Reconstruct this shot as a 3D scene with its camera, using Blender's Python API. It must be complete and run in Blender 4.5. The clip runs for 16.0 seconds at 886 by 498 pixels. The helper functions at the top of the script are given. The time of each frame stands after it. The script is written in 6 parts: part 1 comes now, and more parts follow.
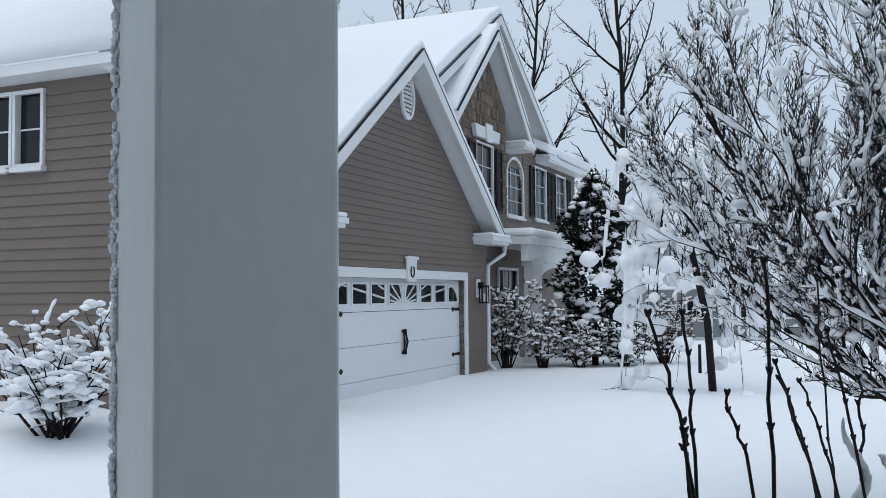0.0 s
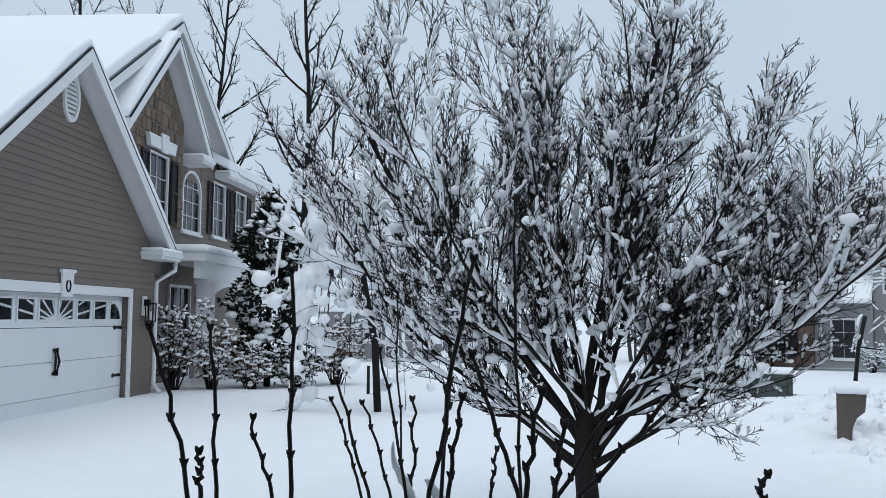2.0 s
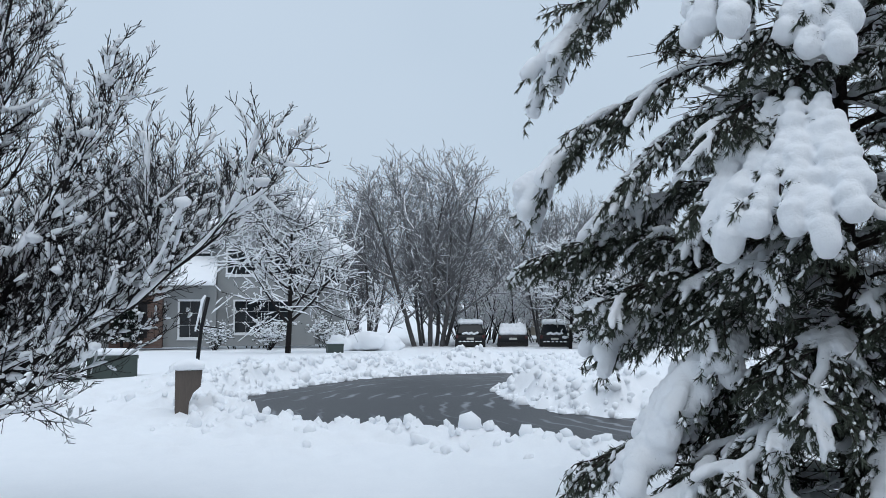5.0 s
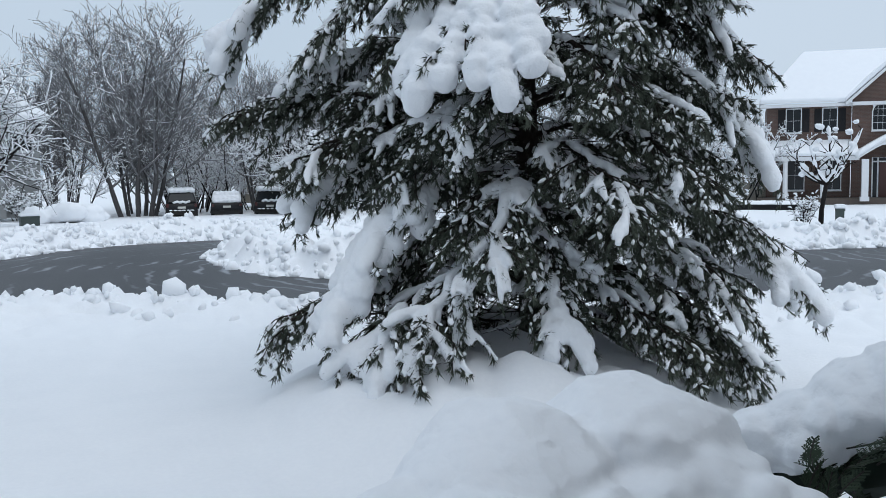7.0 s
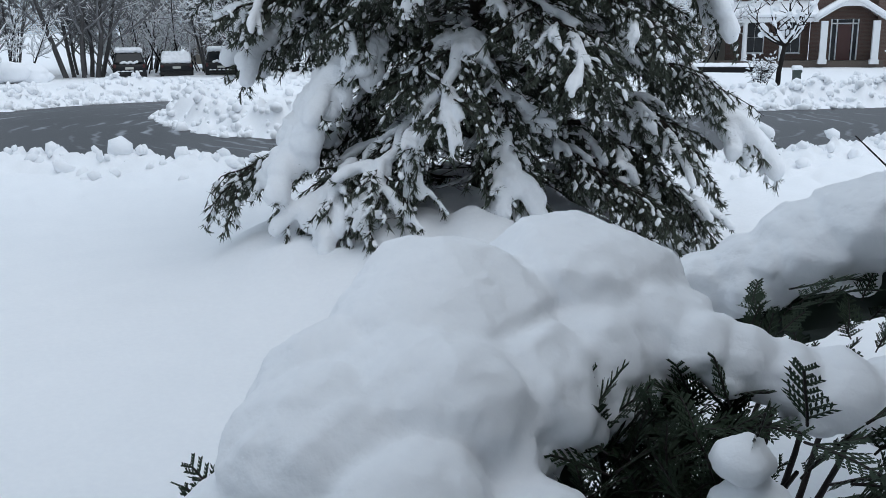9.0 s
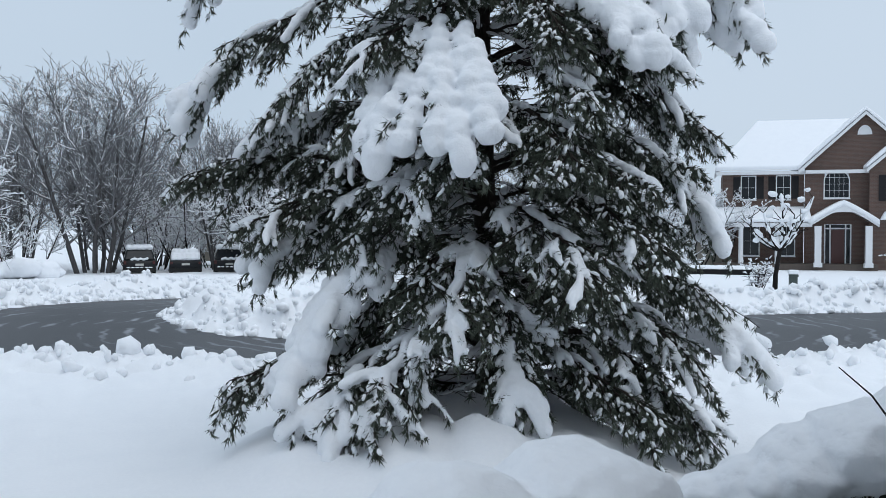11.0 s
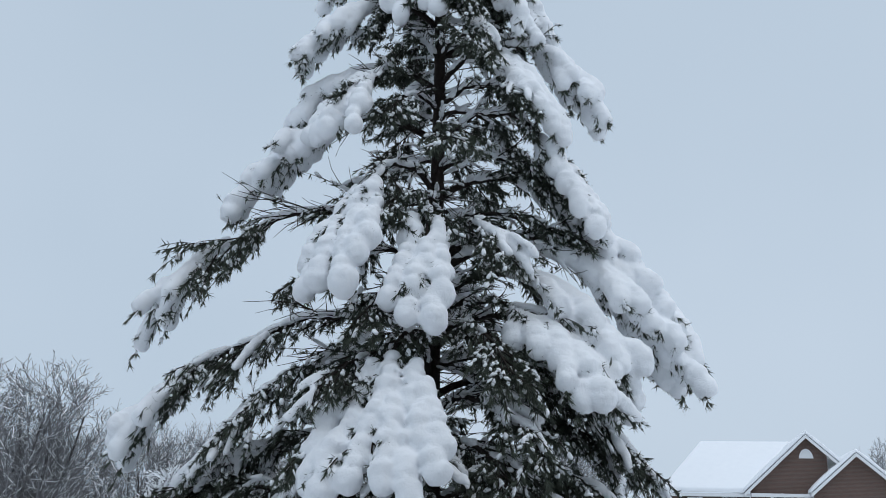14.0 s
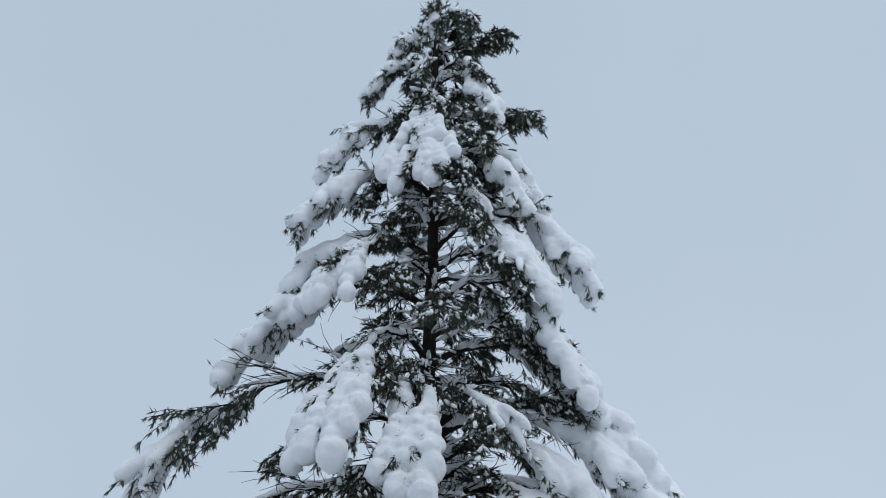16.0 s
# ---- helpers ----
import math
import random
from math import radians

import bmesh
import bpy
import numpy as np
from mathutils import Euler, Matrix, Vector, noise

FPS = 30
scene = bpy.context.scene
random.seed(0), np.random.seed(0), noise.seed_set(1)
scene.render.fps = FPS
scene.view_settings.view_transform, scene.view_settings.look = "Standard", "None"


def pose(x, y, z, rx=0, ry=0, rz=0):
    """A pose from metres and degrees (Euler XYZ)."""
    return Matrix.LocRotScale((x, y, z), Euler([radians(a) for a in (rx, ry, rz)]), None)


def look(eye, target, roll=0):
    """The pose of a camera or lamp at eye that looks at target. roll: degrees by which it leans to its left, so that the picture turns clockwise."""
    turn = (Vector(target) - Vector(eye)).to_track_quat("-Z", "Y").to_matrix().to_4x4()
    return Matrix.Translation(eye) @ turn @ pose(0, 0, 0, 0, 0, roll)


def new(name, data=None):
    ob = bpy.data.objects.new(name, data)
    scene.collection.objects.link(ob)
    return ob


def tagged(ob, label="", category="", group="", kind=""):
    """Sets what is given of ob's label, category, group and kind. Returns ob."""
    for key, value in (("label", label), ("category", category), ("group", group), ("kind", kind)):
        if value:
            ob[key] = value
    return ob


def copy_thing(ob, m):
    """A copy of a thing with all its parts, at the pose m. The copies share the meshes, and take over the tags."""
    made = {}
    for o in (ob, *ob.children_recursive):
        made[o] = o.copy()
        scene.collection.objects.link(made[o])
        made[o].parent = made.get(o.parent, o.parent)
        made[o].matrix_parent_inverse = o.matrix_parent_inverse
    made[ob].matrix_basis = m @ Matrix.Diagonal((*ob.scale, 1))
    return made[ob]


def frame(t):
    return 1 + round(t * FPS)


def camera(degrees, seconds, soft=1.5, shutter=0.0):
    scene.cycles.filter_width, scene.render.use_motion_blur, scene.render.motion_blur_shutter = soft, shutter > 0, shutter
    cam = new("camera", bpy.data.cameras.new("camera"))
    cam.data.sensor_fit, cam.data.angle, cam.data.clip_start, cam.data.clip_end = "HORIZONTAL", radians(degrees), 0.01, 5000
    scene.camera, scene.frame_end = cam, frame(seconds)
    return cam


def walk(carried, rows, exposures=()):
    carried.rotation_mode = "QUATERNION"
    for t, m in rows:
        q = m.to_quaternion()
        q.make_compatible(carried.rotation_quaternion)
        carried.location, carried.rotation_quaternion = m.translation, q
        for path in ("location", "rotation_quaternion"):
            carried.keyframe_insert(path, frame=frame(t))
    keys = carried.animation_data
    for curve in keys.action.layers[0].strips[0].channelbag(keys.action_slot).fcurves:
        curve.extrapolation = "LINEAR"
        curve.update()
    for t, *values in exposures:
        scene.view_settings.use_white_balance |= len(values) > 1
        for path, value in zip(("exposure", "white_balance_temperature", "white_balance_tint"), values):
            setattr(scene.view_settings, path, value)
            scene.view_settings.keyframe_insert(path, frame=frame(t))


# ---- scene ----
cam = camera(50.4, 16.0, soft=0.7)
PATH = [
    (0.0, pose(0.000, 0.000, 1.801, 92.82, 0.51, -0.00)),
    (0.5, pose(0.015, 0.043, 1.798, 93.20, 0.37, -5.17)),
    (1.0, pose(0.077, 0.077, 1.791, 93.52, -0.03, -9.45)),
    (1.5, pose(0.172, 0.097, 1.785, 93.83, -0.38, -13.84)),
    (2.0, pose(0.205, 0.110, 1.791, 94.12, -0.65, -19.09)),
    (2.5, pose(0.215, 0.109, 1.793, 94.41, -0.77, -25.11)),
    (3.0, pose(0.238, 0.100, 1.796, 94.59, -0.68, -31.71)),
    (3.5, pose(0.252, 0.085, 1.794, 94.61, -0.51, -38.46)),
    (4.0, pose(0.274, 0.077, 1.787, 94.42, -0.25, -44.88)),
    (4.5, pose(0.269, 0.061, 1.776, 93.96, -0.02, -51.01)),
    (5.0, pose(0.288, 0.052, 1.773, 93.27, 0.02, -56.97)),
    (5.2, pose(0.307, 0.035, 1.779, 92.90, -0.01, -59.23)),
    (5.7, pose(0.326, 0.013, 1.772, 91.64, 0.11, -64.72)),
    (6.2, pose(0.334, -0.013, 1.752, 89.53, 0.38, -69.29)),
    (6.7, pose(0.344, -0.035, 1.725, 86.82, 0.65, -72.71)),
    (7.3, pose(0.378, -0.049, 1.692, 83.16, 0.77, -74.93)),
    (7.5, pose(0.391, -0.051, 1.682, 81.79, 0.80, -75.43)),
    (8.0, pose(0.439, -0.053, 1.656, 78.77, 0.68, -76.17)),
    (8.2, pose(0.452, -0.054, 1.651, 77.84, 0.58, -76.30)),
    (8.6, pose(0.463, -0.057, 1.641, 76.53, 0.51, -76.59)),
    (9.0, pose(0.439, -0.061, 1.643, 76.84, 0.49, -76.57)),
    (9.4, pose(0.398, -0.065, 1.655, 78.35, 0.49, -76.39)),
    (9.8, pose(0.355, -0.069, 1.672, 80.65, 0.45, -76.19)),
    (10.3, pose(0.327, -0.073, 1.693, 84.02, 0.29, -76.14)),
    (10.5, pose(0.322, -0.076, 1.703, 85.40, 0.17, -76.15)),
    (11.0, pose(0.321, -0.075, 1.721, 88.76, -0.08, -76.36)),
    (11.5, pose(0.325, -0.076, 1.747, 92.02, -0.31, -76.88)),
    (12.0, pose(0.329, -0.077, 1.769, 95.19, -0.60, -77.62)),
    (12.5, pose(0.329, -0.070, 1.811, 98.29, -0.85, -78.39)),
    (13.0, pose(0.318, -0.069, 1.832, 101.41, -1.20, -79.03)),
    (13.5, pose(0.311, -0.067, 1.865, 104.37, -1.50, -79.50)),
    (14.0, pose(0.298, -0.058, 1.871, 107.40, -1.58, -79.87)),
    (14.5, pose(0.297, -0.062, 1.901, 110.20, -1.61, -80.04)),
    (15.0, pose(0.280, -0.062, 1.943, 112.59, -1.67, -80.21)),
    (15.5, pose(0.263, -0.074, 1.971, 114.73, -1.90, -80.30)),
    (16.0, pose(0.243, -0.070, 1.994, 116.35, -1.98, -80.49)),
]
walk(cam, PATH, exposures=[(0.0, -0.05), (11.5, -0.03), (16.0, -0.20)])

# ---- light: an overcast snowy day ----
world = bpy.data.worlds.new("overcast_sky")
scene.world = world
world.use_nodes = True
wn, wl = world.node_tree.nodes, world.node_tree.links
sky = wn.new("ShaderNodeTexSky")
sky.sky_type, sky.sun_disc = "NISHITA", False
sky.sun_elevation, sky.sun_rotation = radians(38), radians(200)
sky.air_density, sky.dust_density = 1.0, 4.0
skyscale = wn.new("ShaderNodeMixRGB")
skyscale.blend_type, skyscale.inputs[0].default_value = "MULTIPLY", 1.0
skyscale.inputs[2].default_value = (0.05, 0.05, 0.05, 1)
cloud_geo = wn.new("ShaderNodeTexCoord")
cloud = wn.new("ShaderNodeTexNoise")
cloud.inputs["Scale"].default_value, cloud.inputs["Detail"].default_value = 1.6, 3
ramp = wn.new("ShaderNodeValToRGB")
ramp.color_ramp.elements[0].position, ramp.color_ramp.elements[1].position = 0.3, 0.75
ramp.color_ramp.elements[0].color = (0.565, 0.69, 0.83, 1)
ramp.color_ramp.elements[1].color = (0.645, 0.765, 0.905, 1)
skymix = wn.new("ShaderNodeMixRGB")
skymix.inputs[0].default_value = 0.9
wl.new(cloud_geo.outputs["Generated"], cloud.inputs["Vector"])
wl.new(cloud.outputs["Fac"], ramp.inputs["Fac"])
wl.new(sky.outputs["Color"], skyscale.inputs[1])
wl.new(skyscale.outputs["Color"], skymix.inputs[1])
wl.new(ramp.outputs["Color"], skymix.inputs[2])
wl.new(skymix.outputs["Color"], wn["Background"].inputs["Color"])
wn["Background"].inputs["Strength"].default_value = 1.0
sun_data = bpy.data.lights.new("sun", "SUN")
sun_data.energy, sun_data.angle, sun_data.color = 1.0, radians(60), (0.96, 0.97, 1.0)
sun = new("sun", sun_data)
sun.matrix_world = look((0, 0, 40), (10, 12, 0))


# ---- materials ----
def material(name, colour, rough=0.7, metal=0.0, second=None, scale=6.0, fine=60.0, bump=0.2, bump_size=0.01, spread=0.5, island=0.0, spec=0.5, stretch=(1, 1, 1)):
    """A surface with stains at a large scale, grain at a fine one, and fine relief."""
    m = bpy.data.materials.new(name)
    m.use_nodes = True
    nd, ln = m.node_tree.nodes, m.node_tree.links
    b = nd["Principled BSDF"]
    b.inputs["Roughness"].default_value, b.inputs["Metallic"].default_value = rough, metal
    b.inputs["Specular IOR Level"].default_value = spec
    co = nd.new("ShaderNodeTexCoord")
    mp = nd.new("ShaderNodeMapping")
    mp.inputs["Scale"].default_value = stretch
    ln.new(co.outputs["Object"], mp.inputs["Vector"])
    big, small = nd.new("ShaderNodeTexNoise"), nd.new("ShaderNodeTexNoise")
    big.inputs["Scale"].default_value, big.inputs["Detail"].default_value = scale, 4
    small.inputs["Scale"].default_value, small.inputs["Detail"].default_value = fine, 3
    ln.new(mp.outputs[0], big.inputs["Vector"]), ln.new(mp.outputs[0], small.inputs["Vector"])
    add = nd.new("ShaderNodeMath")
    add.operation = "MULTIPLY_ADD"
    add.inputs[1].default_value = 0.5
    half = nd.new("ShaderNodeMath")
    half.operation, half.inputs[1].default_value = "MULTIPLY", 0.5
    ln.new(small.outputs["Fac"], half.inputs[0])
    ln.new(big.outputs["Fac"], add.inputs[0]), ln.new(half.outputs[0], add.inputs[2])
    rp = nd.new("ShaderNodeMapRange")
    rp.inputs["From Min"].default_value, rp.inputs["From Max"].default_value = 0.5 - spread / 2, 0.5 + spread / 2
    ln.new(add.outputs[0], rp.inputs["Value"])
    mix = nd.new("ShaderNodeMixRGB")
    mix.inputs[1].default_value = (*colour, 1)
    mix.inputs[2].default_value = (*(second or [c * 0.8 for c in colour]), 1)
    ln.new(rp.outputs[0], mix.inputs[0])
    out = mix
    if island:
        info = nd.new("ShaderNodeObjectInfo")
        geo = nd.new("ShaderNodeNewGeometry")
        both = nd.new("ShaderNodeMath")
        ln.new(info.outputs["Random"], both.inputs[0]), ln.new(geo.outputs["Random Per Island"], both.inputs[1])
        hsv = nd.new("ShaderNodeHueSaturation")
        mr = nd.new("ShaderNodeMapRange")
        mr.inputs["From Max"].default_value = 2.0
        mr.inputs["To Min"].default_value, mr.inputs["To Max"].default_value = 1 - island, 1 + island
        ln.new(both.outputs[0], mr.inputs["Value"]), ln.new(mr.outputs[0], hsv.inputs["Value"])
        ln.new(mix.outputs[0], hsv.inputs["Color"])
        out = hsv
    ln.new(out.outputs[0], b.inputs["Base Color"])
    if bump:
        bp = nd.new("ShaderNodeBump")
        bp.inputs["Strength"].default_value, bp.inputs["Distance"].default_value = bump, bump_size
        ln.new(add.outputs[0], bp.inputs["Height"]), ln.new(bp.outputs[0], b.inputs["Normal"])
    return m


SNOW = material("snow", (0.90, 0.915, 0.935), 0.75, second=(0.84, 0.86, 0.89), scale=3, fine=40, bump=0.35, bump_size=0.02, spec=0.25)
SNOW_SOFT = material("clinging_snow", (0.90, 0.915, 0.935), 0.8, second=(0.83, 0.85, 0.88), scale=9, fine=90, bump=0.5, bump_size=0.015, spec=0.2)
ASPHALT = material("wet_asphalt", (0.030, 0.032, 0.036), 0.5, second=(0.060, 0.063, 0.068), scale=0.5, fine=45, bump=0.5, bump_size=0.01, spec=0.28)
SIDING = material("taupe_vinyl_siding", (0.185, 0.150, 0.128), 0.55, second=(0.150, 0.122, 0.104), scale=1.2, fine=30, bump=0.15, island=0.07, stretch=(1, 1, 3), spec=0.35)
GREY_SIDING = material("grey_siding", (0.30, 0.31, 0.31), 0.6, second=(0.25, 0.26, 0.26), scale=1.0, fine=30, bump=0.15, island=0.05, spec=0.3)
BEIGE = material("beige_siding", (0.36, 0.33, 0.28), 0.6, scale=1.0, fine=30, bump=0.15)
TRIM = material("white_trim", (0.78, 0.79, 0.80), 0.45, second=(0.70, 0.71, 0.72), scale=4, fine=60, bump=0.1)
POST_PAINT = material("aged_white_paint", (0.77, 0.79, 0.77), 0.5, second=(0.68, 0.70, 0.69), scale=5, fine=80, bump=0.15, bump_size=0.004, stretch=(1, 1, 0.25))
DOOR_WHITE = material("garage_door_enamel", (0.76, 0.78, 0.80), 0.4, second=(0.71, 0.73, 0.75), scale=2, fine=50, bump=0.1)
IRON = material("black_iron", (0.015, 0.015, 0.016), 0.5, 0.6, scale=20, fine=120, bump=0.2, spec=0.3)
SHUTTER = material("dark_shutter_paint", (0.025, 0.024, 0.026), 0.6, scale=10, fine=80, spec=0.2)
STONE = material("brown_fieldstone", (0.24, 0.17, 0.115), 0.85, second=(0.12, 0.095, 0.075), scale=5, fine=40, bump=0.6, bump_size=0.02, island=0.45)
MORTAR = material("grey_mortar", (0.16, 0.145, 0.13), 0.9, scale=8, fine=60)
PINE_BARK = material("pine_bark", (0.040, 0.030, 0.025), 0.9, second=(0.016, 0.013, 0.012), scale=14, fine=60, bump=0.8, bump_size=0.02, stretch=(1, 1, 0.3), spec=0.15)
BARK = material("dark_wet_bark", (0.020, 0.017, 0.016), 0.8, second=(0.010, 0.009, 0.009), scale=12, fine=70, bump=0.6, bump_size=0.01, spec=0.15)
# Bark of distant trees: the paling by distance haze is mixed into the colour.
FAR_BARK = material("hazed_far_bark", (0.10, 0.095, 0.095), 0.9, second=(0.06, 0.058, 0.058), scale=3, fine=20, bump=0)
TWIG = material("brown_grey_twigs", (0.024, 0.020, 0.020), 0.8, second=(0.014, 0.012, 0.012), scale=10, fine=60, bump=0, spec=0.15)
# Distant twigs, paled in the colour for haze and for clinging frost.
FAR_TWIG = material("hazed_frosted_twigs", (0.23, 0.23, 0.24), 0.9, second=(0.15, 0.15, 0.155), scale=3, fine=20, bump=0)
STEM = material("brown_shrub_stem", (0.030, 0.022, 0.021), 0.6, second=(0.014, 0.011, 0.011), scale=60, fine=300, bump=0.4, bump_size=0.002, spec=0.25)
NEEDLE = material("pine_needles", (0.095, 0.108, 0.082), 0.6, second=(0.046, 0.056, 0.043), scale=3, fine=30, bump=0, island=0.35, spec=0.2)
CEDAR = material("cedar_green", (0.030, 0.050, 0.026), 0.6, second=(0.018, 0.03, 0.018), scale=8, fine=60, bump=0, island=0.3, spec=0.25)
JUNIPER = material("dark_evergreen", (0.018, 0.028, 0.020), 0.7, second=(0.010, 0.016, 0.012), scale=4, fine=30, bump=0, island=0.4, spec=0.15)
LEAF = material("withered_leaves", (0.10, 0.055, 0.035), 0.8, second=(0.06, 0.035, 0.025), scale=10, fine=60, bump=0, island=0.3)
CAR_PAINT = material("black_car_paint", (0.008, 0.009, 0.011), 0.35, 0.0, scale=3, fine=30, bump=0, spec=0.3)
TYRE = material("tyre_rubber", (0.02, 0.02, 0.02), 0.9, scale=20, fine=80)
RED_LAMP = material("red_tail_lamp", (0.07, 0.008, 0.008), 0.3, scale=20, fine=60, bump=0)
PLATE = material("plate_white", (0.6, 0.6, 0.55), 0.5, scale=20, fine=60, bump=0)
DOOR_RED = material("red_brown_door", (0.09, 0.03, 0.024), 0.45, scale=6, fine=50)
UTILITY = material("green_grey_steel", (0.055, 0.075, 0.068), 0.5, 0.1, scale=4, fine=60)
WOOD_POST = material("weathered_wood", (0.13, 0.105, 0.09), 0.85, second=(0.08, 0.065, 0.055), scale=8, fine=70, bump=0.5, stretch=(1, 1, 0.2))
PORCH_GREY = material("porch_boards", (0.30, 0.30, 0.30), 0.8, scale=4, fine=50)
PORCH_WALL = material("porch_wall_siding", (0.22, 0.21, 0.20), 0.7, scale=2, fine=40)


def brick_material(name, colour, second, mortar):
    m = material(name, colour, 0.85)
    nd, ln = m.node_tree.nodes, m.node_tree.links
    br = nd.new("ShaderNodeTexBrick")
    br.inputs["Color1"].default_value, br.inputs["Color2"].default_value, br.inputs["Mortar"].default_value = (*colour, 1), (*second, 1), (*mortar, 1)
    br.inputs["Scale"].default_value, br.inputs["Brick Width"].default_value, br.inputs["Row Height"].default_value, br.inputs["Mortar Size"].default_value = 1, 0.21, 0.075, 0.008
    co = nd.new("ShaderNodeTexCoord")
    sep, com = nd.new("ShaderNodeSeparateXYZ"), nd.new("ShaderNodeCombineXYZ")
    su = nd.new("ShaderNodeMath")
    ln.new(co.outputs["Object"], sep.inputs[0]), ln.new(sep.outputs[0], su.inputs[0]), ln.new(sep.outputs[1], su.inputs[1])
    ln.new(su.outputs[0], com.inputs[0]), ln.new(sep.outputs[2], com.inputs[1]), ln.new(com.outputs[0], br.inputs["Vector"])
    ln.new(br.outputs["Color"], nd["Principled BSDF"].inputs["Base Color"])
    return m


BRICK = brick_material("red_brown_brick", (0.128, 0.074, 0.057), (0.098, 0.060, 0.048), (0.14, 0.118, 0.105))


def slush(m):
    """Thin smears of slush left by tyres and the plough."""
    nd, ln = m.node_tree.nodes, m.node_tree.links
    b = nd["Principled BSDF"]
    old = b.inputs["Base Color"].links[0].from_socket
    co, wave, n, mul, ramp_, mix = (nd.new("ShaderNode" + k) for k in ("TexCoord", "TexWave", "TexNoise", "Math", "ValToRGB", "MixRGB"))
    wave.wave_type, wave.rings_direction = "RINGS", "Z"
    wave.inputs["Scale"].default_value, wave.inputs["Distortion"].default_value, wave.inputs["Detail"].default_value, wave.inputs["Detail Scale"].default_value = 0.85, 7.0, 5, 1.1
    mp = nd.new("ShaderNodeMapping")
    mp.inputs["Location"].default_value = (-16, -3, 0)
    n.inputs["Scale"].default_value, n.inputs["Detail"].default_value = 0.7, 9
    mul.operation = "MULTIPLY"
    ramp_.color_ramp.elements[0].position, ramp_.color_ramp.elements[1].position = 0.46, 0.72
    ln.new(co.outputs["Object"], mp.inputs["Vector"]), ln.new(mp.outputs[0], wave.inputs["Vector"]), ln.new(co.outputs["Object"], n.inputs["Vector"])
    ln.new(wave.outputs["Fac"], mul.inputs[0]), ln.new(n.outputs["Fac"], mul.inputs[1]), ln.new(mul.outputs[0], ramp_.inputs["Fac"])
    ln.new(ramp_.outputs["Color"], mix.inputs[0]), ln.new(old, mix.inputs[1])
    mix.inputs[2].default_value = (0.34, 0.36, 0.39, 1)
    ln.new(mix.outputs[0], b.inputs["Base Color"])


slush(ASPHALT)


def glass_material(name, tint):
    m = bpy.data.materials.new(name)
    m.use_nodes = True
    b = m.node_tree.nodes["Principled BSDF"]
    b.inputs["Base Color"].default_value = (*tint, 1)
    b.inputs["Roughness"].default_value, b.inputs["Specular IOR Level"].default_value = 0.06, 0.32
    n = m.node_tree.nodes.new("ShaderNodeTexNoise")
    n.inputs["Scale"].default_value = 1.5
    bp = m.node_tree.nodes.new("ShaderNodeBump")
    bp.inputs["Strength"].default_value, bp.inputs["Distance"].default_value = 0.05, 0.02
    m.node_tree.links.new(n.outputs["Fac"], bp.inputs["Height"]), m.node_tree.links.new(bp.outputs[0], b.inputs["Normal"])
    return m


GLASS = glass_material("dark_window_glass", (0.012, 0.015, 0.018))


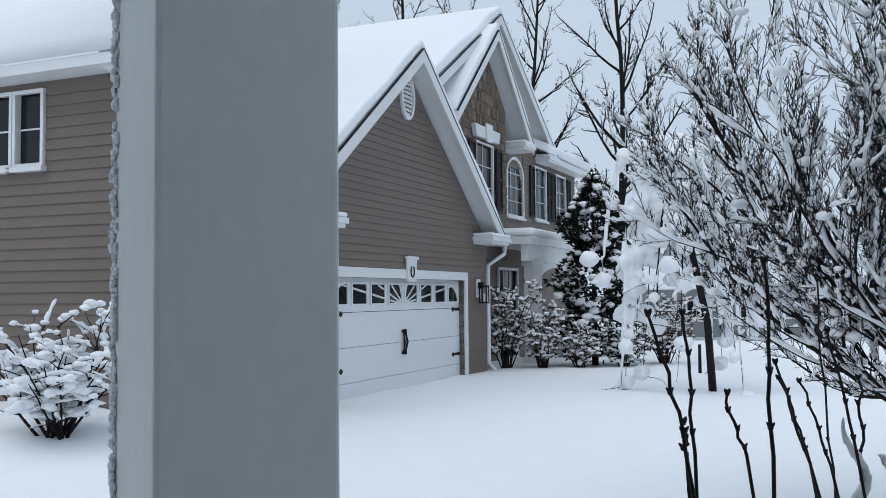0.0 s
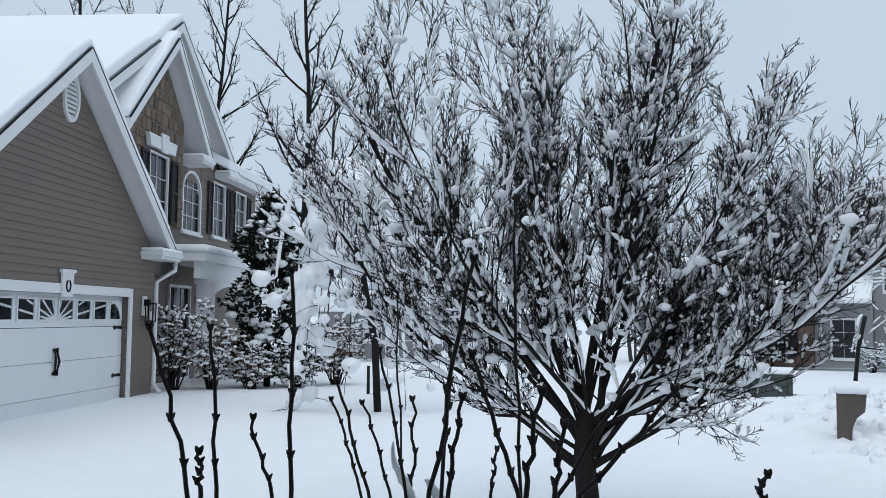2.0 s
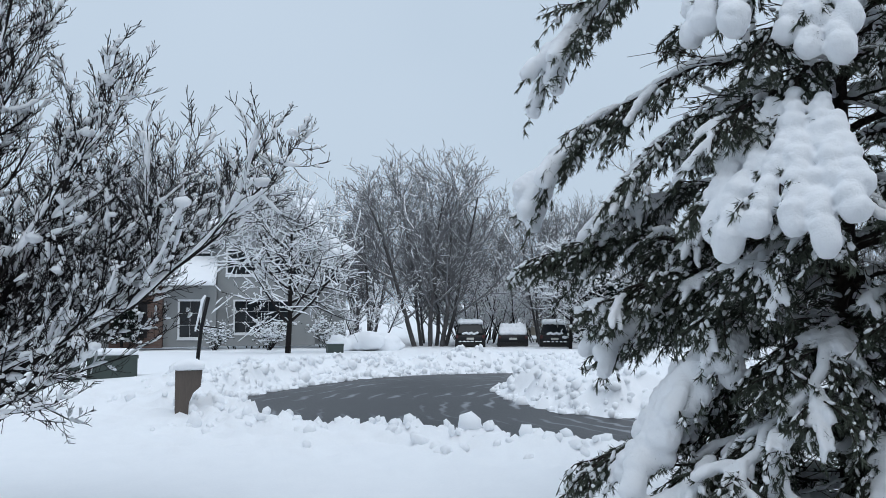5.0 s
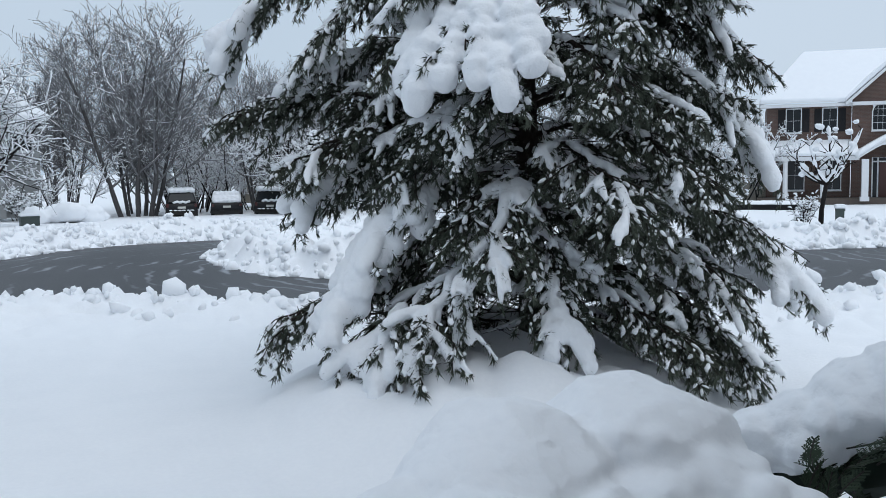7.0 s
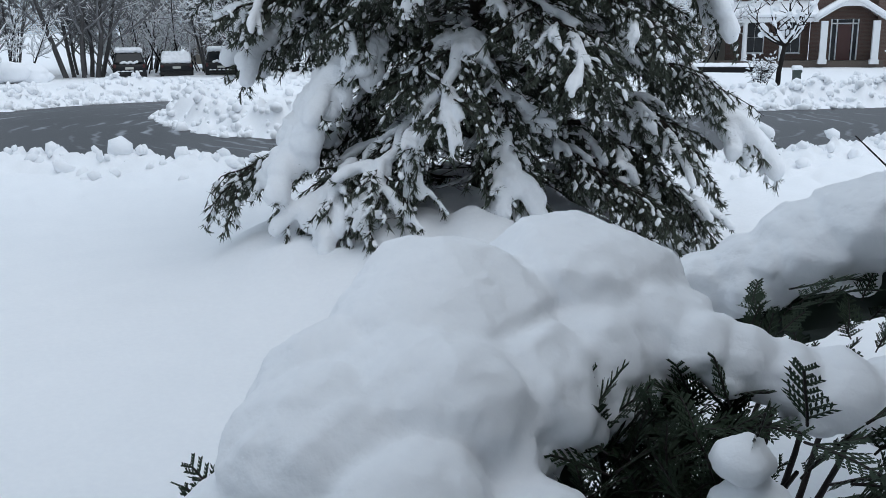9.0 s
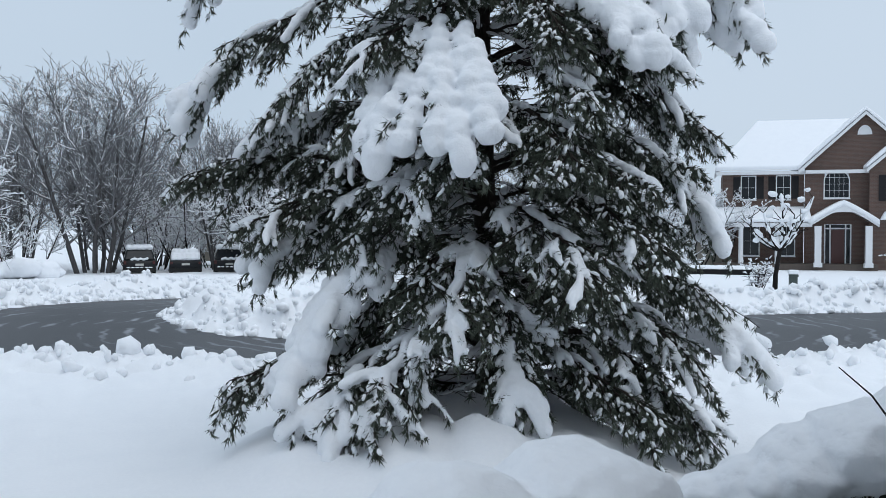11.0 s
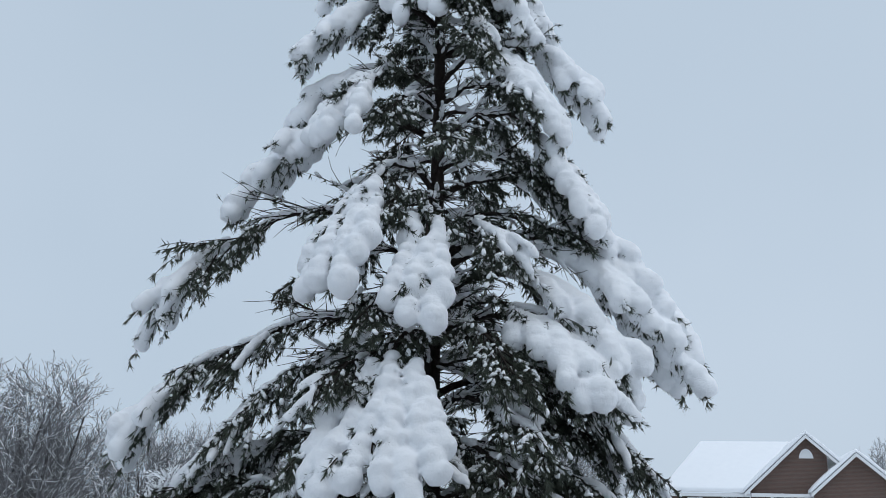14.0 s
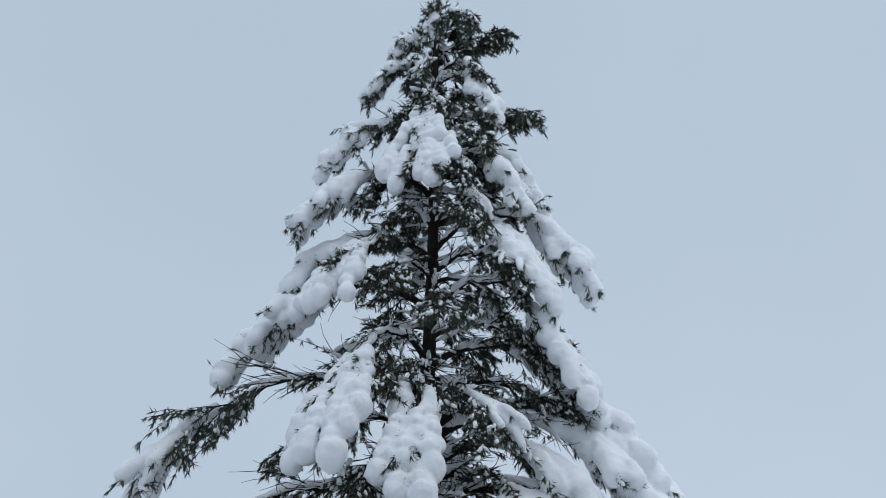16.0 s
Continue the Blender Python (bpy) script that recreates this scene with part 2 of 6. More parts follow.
# ---- mesh helpers ----
class Acc:
    """Gathers vertices and faces of one mesh."""

    def __init__(self):
        self.v, self.f = [], []

    def add(self, verts, faces):
        o = len(self.v)
        self.v.extend(verts)
        self.f.extend([tuple(i + o for i in q) for q in faces])

    def box(self, x0, x1, y0, y1, z0, z1):
        self.add([(x0, y0, z0), (x1, y0, z0), (x1, y1, z0), (x0, y1, z0), (x0, y0, z1), (x1, y0, z1), (x1, y1, z1), (x0, y1, z1)],
                 [(3, 2, 1, 0), (4, 5, 6, 7), (0, 1, 5, 4), (1, 2, 6, 5), (2, 3, 7, 6), (3, 0, 4, 7)])

    def prism(self, poly, y0, y1):
        """A polygon in x and z (counter-clockwise from the front) pushed from y0 back to y1."""
        n = len(poly)
        self.add([(x, y0, z) for x, z in poly] + [(x, y1, z) for x, z in poly],
                 [tuple(range(n)), tuple(range(2 * n - 1, n - 1, -1))] + [(i + n, (i + 1) % n + n, (i + 1) % n, i) for i in range(n)])

    def slab(self, corners, thick):
        """A quad or polygon of four or more corners, thickened along its normal."""
        c = [Vector(p) for p in corners]
        nrm = (c[1] - c[0]).cross(c[2] - c[0]).normalized()
        n = len(c)
        self.add([tuple(p) for p in c] + [tuple(p + nrm * thick) for p in c],
                 [tuple(range(n - 1, -1, -1)), tuple(range(n, 2 * n))] + [(i, (i + 1) % n, (i + 1) % n + n, i + n) for i in range(n)])

    def tube(self, pts, radii, sides=5, cap=True):
        n = len(pts)
        ring = []
        ref = None
        for i in range(n):
            a, b = pts[max(i - 1, 0)], pts[min(i + 1, n - 1)]
            d = Vector((b[0] - a[0], b[1] - a[1], b[2] - a[2]))
            if d.length < 1e-9:
                d = Vector((0, 0, 1))
            d.normalize()
            if ref is None:
                ref = Vector((0, 0, 1)) if abs(d.z) < 0.9 else Vector((1, 0, 0))
            s = d.cross(ref)
            if s.length < 1e-6:
                s = d.cross(Vector((0.3, 1, 0.2)))
            s.normalize()
            t = s.cross(d)
            ref = t
            r = radii[i]
            for k in range(sides):
                q = 2 * math.pi * k / sides
                o = s * (math.cos(q) * r) + t * (math.sin(q) * r)
                ring.append((pts[i][0] + o.x, pts[i][1] + o.y, pts[i][2] + o.z))
        fs = []
        for i in range(n - 1):
            for k in range(sides):
                a, b = i * sides + k, i * sides + (k + 1) % sides
                fs.append((a, b, b + sides, a + sides))
        if cap:
            fs.append(tuple(range(sides - 1, -1, -1)))
            fs.append(tuple(range((n - 1) * sides, n * sides)))
        self.add(ring, fs)

    def lump(self, c, r, squash=(1, 1, 1), seed=0.0, rough=0.25, rot=None):
        o = []
        for p in ICO_V:
            w = Vector((p[0] * squash[0], p[1] * squash[1], p[2] * squash[2]))
            if rot:
                w = rot @ w
            k = r * (1 + rough * noise.noise(Vector(p) * 1.3 + Vector((seed, c[0] * 3, c[1] * 3 + c[2]))))
            o.append((c[0] + w.x * k, c[1] + w.y * k, c[2] + w.z * k))
        self.add(o, ICO_F)

    def mesh(self, name, mat, smooth=False):
        me = bpy.data.meshes.new(name)
        me.from_pydata(self.v, [], self.f)
        me.materials.append(mat)
        if smooth:
            me.polygons.foreach_set("use_smooth", [True] * len(me.polygons))
        me.update()
        return me


_b = bmesh.new()
bmesh.ops.create_icosphere(_b, subdivisions=2, radius=1)
ICO_V = [tuple(v.co) for v in _b.verts]
ICO_F = [tuple(v.index for v in f.verts) for f in _b.faces]
_b.free()


def weld(acc, name, mat, smooth=False):
    """One joined mesh out of pieces that share corners."""
    me = acc.mesh(name, mat, smooth)
    bm = bmesh.new()
    bm.from_mesh(me)
    bmesh.ops.remove_doubles(bm, verts=bm.verts, dist=0.002)
    bm.to_mesh(me)
    bm.free()
    return me


def part(name, acc, mat, parent, label="", smooth=False):
    ob = new(name, acc.mesh(name, mat, smooth) if isinstance(acc, Acc) else acc)
    ob.parent = parent
    if label:
        ob["label"] = label
    return ob


def thing(name, label, category, m=None, group="", kind=""):
    ob = new(name)
    ob.empty_display_size = 0.1
    if m is not None:
        ob.matrix_basis = m
    return tagged(ob, label, category, group, kind)


def solid(name, acc, mat, label, category, kind="", smooth=False, group=""):
    return tagged(new(name, acc.mesh(name, mat, smooth)), label, category, group, kind)


def remesh(ob, voxel, smooth=2):
    """Melts the lumps of a mesh into one soft mass."""
    md = ob.modifiers.new("melt", "REMESH")
    md.mode, md.voxel_size, md.use_smooth_shade = "VOXEL", voxel, True
    if smooth:
        sm = ob.modifiers.new("soften", "SMOOTH")
        sm.iterations, sm.factor = smooth, 0.5
    return ob


def rnd(a, b):
    return random.uniform(a, b)


# ---- ground ----
ROAD_EDGE = [(60, -46), (30, -22), (17, -8.2), (12.6, -3.1), (11.8, -2.1), (10.8, -0.8), (10.2, 0.5), (9.75, 2.6), (9.5, 4.5), (9.4, 5.4), (9.05, 6.4), (8.85, 7.1),
             (9.35, 8.4), (9.9, 9.6), (10.8, 10.9), (12.1, 11.9), (13.2, 12.3), (15.1, 12.8), (17.2, 13.1), (18.9, 12.8), (20.5, 11.7), (22.1, 9.9), (25, 6.2), (24.4, 5.9), (21.4, 8.9),
             (18.7, 9.9), (15.6, 8.8), (13.9, 7.4), (13.0, 6.2), (12.9, 5.2), (14.2, 2.9), (16.6, 0.4), (18.9, -1.6), (20.4, -4.4), (23.5, -8.2), (36, -20), (70, -46)]


def signed_distance(px, py, poly):
    """Distance to the edge of a polygon, negative inside."""
    d = np.full(px.shape, 1e9)
    inside = np.zeros(px.shape, bool)
    for (x0, y0), (x1, y1) in zip(poly, poly[1:] + poly[:1]):
        ex, ey = x1 - x0, y1 - y0
        t = np.clip(((px - x0) * ex + (py - y0) * ey) / (ex * ex + ey * ey), 0, 1)
        d = np.minimum(d, np.hypot(px - x0 - t * ex, py - y0 - t * ey))
        cross = ((y0 > py) != (y1 > py)) & (px < (x1 - x0) * (py - y0) / (y1 - y0 + 1e-12) + x0)
        inside ^= cross
    return np.where(inside, -d, d)


def lie(x, y):
    """Height of the land's snow at a place, without drifts."""
    r = np.hypot(x, y)
    s = np.clip((r - 14) / 52, 0, 1)
    s = s * s * (3 - 2 * s)
    return 0.3 - 1.15 * s + 0.45 * np.exp(-((x + 4.2) ** 2 + (y - 9.5) ** 2) / 6.25)


def fuzz(px, py, scale, seed):
    out = np.empty(len(px))
    for i, (x, y) in enumerate(zip(px, py)):
        out[i] = noise.noise((x * scale, y * scale, seed))
    return out


def surface(px, py):
    """Height of the snow: soft undulations, ploughed banks along the street, the drift under the pine."""
    z = lie(px, py)
    z += 0.05 * fuzz(px, py, 0.35, 3.0) + 0.012 * fuzz(px, py, 1.9, 9.0)
    d = signed_distance(px, py, ROAD_EDGE)
    near = (d > -1.5) & (d < 5) & (np.hypot(px, py) < 75)
    idx = np.where(near)[0]
    n1 = fuzz(px[idx], py[idx], 0.8, 1.0)
    n2 = fuzz(px[idx], py[idx], 2.3, 2.0)
    n3 = fuzz(px[idx], py[idx], 5.5, 5.0)
    n4 = fuzz(px[idx], py[idx], 11.0, 7.0)
    dd = d[idx] + 0.24 * n2 + 0.14 * n3
    tall = 0.45 + 0.55 * np.clip((np.hypot(px[idx], py[idx]) - 12.3) / 2, 0, 1)
    far = np.clip((np.hypot(px[idx], py[idx]) - 13) / 8, 0, 1)
    n3, n4 = n3 * (1 - 0.75 * far), n4 * (1 - far)
    ridge = (np.exp(-((dd - 0.75) / 0.6) ** 2) + 0.5 * np.exp(-((dd - 2.0) / 1.1) ** 2)) * (0.25 + 0.15 * n1 + 0.16 * n2 + 0.14 * n3 + 0.09 * n4) * tall
    rough = np.exp(-np.maximum(dd - 0.5, 0) / 1.2) * (0.07 * n3 + 0.06 * n4)
    drop = np.clip((0.45 - dd) / 0.75, 0, 1)
    z[idx] = (z[idx] + ridge + rough) * (1 - drop) + (lie(px[idx], py[idx]) - 0.26) * drop
    deep = d <= -1.5
    z[deep] = lie(px[deep], py[deep]) - 0.26
    q = np.hypot(px - 5.75, py - 1.25)
    hump = q < 3
    z[hump] += (0.36 + 0.16 * fuzz(px[hump], py[hump], 2.2, 4.0) + 0.06 * fuzz(px[hump], py[hump], 7.0, 8.0)) * np.exp(-(q[hump] / 1.15) ** 4)
    return z


def build_ground():
    radii = [0.4]
    while radii[-1] < 1500:
        r = radii[-1]
        radii.append(r * 1.06 if r < 5 else r * 1.022 if r < 9.2 else r + 0.095 if r < 17 else r + 0.16 if r < 28 else r * 1.02 if r < 70 else r * 1.12)
    angles = []
    a = -112.0
    while a < 32:
        angles.append(a)
        a += 0.42
    while a < 248 - 2.9:
        angles.append(a)
        a += 3.0
    angles = np.radians(np.array(angles) + 90)
    R, A = np.meshgrid(radii, angles, indexing="ij")
    px, py = (R * np.cos(A)).ravel(), (R * np.sin(A)).ravel()
    z = surface(px, py)
    nr, na = len(radii), len(angles)
    faces = []
    for i in range(nr - 1):
        for k in range(na):
            k2 = (k + 1) % na
            faces.append((i * na + k, (i + 1) * na + k, (i + 1) * na + k2, i * na + k2))
    faces.append(tuple(range(na)))
    me = bpy.data.meshes.new("ground")
    me.from_pydata(np.stack([px, py, z], 1).tolist(), [], faces)
    me.materials.append(SNOW)
    me.polygons.foreach_set("use_smooth", [True] * len(me.polygons))
    tagged(new("ground", me), "deep fresh snow over lawns, ploughed into banks along the street", "snowy ground", kind="structure")
    # the ploughed street
    g = Acc()
    xs, ys = np.arange(7, 72, 1.0), np.arange(-48, 16, 1.0)
    X, Y = np.meshgrid(xs, ys, indexing="ij")
    Z = lie(X.ravel(), Y.ravel()) - 0.15
    sd = signed_distance(X.ravel(), Y.ravel(), ROAD_EDGE)
    Z = np.where(sd > 1.5, Z - 0.6, Z)
    ny = len(ys)
    g.add(np.stack([X.ravel(), Y.ravel(), Z], 1).tolist(),
          [(i * ny + k, (i + 1) * ny + k, (i + 1) * ny + k + 1, i * ny + k + 1) for i in range(len(xs) - 1) for k in range(ny - 1) if sd[i * ny + k] < 2.2])
    solid("road", g, ASPHALT, "wet dark asphalt street with thin streaks of slush", "street", "structure", True)


build_ground()


def plough_chunks():
    """Broken lumps of ploughed snow along the banks."""
    rng = random.Random(8)
    b = bmesh.new()
    bmesh.ops.create_icosphere(b, subdivisions=1, radius=1)
    iv, fc = [v.co.copy() for v in b.verts], [tuple(v.index for v in f.verts) for f in b.faces]
    b.free()
    xs, ys, rs = [], [], []
    edge = ROAD_EDGE[1:-1]
    for (x0, y0), (x1, y1) in zip(edge, edge[1:]):
        ln = math.hypot(x1 - x0, y1 - y0)
        far = math.hypot(x0, y0) > 30
        for i in range(int(ln * (44 if far else 95))):
            u = rng.random()
            o = abs(rng.gauss(0.40, 0.55))
            nx, ny = (y1 - y0) / ln, -(x1 - x0) / ln
            o *= rng.choice((-1, 1))
            xs.append(x0 + (x1 - x0) * u + nx * o)
            ys.append(y0 + (y1 - y0) * u + ny * o)
            rs.append(rng.uniform(0.03, 0.085) * (1.5 if rng.random() < 0.10 else 1) * (1.2 if math.hypot(x0, y0) > 18 else 1))
    keep = signed_distance(np.array(xs), np.array(ys), ROAD_EDGE) > -0.12
    xs, ys, rs = ([v for v, k in zip(q, keep) if k] for q in (xs, ys, rs))
    px, py = np.array(xs), np.array(ys)
    pz = surface(px, py)
    a = Acc()
    for x, y, z, r in zip(xs, ys, pz, rs):
        e = Euler((rng.uniform(0, 6), rng.uniform(0, 6), rng.uniform(0, 6))).to_matrix()
        sq = Vector((rng.uniform(0.7, 1.4), rng.uniform(0.7, 1.3), rng.uniform(0.6, 1.0)))
        pts = []
        for v in iv:
            w = e @ Vector((v.x * sq.x, v.y * sq.y, v.z * sq.z)) * (r * rng.uniform(0.8, 1.15))
            pts.append((x + w.x, y + w.y, max(z, lie(x, y) - 0.15) + r * 0.12 + w.z))
        a.add(pts, fc)
    solid("snow_chunks", a, SNOW, "broken chunks of ploughed snow along the street", "snow", "stuff", True)


plough_chunks()


# ---- houses ----
def intervals(x0, x1, z0, z1, holes):
    """What is left of a course from x0 to x1 where the openings cut it."""
    left = [(x0, x1)]
    for hx0, hx1, hz0, hz1 in holes:
        if z1 <= hz0 + 0.02 or z0 >= hz1 - 0.02:
            continue
        nxt = []
        for a, b in left:
            if hx1 <= a or hx0 >= b:
                nxt.append((a, b))
            else:
                if hx0 > a:
                    nxt.append((a, hx0))
                if hx1 < b:
                    nxt.append((hx1, b))
        left = nxt
    return [(a, b) for a, b in left if b - a > 0.04]


def wall_panel(parent, name, outline, x_lo, x_hi, z_lo, z_hi, y, holes, mat, thick=0.15, label=""):
    """A wall with real openings: strips between the openings under a roofline that is outline(x)."""
    a = Acc()
    cuts = sorted({x_lo, x_hi, *[c for q in holes for c in q[:2] if x_lo < c < x_hi], *[x_lo + (x_hi - x_lo) * k / 8 for k in range(9)]})
    for c0, c1 in zip(cuts, cuts[1:]):
        mid = (c0 + c1) / 2
        blocked = sorted([(q[2], q[3]) for q in holes if q[0] < mid < q[1]])
        z = z_lo
        for b0, b1 in blocked:
            if b0 > z:
                a.box(c0, c1, y, y + thick, z, b0)
            z = b1
        t0, t1 = outline(c0), outline(c1)
        if max(t0, t1) > z:
            a.prism([(c0, z), (c1, z), (c1, max(t1, z + 0.001)), (c0, max(t0, z + 0.001))], y, y + thick)
    return part(name, weld(a, name, mat), mat, parent, label)


def siding(wall, outline, x_lo, x_hi, z_lo, z_hi, y, holes, mat, course=0.114, steps=60):
    """Lap boards on a wall, each a wedge of its own."""
    z = z_lo
    cache = {}
    while z < z_hi - 0.02:
        top = z + course
        xs = [x_lo + (x_hi - x_lo) * k / steps for k in range(steps + 1)]
        ok = [x for x in xs if outline(x) >= top - 0.01]
        if len(ok) > 1:
            for a, b in intervals(ok[0], ok[-1], z, top, holes):
                key = round(b - a, 3)
                if key not in cache:
                    g = Acc()
                    w = b - a
                    g.add([(0, -0.020, 0), (w, -0.020, 0), (w, -0.004, course + 0.004), (0, -0.004, course + 0.004), (0, 0.004, 0), (w, 0.004, 0), (w, 0.004, course), (0, 0.004, course)],
                          [(0, 1, 2, 3), (0, 4, 5, 1), (3, 2, 6, 7), (0, 3, 7, 4), (1, 5, 6, 2)])
                    cache[key] = g.mesh("siding_board", mat)
                ob = part("siding_board", cache[key], mat, wall)
                ob.location = (a, y - 0.004, z)
        z = top


def window(house, x0, x1, z0, z1, y, cols=2, rows=3, arched=False, frame_mat=None, fw=0.065, sash=1):
    """A window in an opening: frame, glass, muntins and sill."""
    frame_mat = frame_mat or TRIM
    f = Acc()
    f.box(x0 - fw, x0, y - 0.05, y + 0.06, z0 - fw, z1 + (0 if arched else fw))
    f.box(x1, x1 + fw, y - 0.05, y + 0.06, z0 - fw, z1 + (0 if arched else fw))
    f.box(x0, x1, y - 0.05, y + 0.06, z0 - fw, z0)
    xm, w = (x0 + x1) / 2, (x1 - x0) / 2
    rise = 0.35 * w if not arched else w * 0.75
    if arched:
        k = 10
        for i in range(k):
            p0, p1 = math.pi * i / k, math.pi * (i + 1) / k
            f.prism([(xm + math.cos(p0) * w, z1 + math.sin(p0) * rise), (xm + math.cos(p0) * (w + fw), z1 + math.sin(p0) * (rise + fw)),
                     (xm + math.cos(p1) * (w + fw), z1 + math.sin(p1) * (rise + fw)), (xm + math.cos(p1) * w, z1 + math.sin(p1) * rise)], y - 0.05, y + 0.06)
    else:
        f.box(x0, x1, y - 0.05, y + 0.06, z1, z1 + fw)
    win = part("window", f, frame_mat, house)
    g = Acc()
    if arched:
        g.prism([(x0, z0), (x1, z0)] + [(xm + math.cos(math.pi * i / 10) * w, z1 + math.sin(math.pi * i / 10) * rise) for i in range(11)], y + 0.03, y + 0.05)
    else:
        g.box(x0, x1, y + 0.03, y + 0.05, z0, z1)
    part("pane", g, GLASS, win, "dark reflecting window glass")
    top = z1 + (rise if arched else 0)
    for i in range(1, cols):
        m = Acc()
        x = x0 + (x1 - x0) * i / cols
        m.box(x - 0.008, x + 0.008, y + 0.012, y + 0.034, z0, z1 + (rise * math.sqrt(max(0, 1 - ((x - xm) / w) ** 2)) if arched else 0))
        part("muntin", m, frame_mat, win)
    for i in range(1, rows):
        m = Acc()
        z = z0 + (top - z0) * i / rows
        half = w if z <= z1 else w * math.sqrt(max(0.05, 1 - ((z - z1) / rise) ** 2))
        m.box(xm - half, xm + half, y + 0.010, y + 0.032, z - 0.008, z + 0.008)
        part("muntin", m, frame_mat, win)
    s = Acc()
    s.box(x0 - fw - 0.03, x1 + fw + 0.03, y - 0.10, y + 0.02, z0 - fw - 0.05, z0 - fw)
    part("sill", s, frame_mat, win)
    return win


def shutter(house, x0, x1, z0, z1, y):
    a = Acc()
    for q in ((x0, x0 + 0.05, z0, z1), (x1 - 0.05, x1, z0, z1), (x0 + 0.05, x1 - 0.05, z0, z0 + 0.06), (x0 + 0.05, x1 - 0.05, z1 - 0.06, z1), (x0 + 0.05, x1 - 0.05, (z0 + z1) / 2 - 0.03, (z0 + z1) / 2 + 0.03)):
        a.box(q[0], q[1], y - 0.045, y, q[2], q[3])
    n = 14
    for i in range(n):
        z = z0 + 0.06 + (z1 - z0 - 0.12) * i / n
        a.add([(x0 + 0.05, y - 0.03, z), (x1 - 0.05, y - 0.03, z), (x1 - 0.05, y - 0.005, z + (z1 - z0) / n), (x0 + 0.05, y - 0.005, z + (z1 - z0) / n)], [(0, 1, 2, 3)])
    return part("shutter", a, SHUTTER, house, "dark louvred shutter")


def soft_snow(name, a, house, label="thick smooth snow on the roof", bev=0.09):
    ob = part(name, a, SNOW, house, label, True)
    md = ob.modifiers.new("round", "BEVEL")
    md.width, md.segments, md.limit_method = bev, 4, "ANGLE"
    return ob


def gable_roof(house, xc, half, rise, z_eave, y0, y1, snow=0.20):
    """A gable whose ridge runs back from the front: two decks, white rake boards, and a coat of snow."""
    def strip(s, lo, hi, ya, yb):
        a = Acc()
        foot, peak = xc + s * half, z_eave + rise
        poly = [(foot, z_eave + lo), (xc, peak + lo), (xc, peak + hi), (foot, z_eave + hi)]
        a.prism(poly if s < 0 else poly[::-1], ya, yb)
        return a

    for s in (-1, 1):
        part("roof", strip(s, -0.12, 0.0, y0, y1), TRIM, house, "white soffit and roof deck")
        part("rake_board", strip(s, -0.22, 0.0, y0 - 0.04, y0 - 0.002), TRIM, house)
        part("drip_edge", strip(s, 0.003, 0.016, y0 - 0.05, y0 - 0.01), IRON, house, "thin dark shingle edge")
    sn = Acc()
    k = snow
    n = 12
    outer, inner = [], []
    for i in range(n + 1):
        u = -1 + 2 * i / n
        zz = z_eave + rise * (1 - abs(u))
        soft = 0.12 * k * math.cos(u * 9) + 0.1 * k * math.sin(u * 23)
        outer.append((xc + u * half * 1.005, zz + 0.02 + k + soft - (0.35 * k if i == n // 2 else 0) - (0.25 * k if i in (0, n) else 0)))
        inner.append((xc + u * half * 1.005, zz + 0.018))
    sn.prism(inner + outer[::-1], y0 - 0.02, y1)
    soft_snow("roof_snow", sn, house, bev=min(0.09, k * 0.4))


def eave_return(house, x0, x1, y0, y1, z):
    a = Acc()
    a.box(x0, x1, y0, y1, z - 0.13, z)
    a.box(x0 - 0.03, x1 + 0.03, y0 - 0.04, y1, z - 0.07, z + 0.012)
    part("eave_return", a, TRIM, house, "boxed white eave return")
    s = Acc()
    s.box(x0 - 0.03, x1 + 0.03, y0 - 0.03, y1, z + 0.016, z + 0.085)
    soft_snow("snow_cap", s, house, "small cap of snow", 0.05)


def downspout(house, x, y, z_top, z_bot, w=0.09):
    a = Acc()
    a.tube([(x + 0.28, y - 0.32, z_top), (x + 0.28, y - 0.32, z_top - 0.12), (x, y - 0.06, z_top - 0.36), (x, y - 0.06, z_bot + 0.15), (x + 0.02, y - 0.2, z_bot)], [w / 2] * 5, 8)
    part("downspout", a, TRIM, house, "white downspout", True)


def wall_lantern(house, x, y, z):
    p = Acc()
    p.box(x - 0.09, x + 0.09, y - 0.03, y - 0.001, z - 0.10, z + 0.26)
    plate = part("wall_lantern", p, TRIM, house, "black iron wall lantern on a white plate")
    f = Acc()
    f.box(x - 0.055, x + 0.055, y - 0.12, y - 0.03, z + 0.08, z + 0.2)
    for sx in (-0.07, 0.07):
        for sy in (-0.07, -0.21):
            f.box(x + sx - 0.009, x + sx + 0.009, y + sy - 0.009, y + sy + 0.009, z - 0.2, z + 0.14)
    for zz in (-0.2, 0.12):
        f.box(x - 0.08, x + 0.08, y - 0.22, y - 0.06, z + zz - 0.012, z + zz + 0.012)
    part("cage", f, IRON, plate, "black iron cage")
    b = Acc()
    b.tube([(x, y - 0.14, z - 0.18), (x, y - 0.14, z - 0.02)], [0.022, 0.022], 8)
    part("candle", b, TRIM, plate)


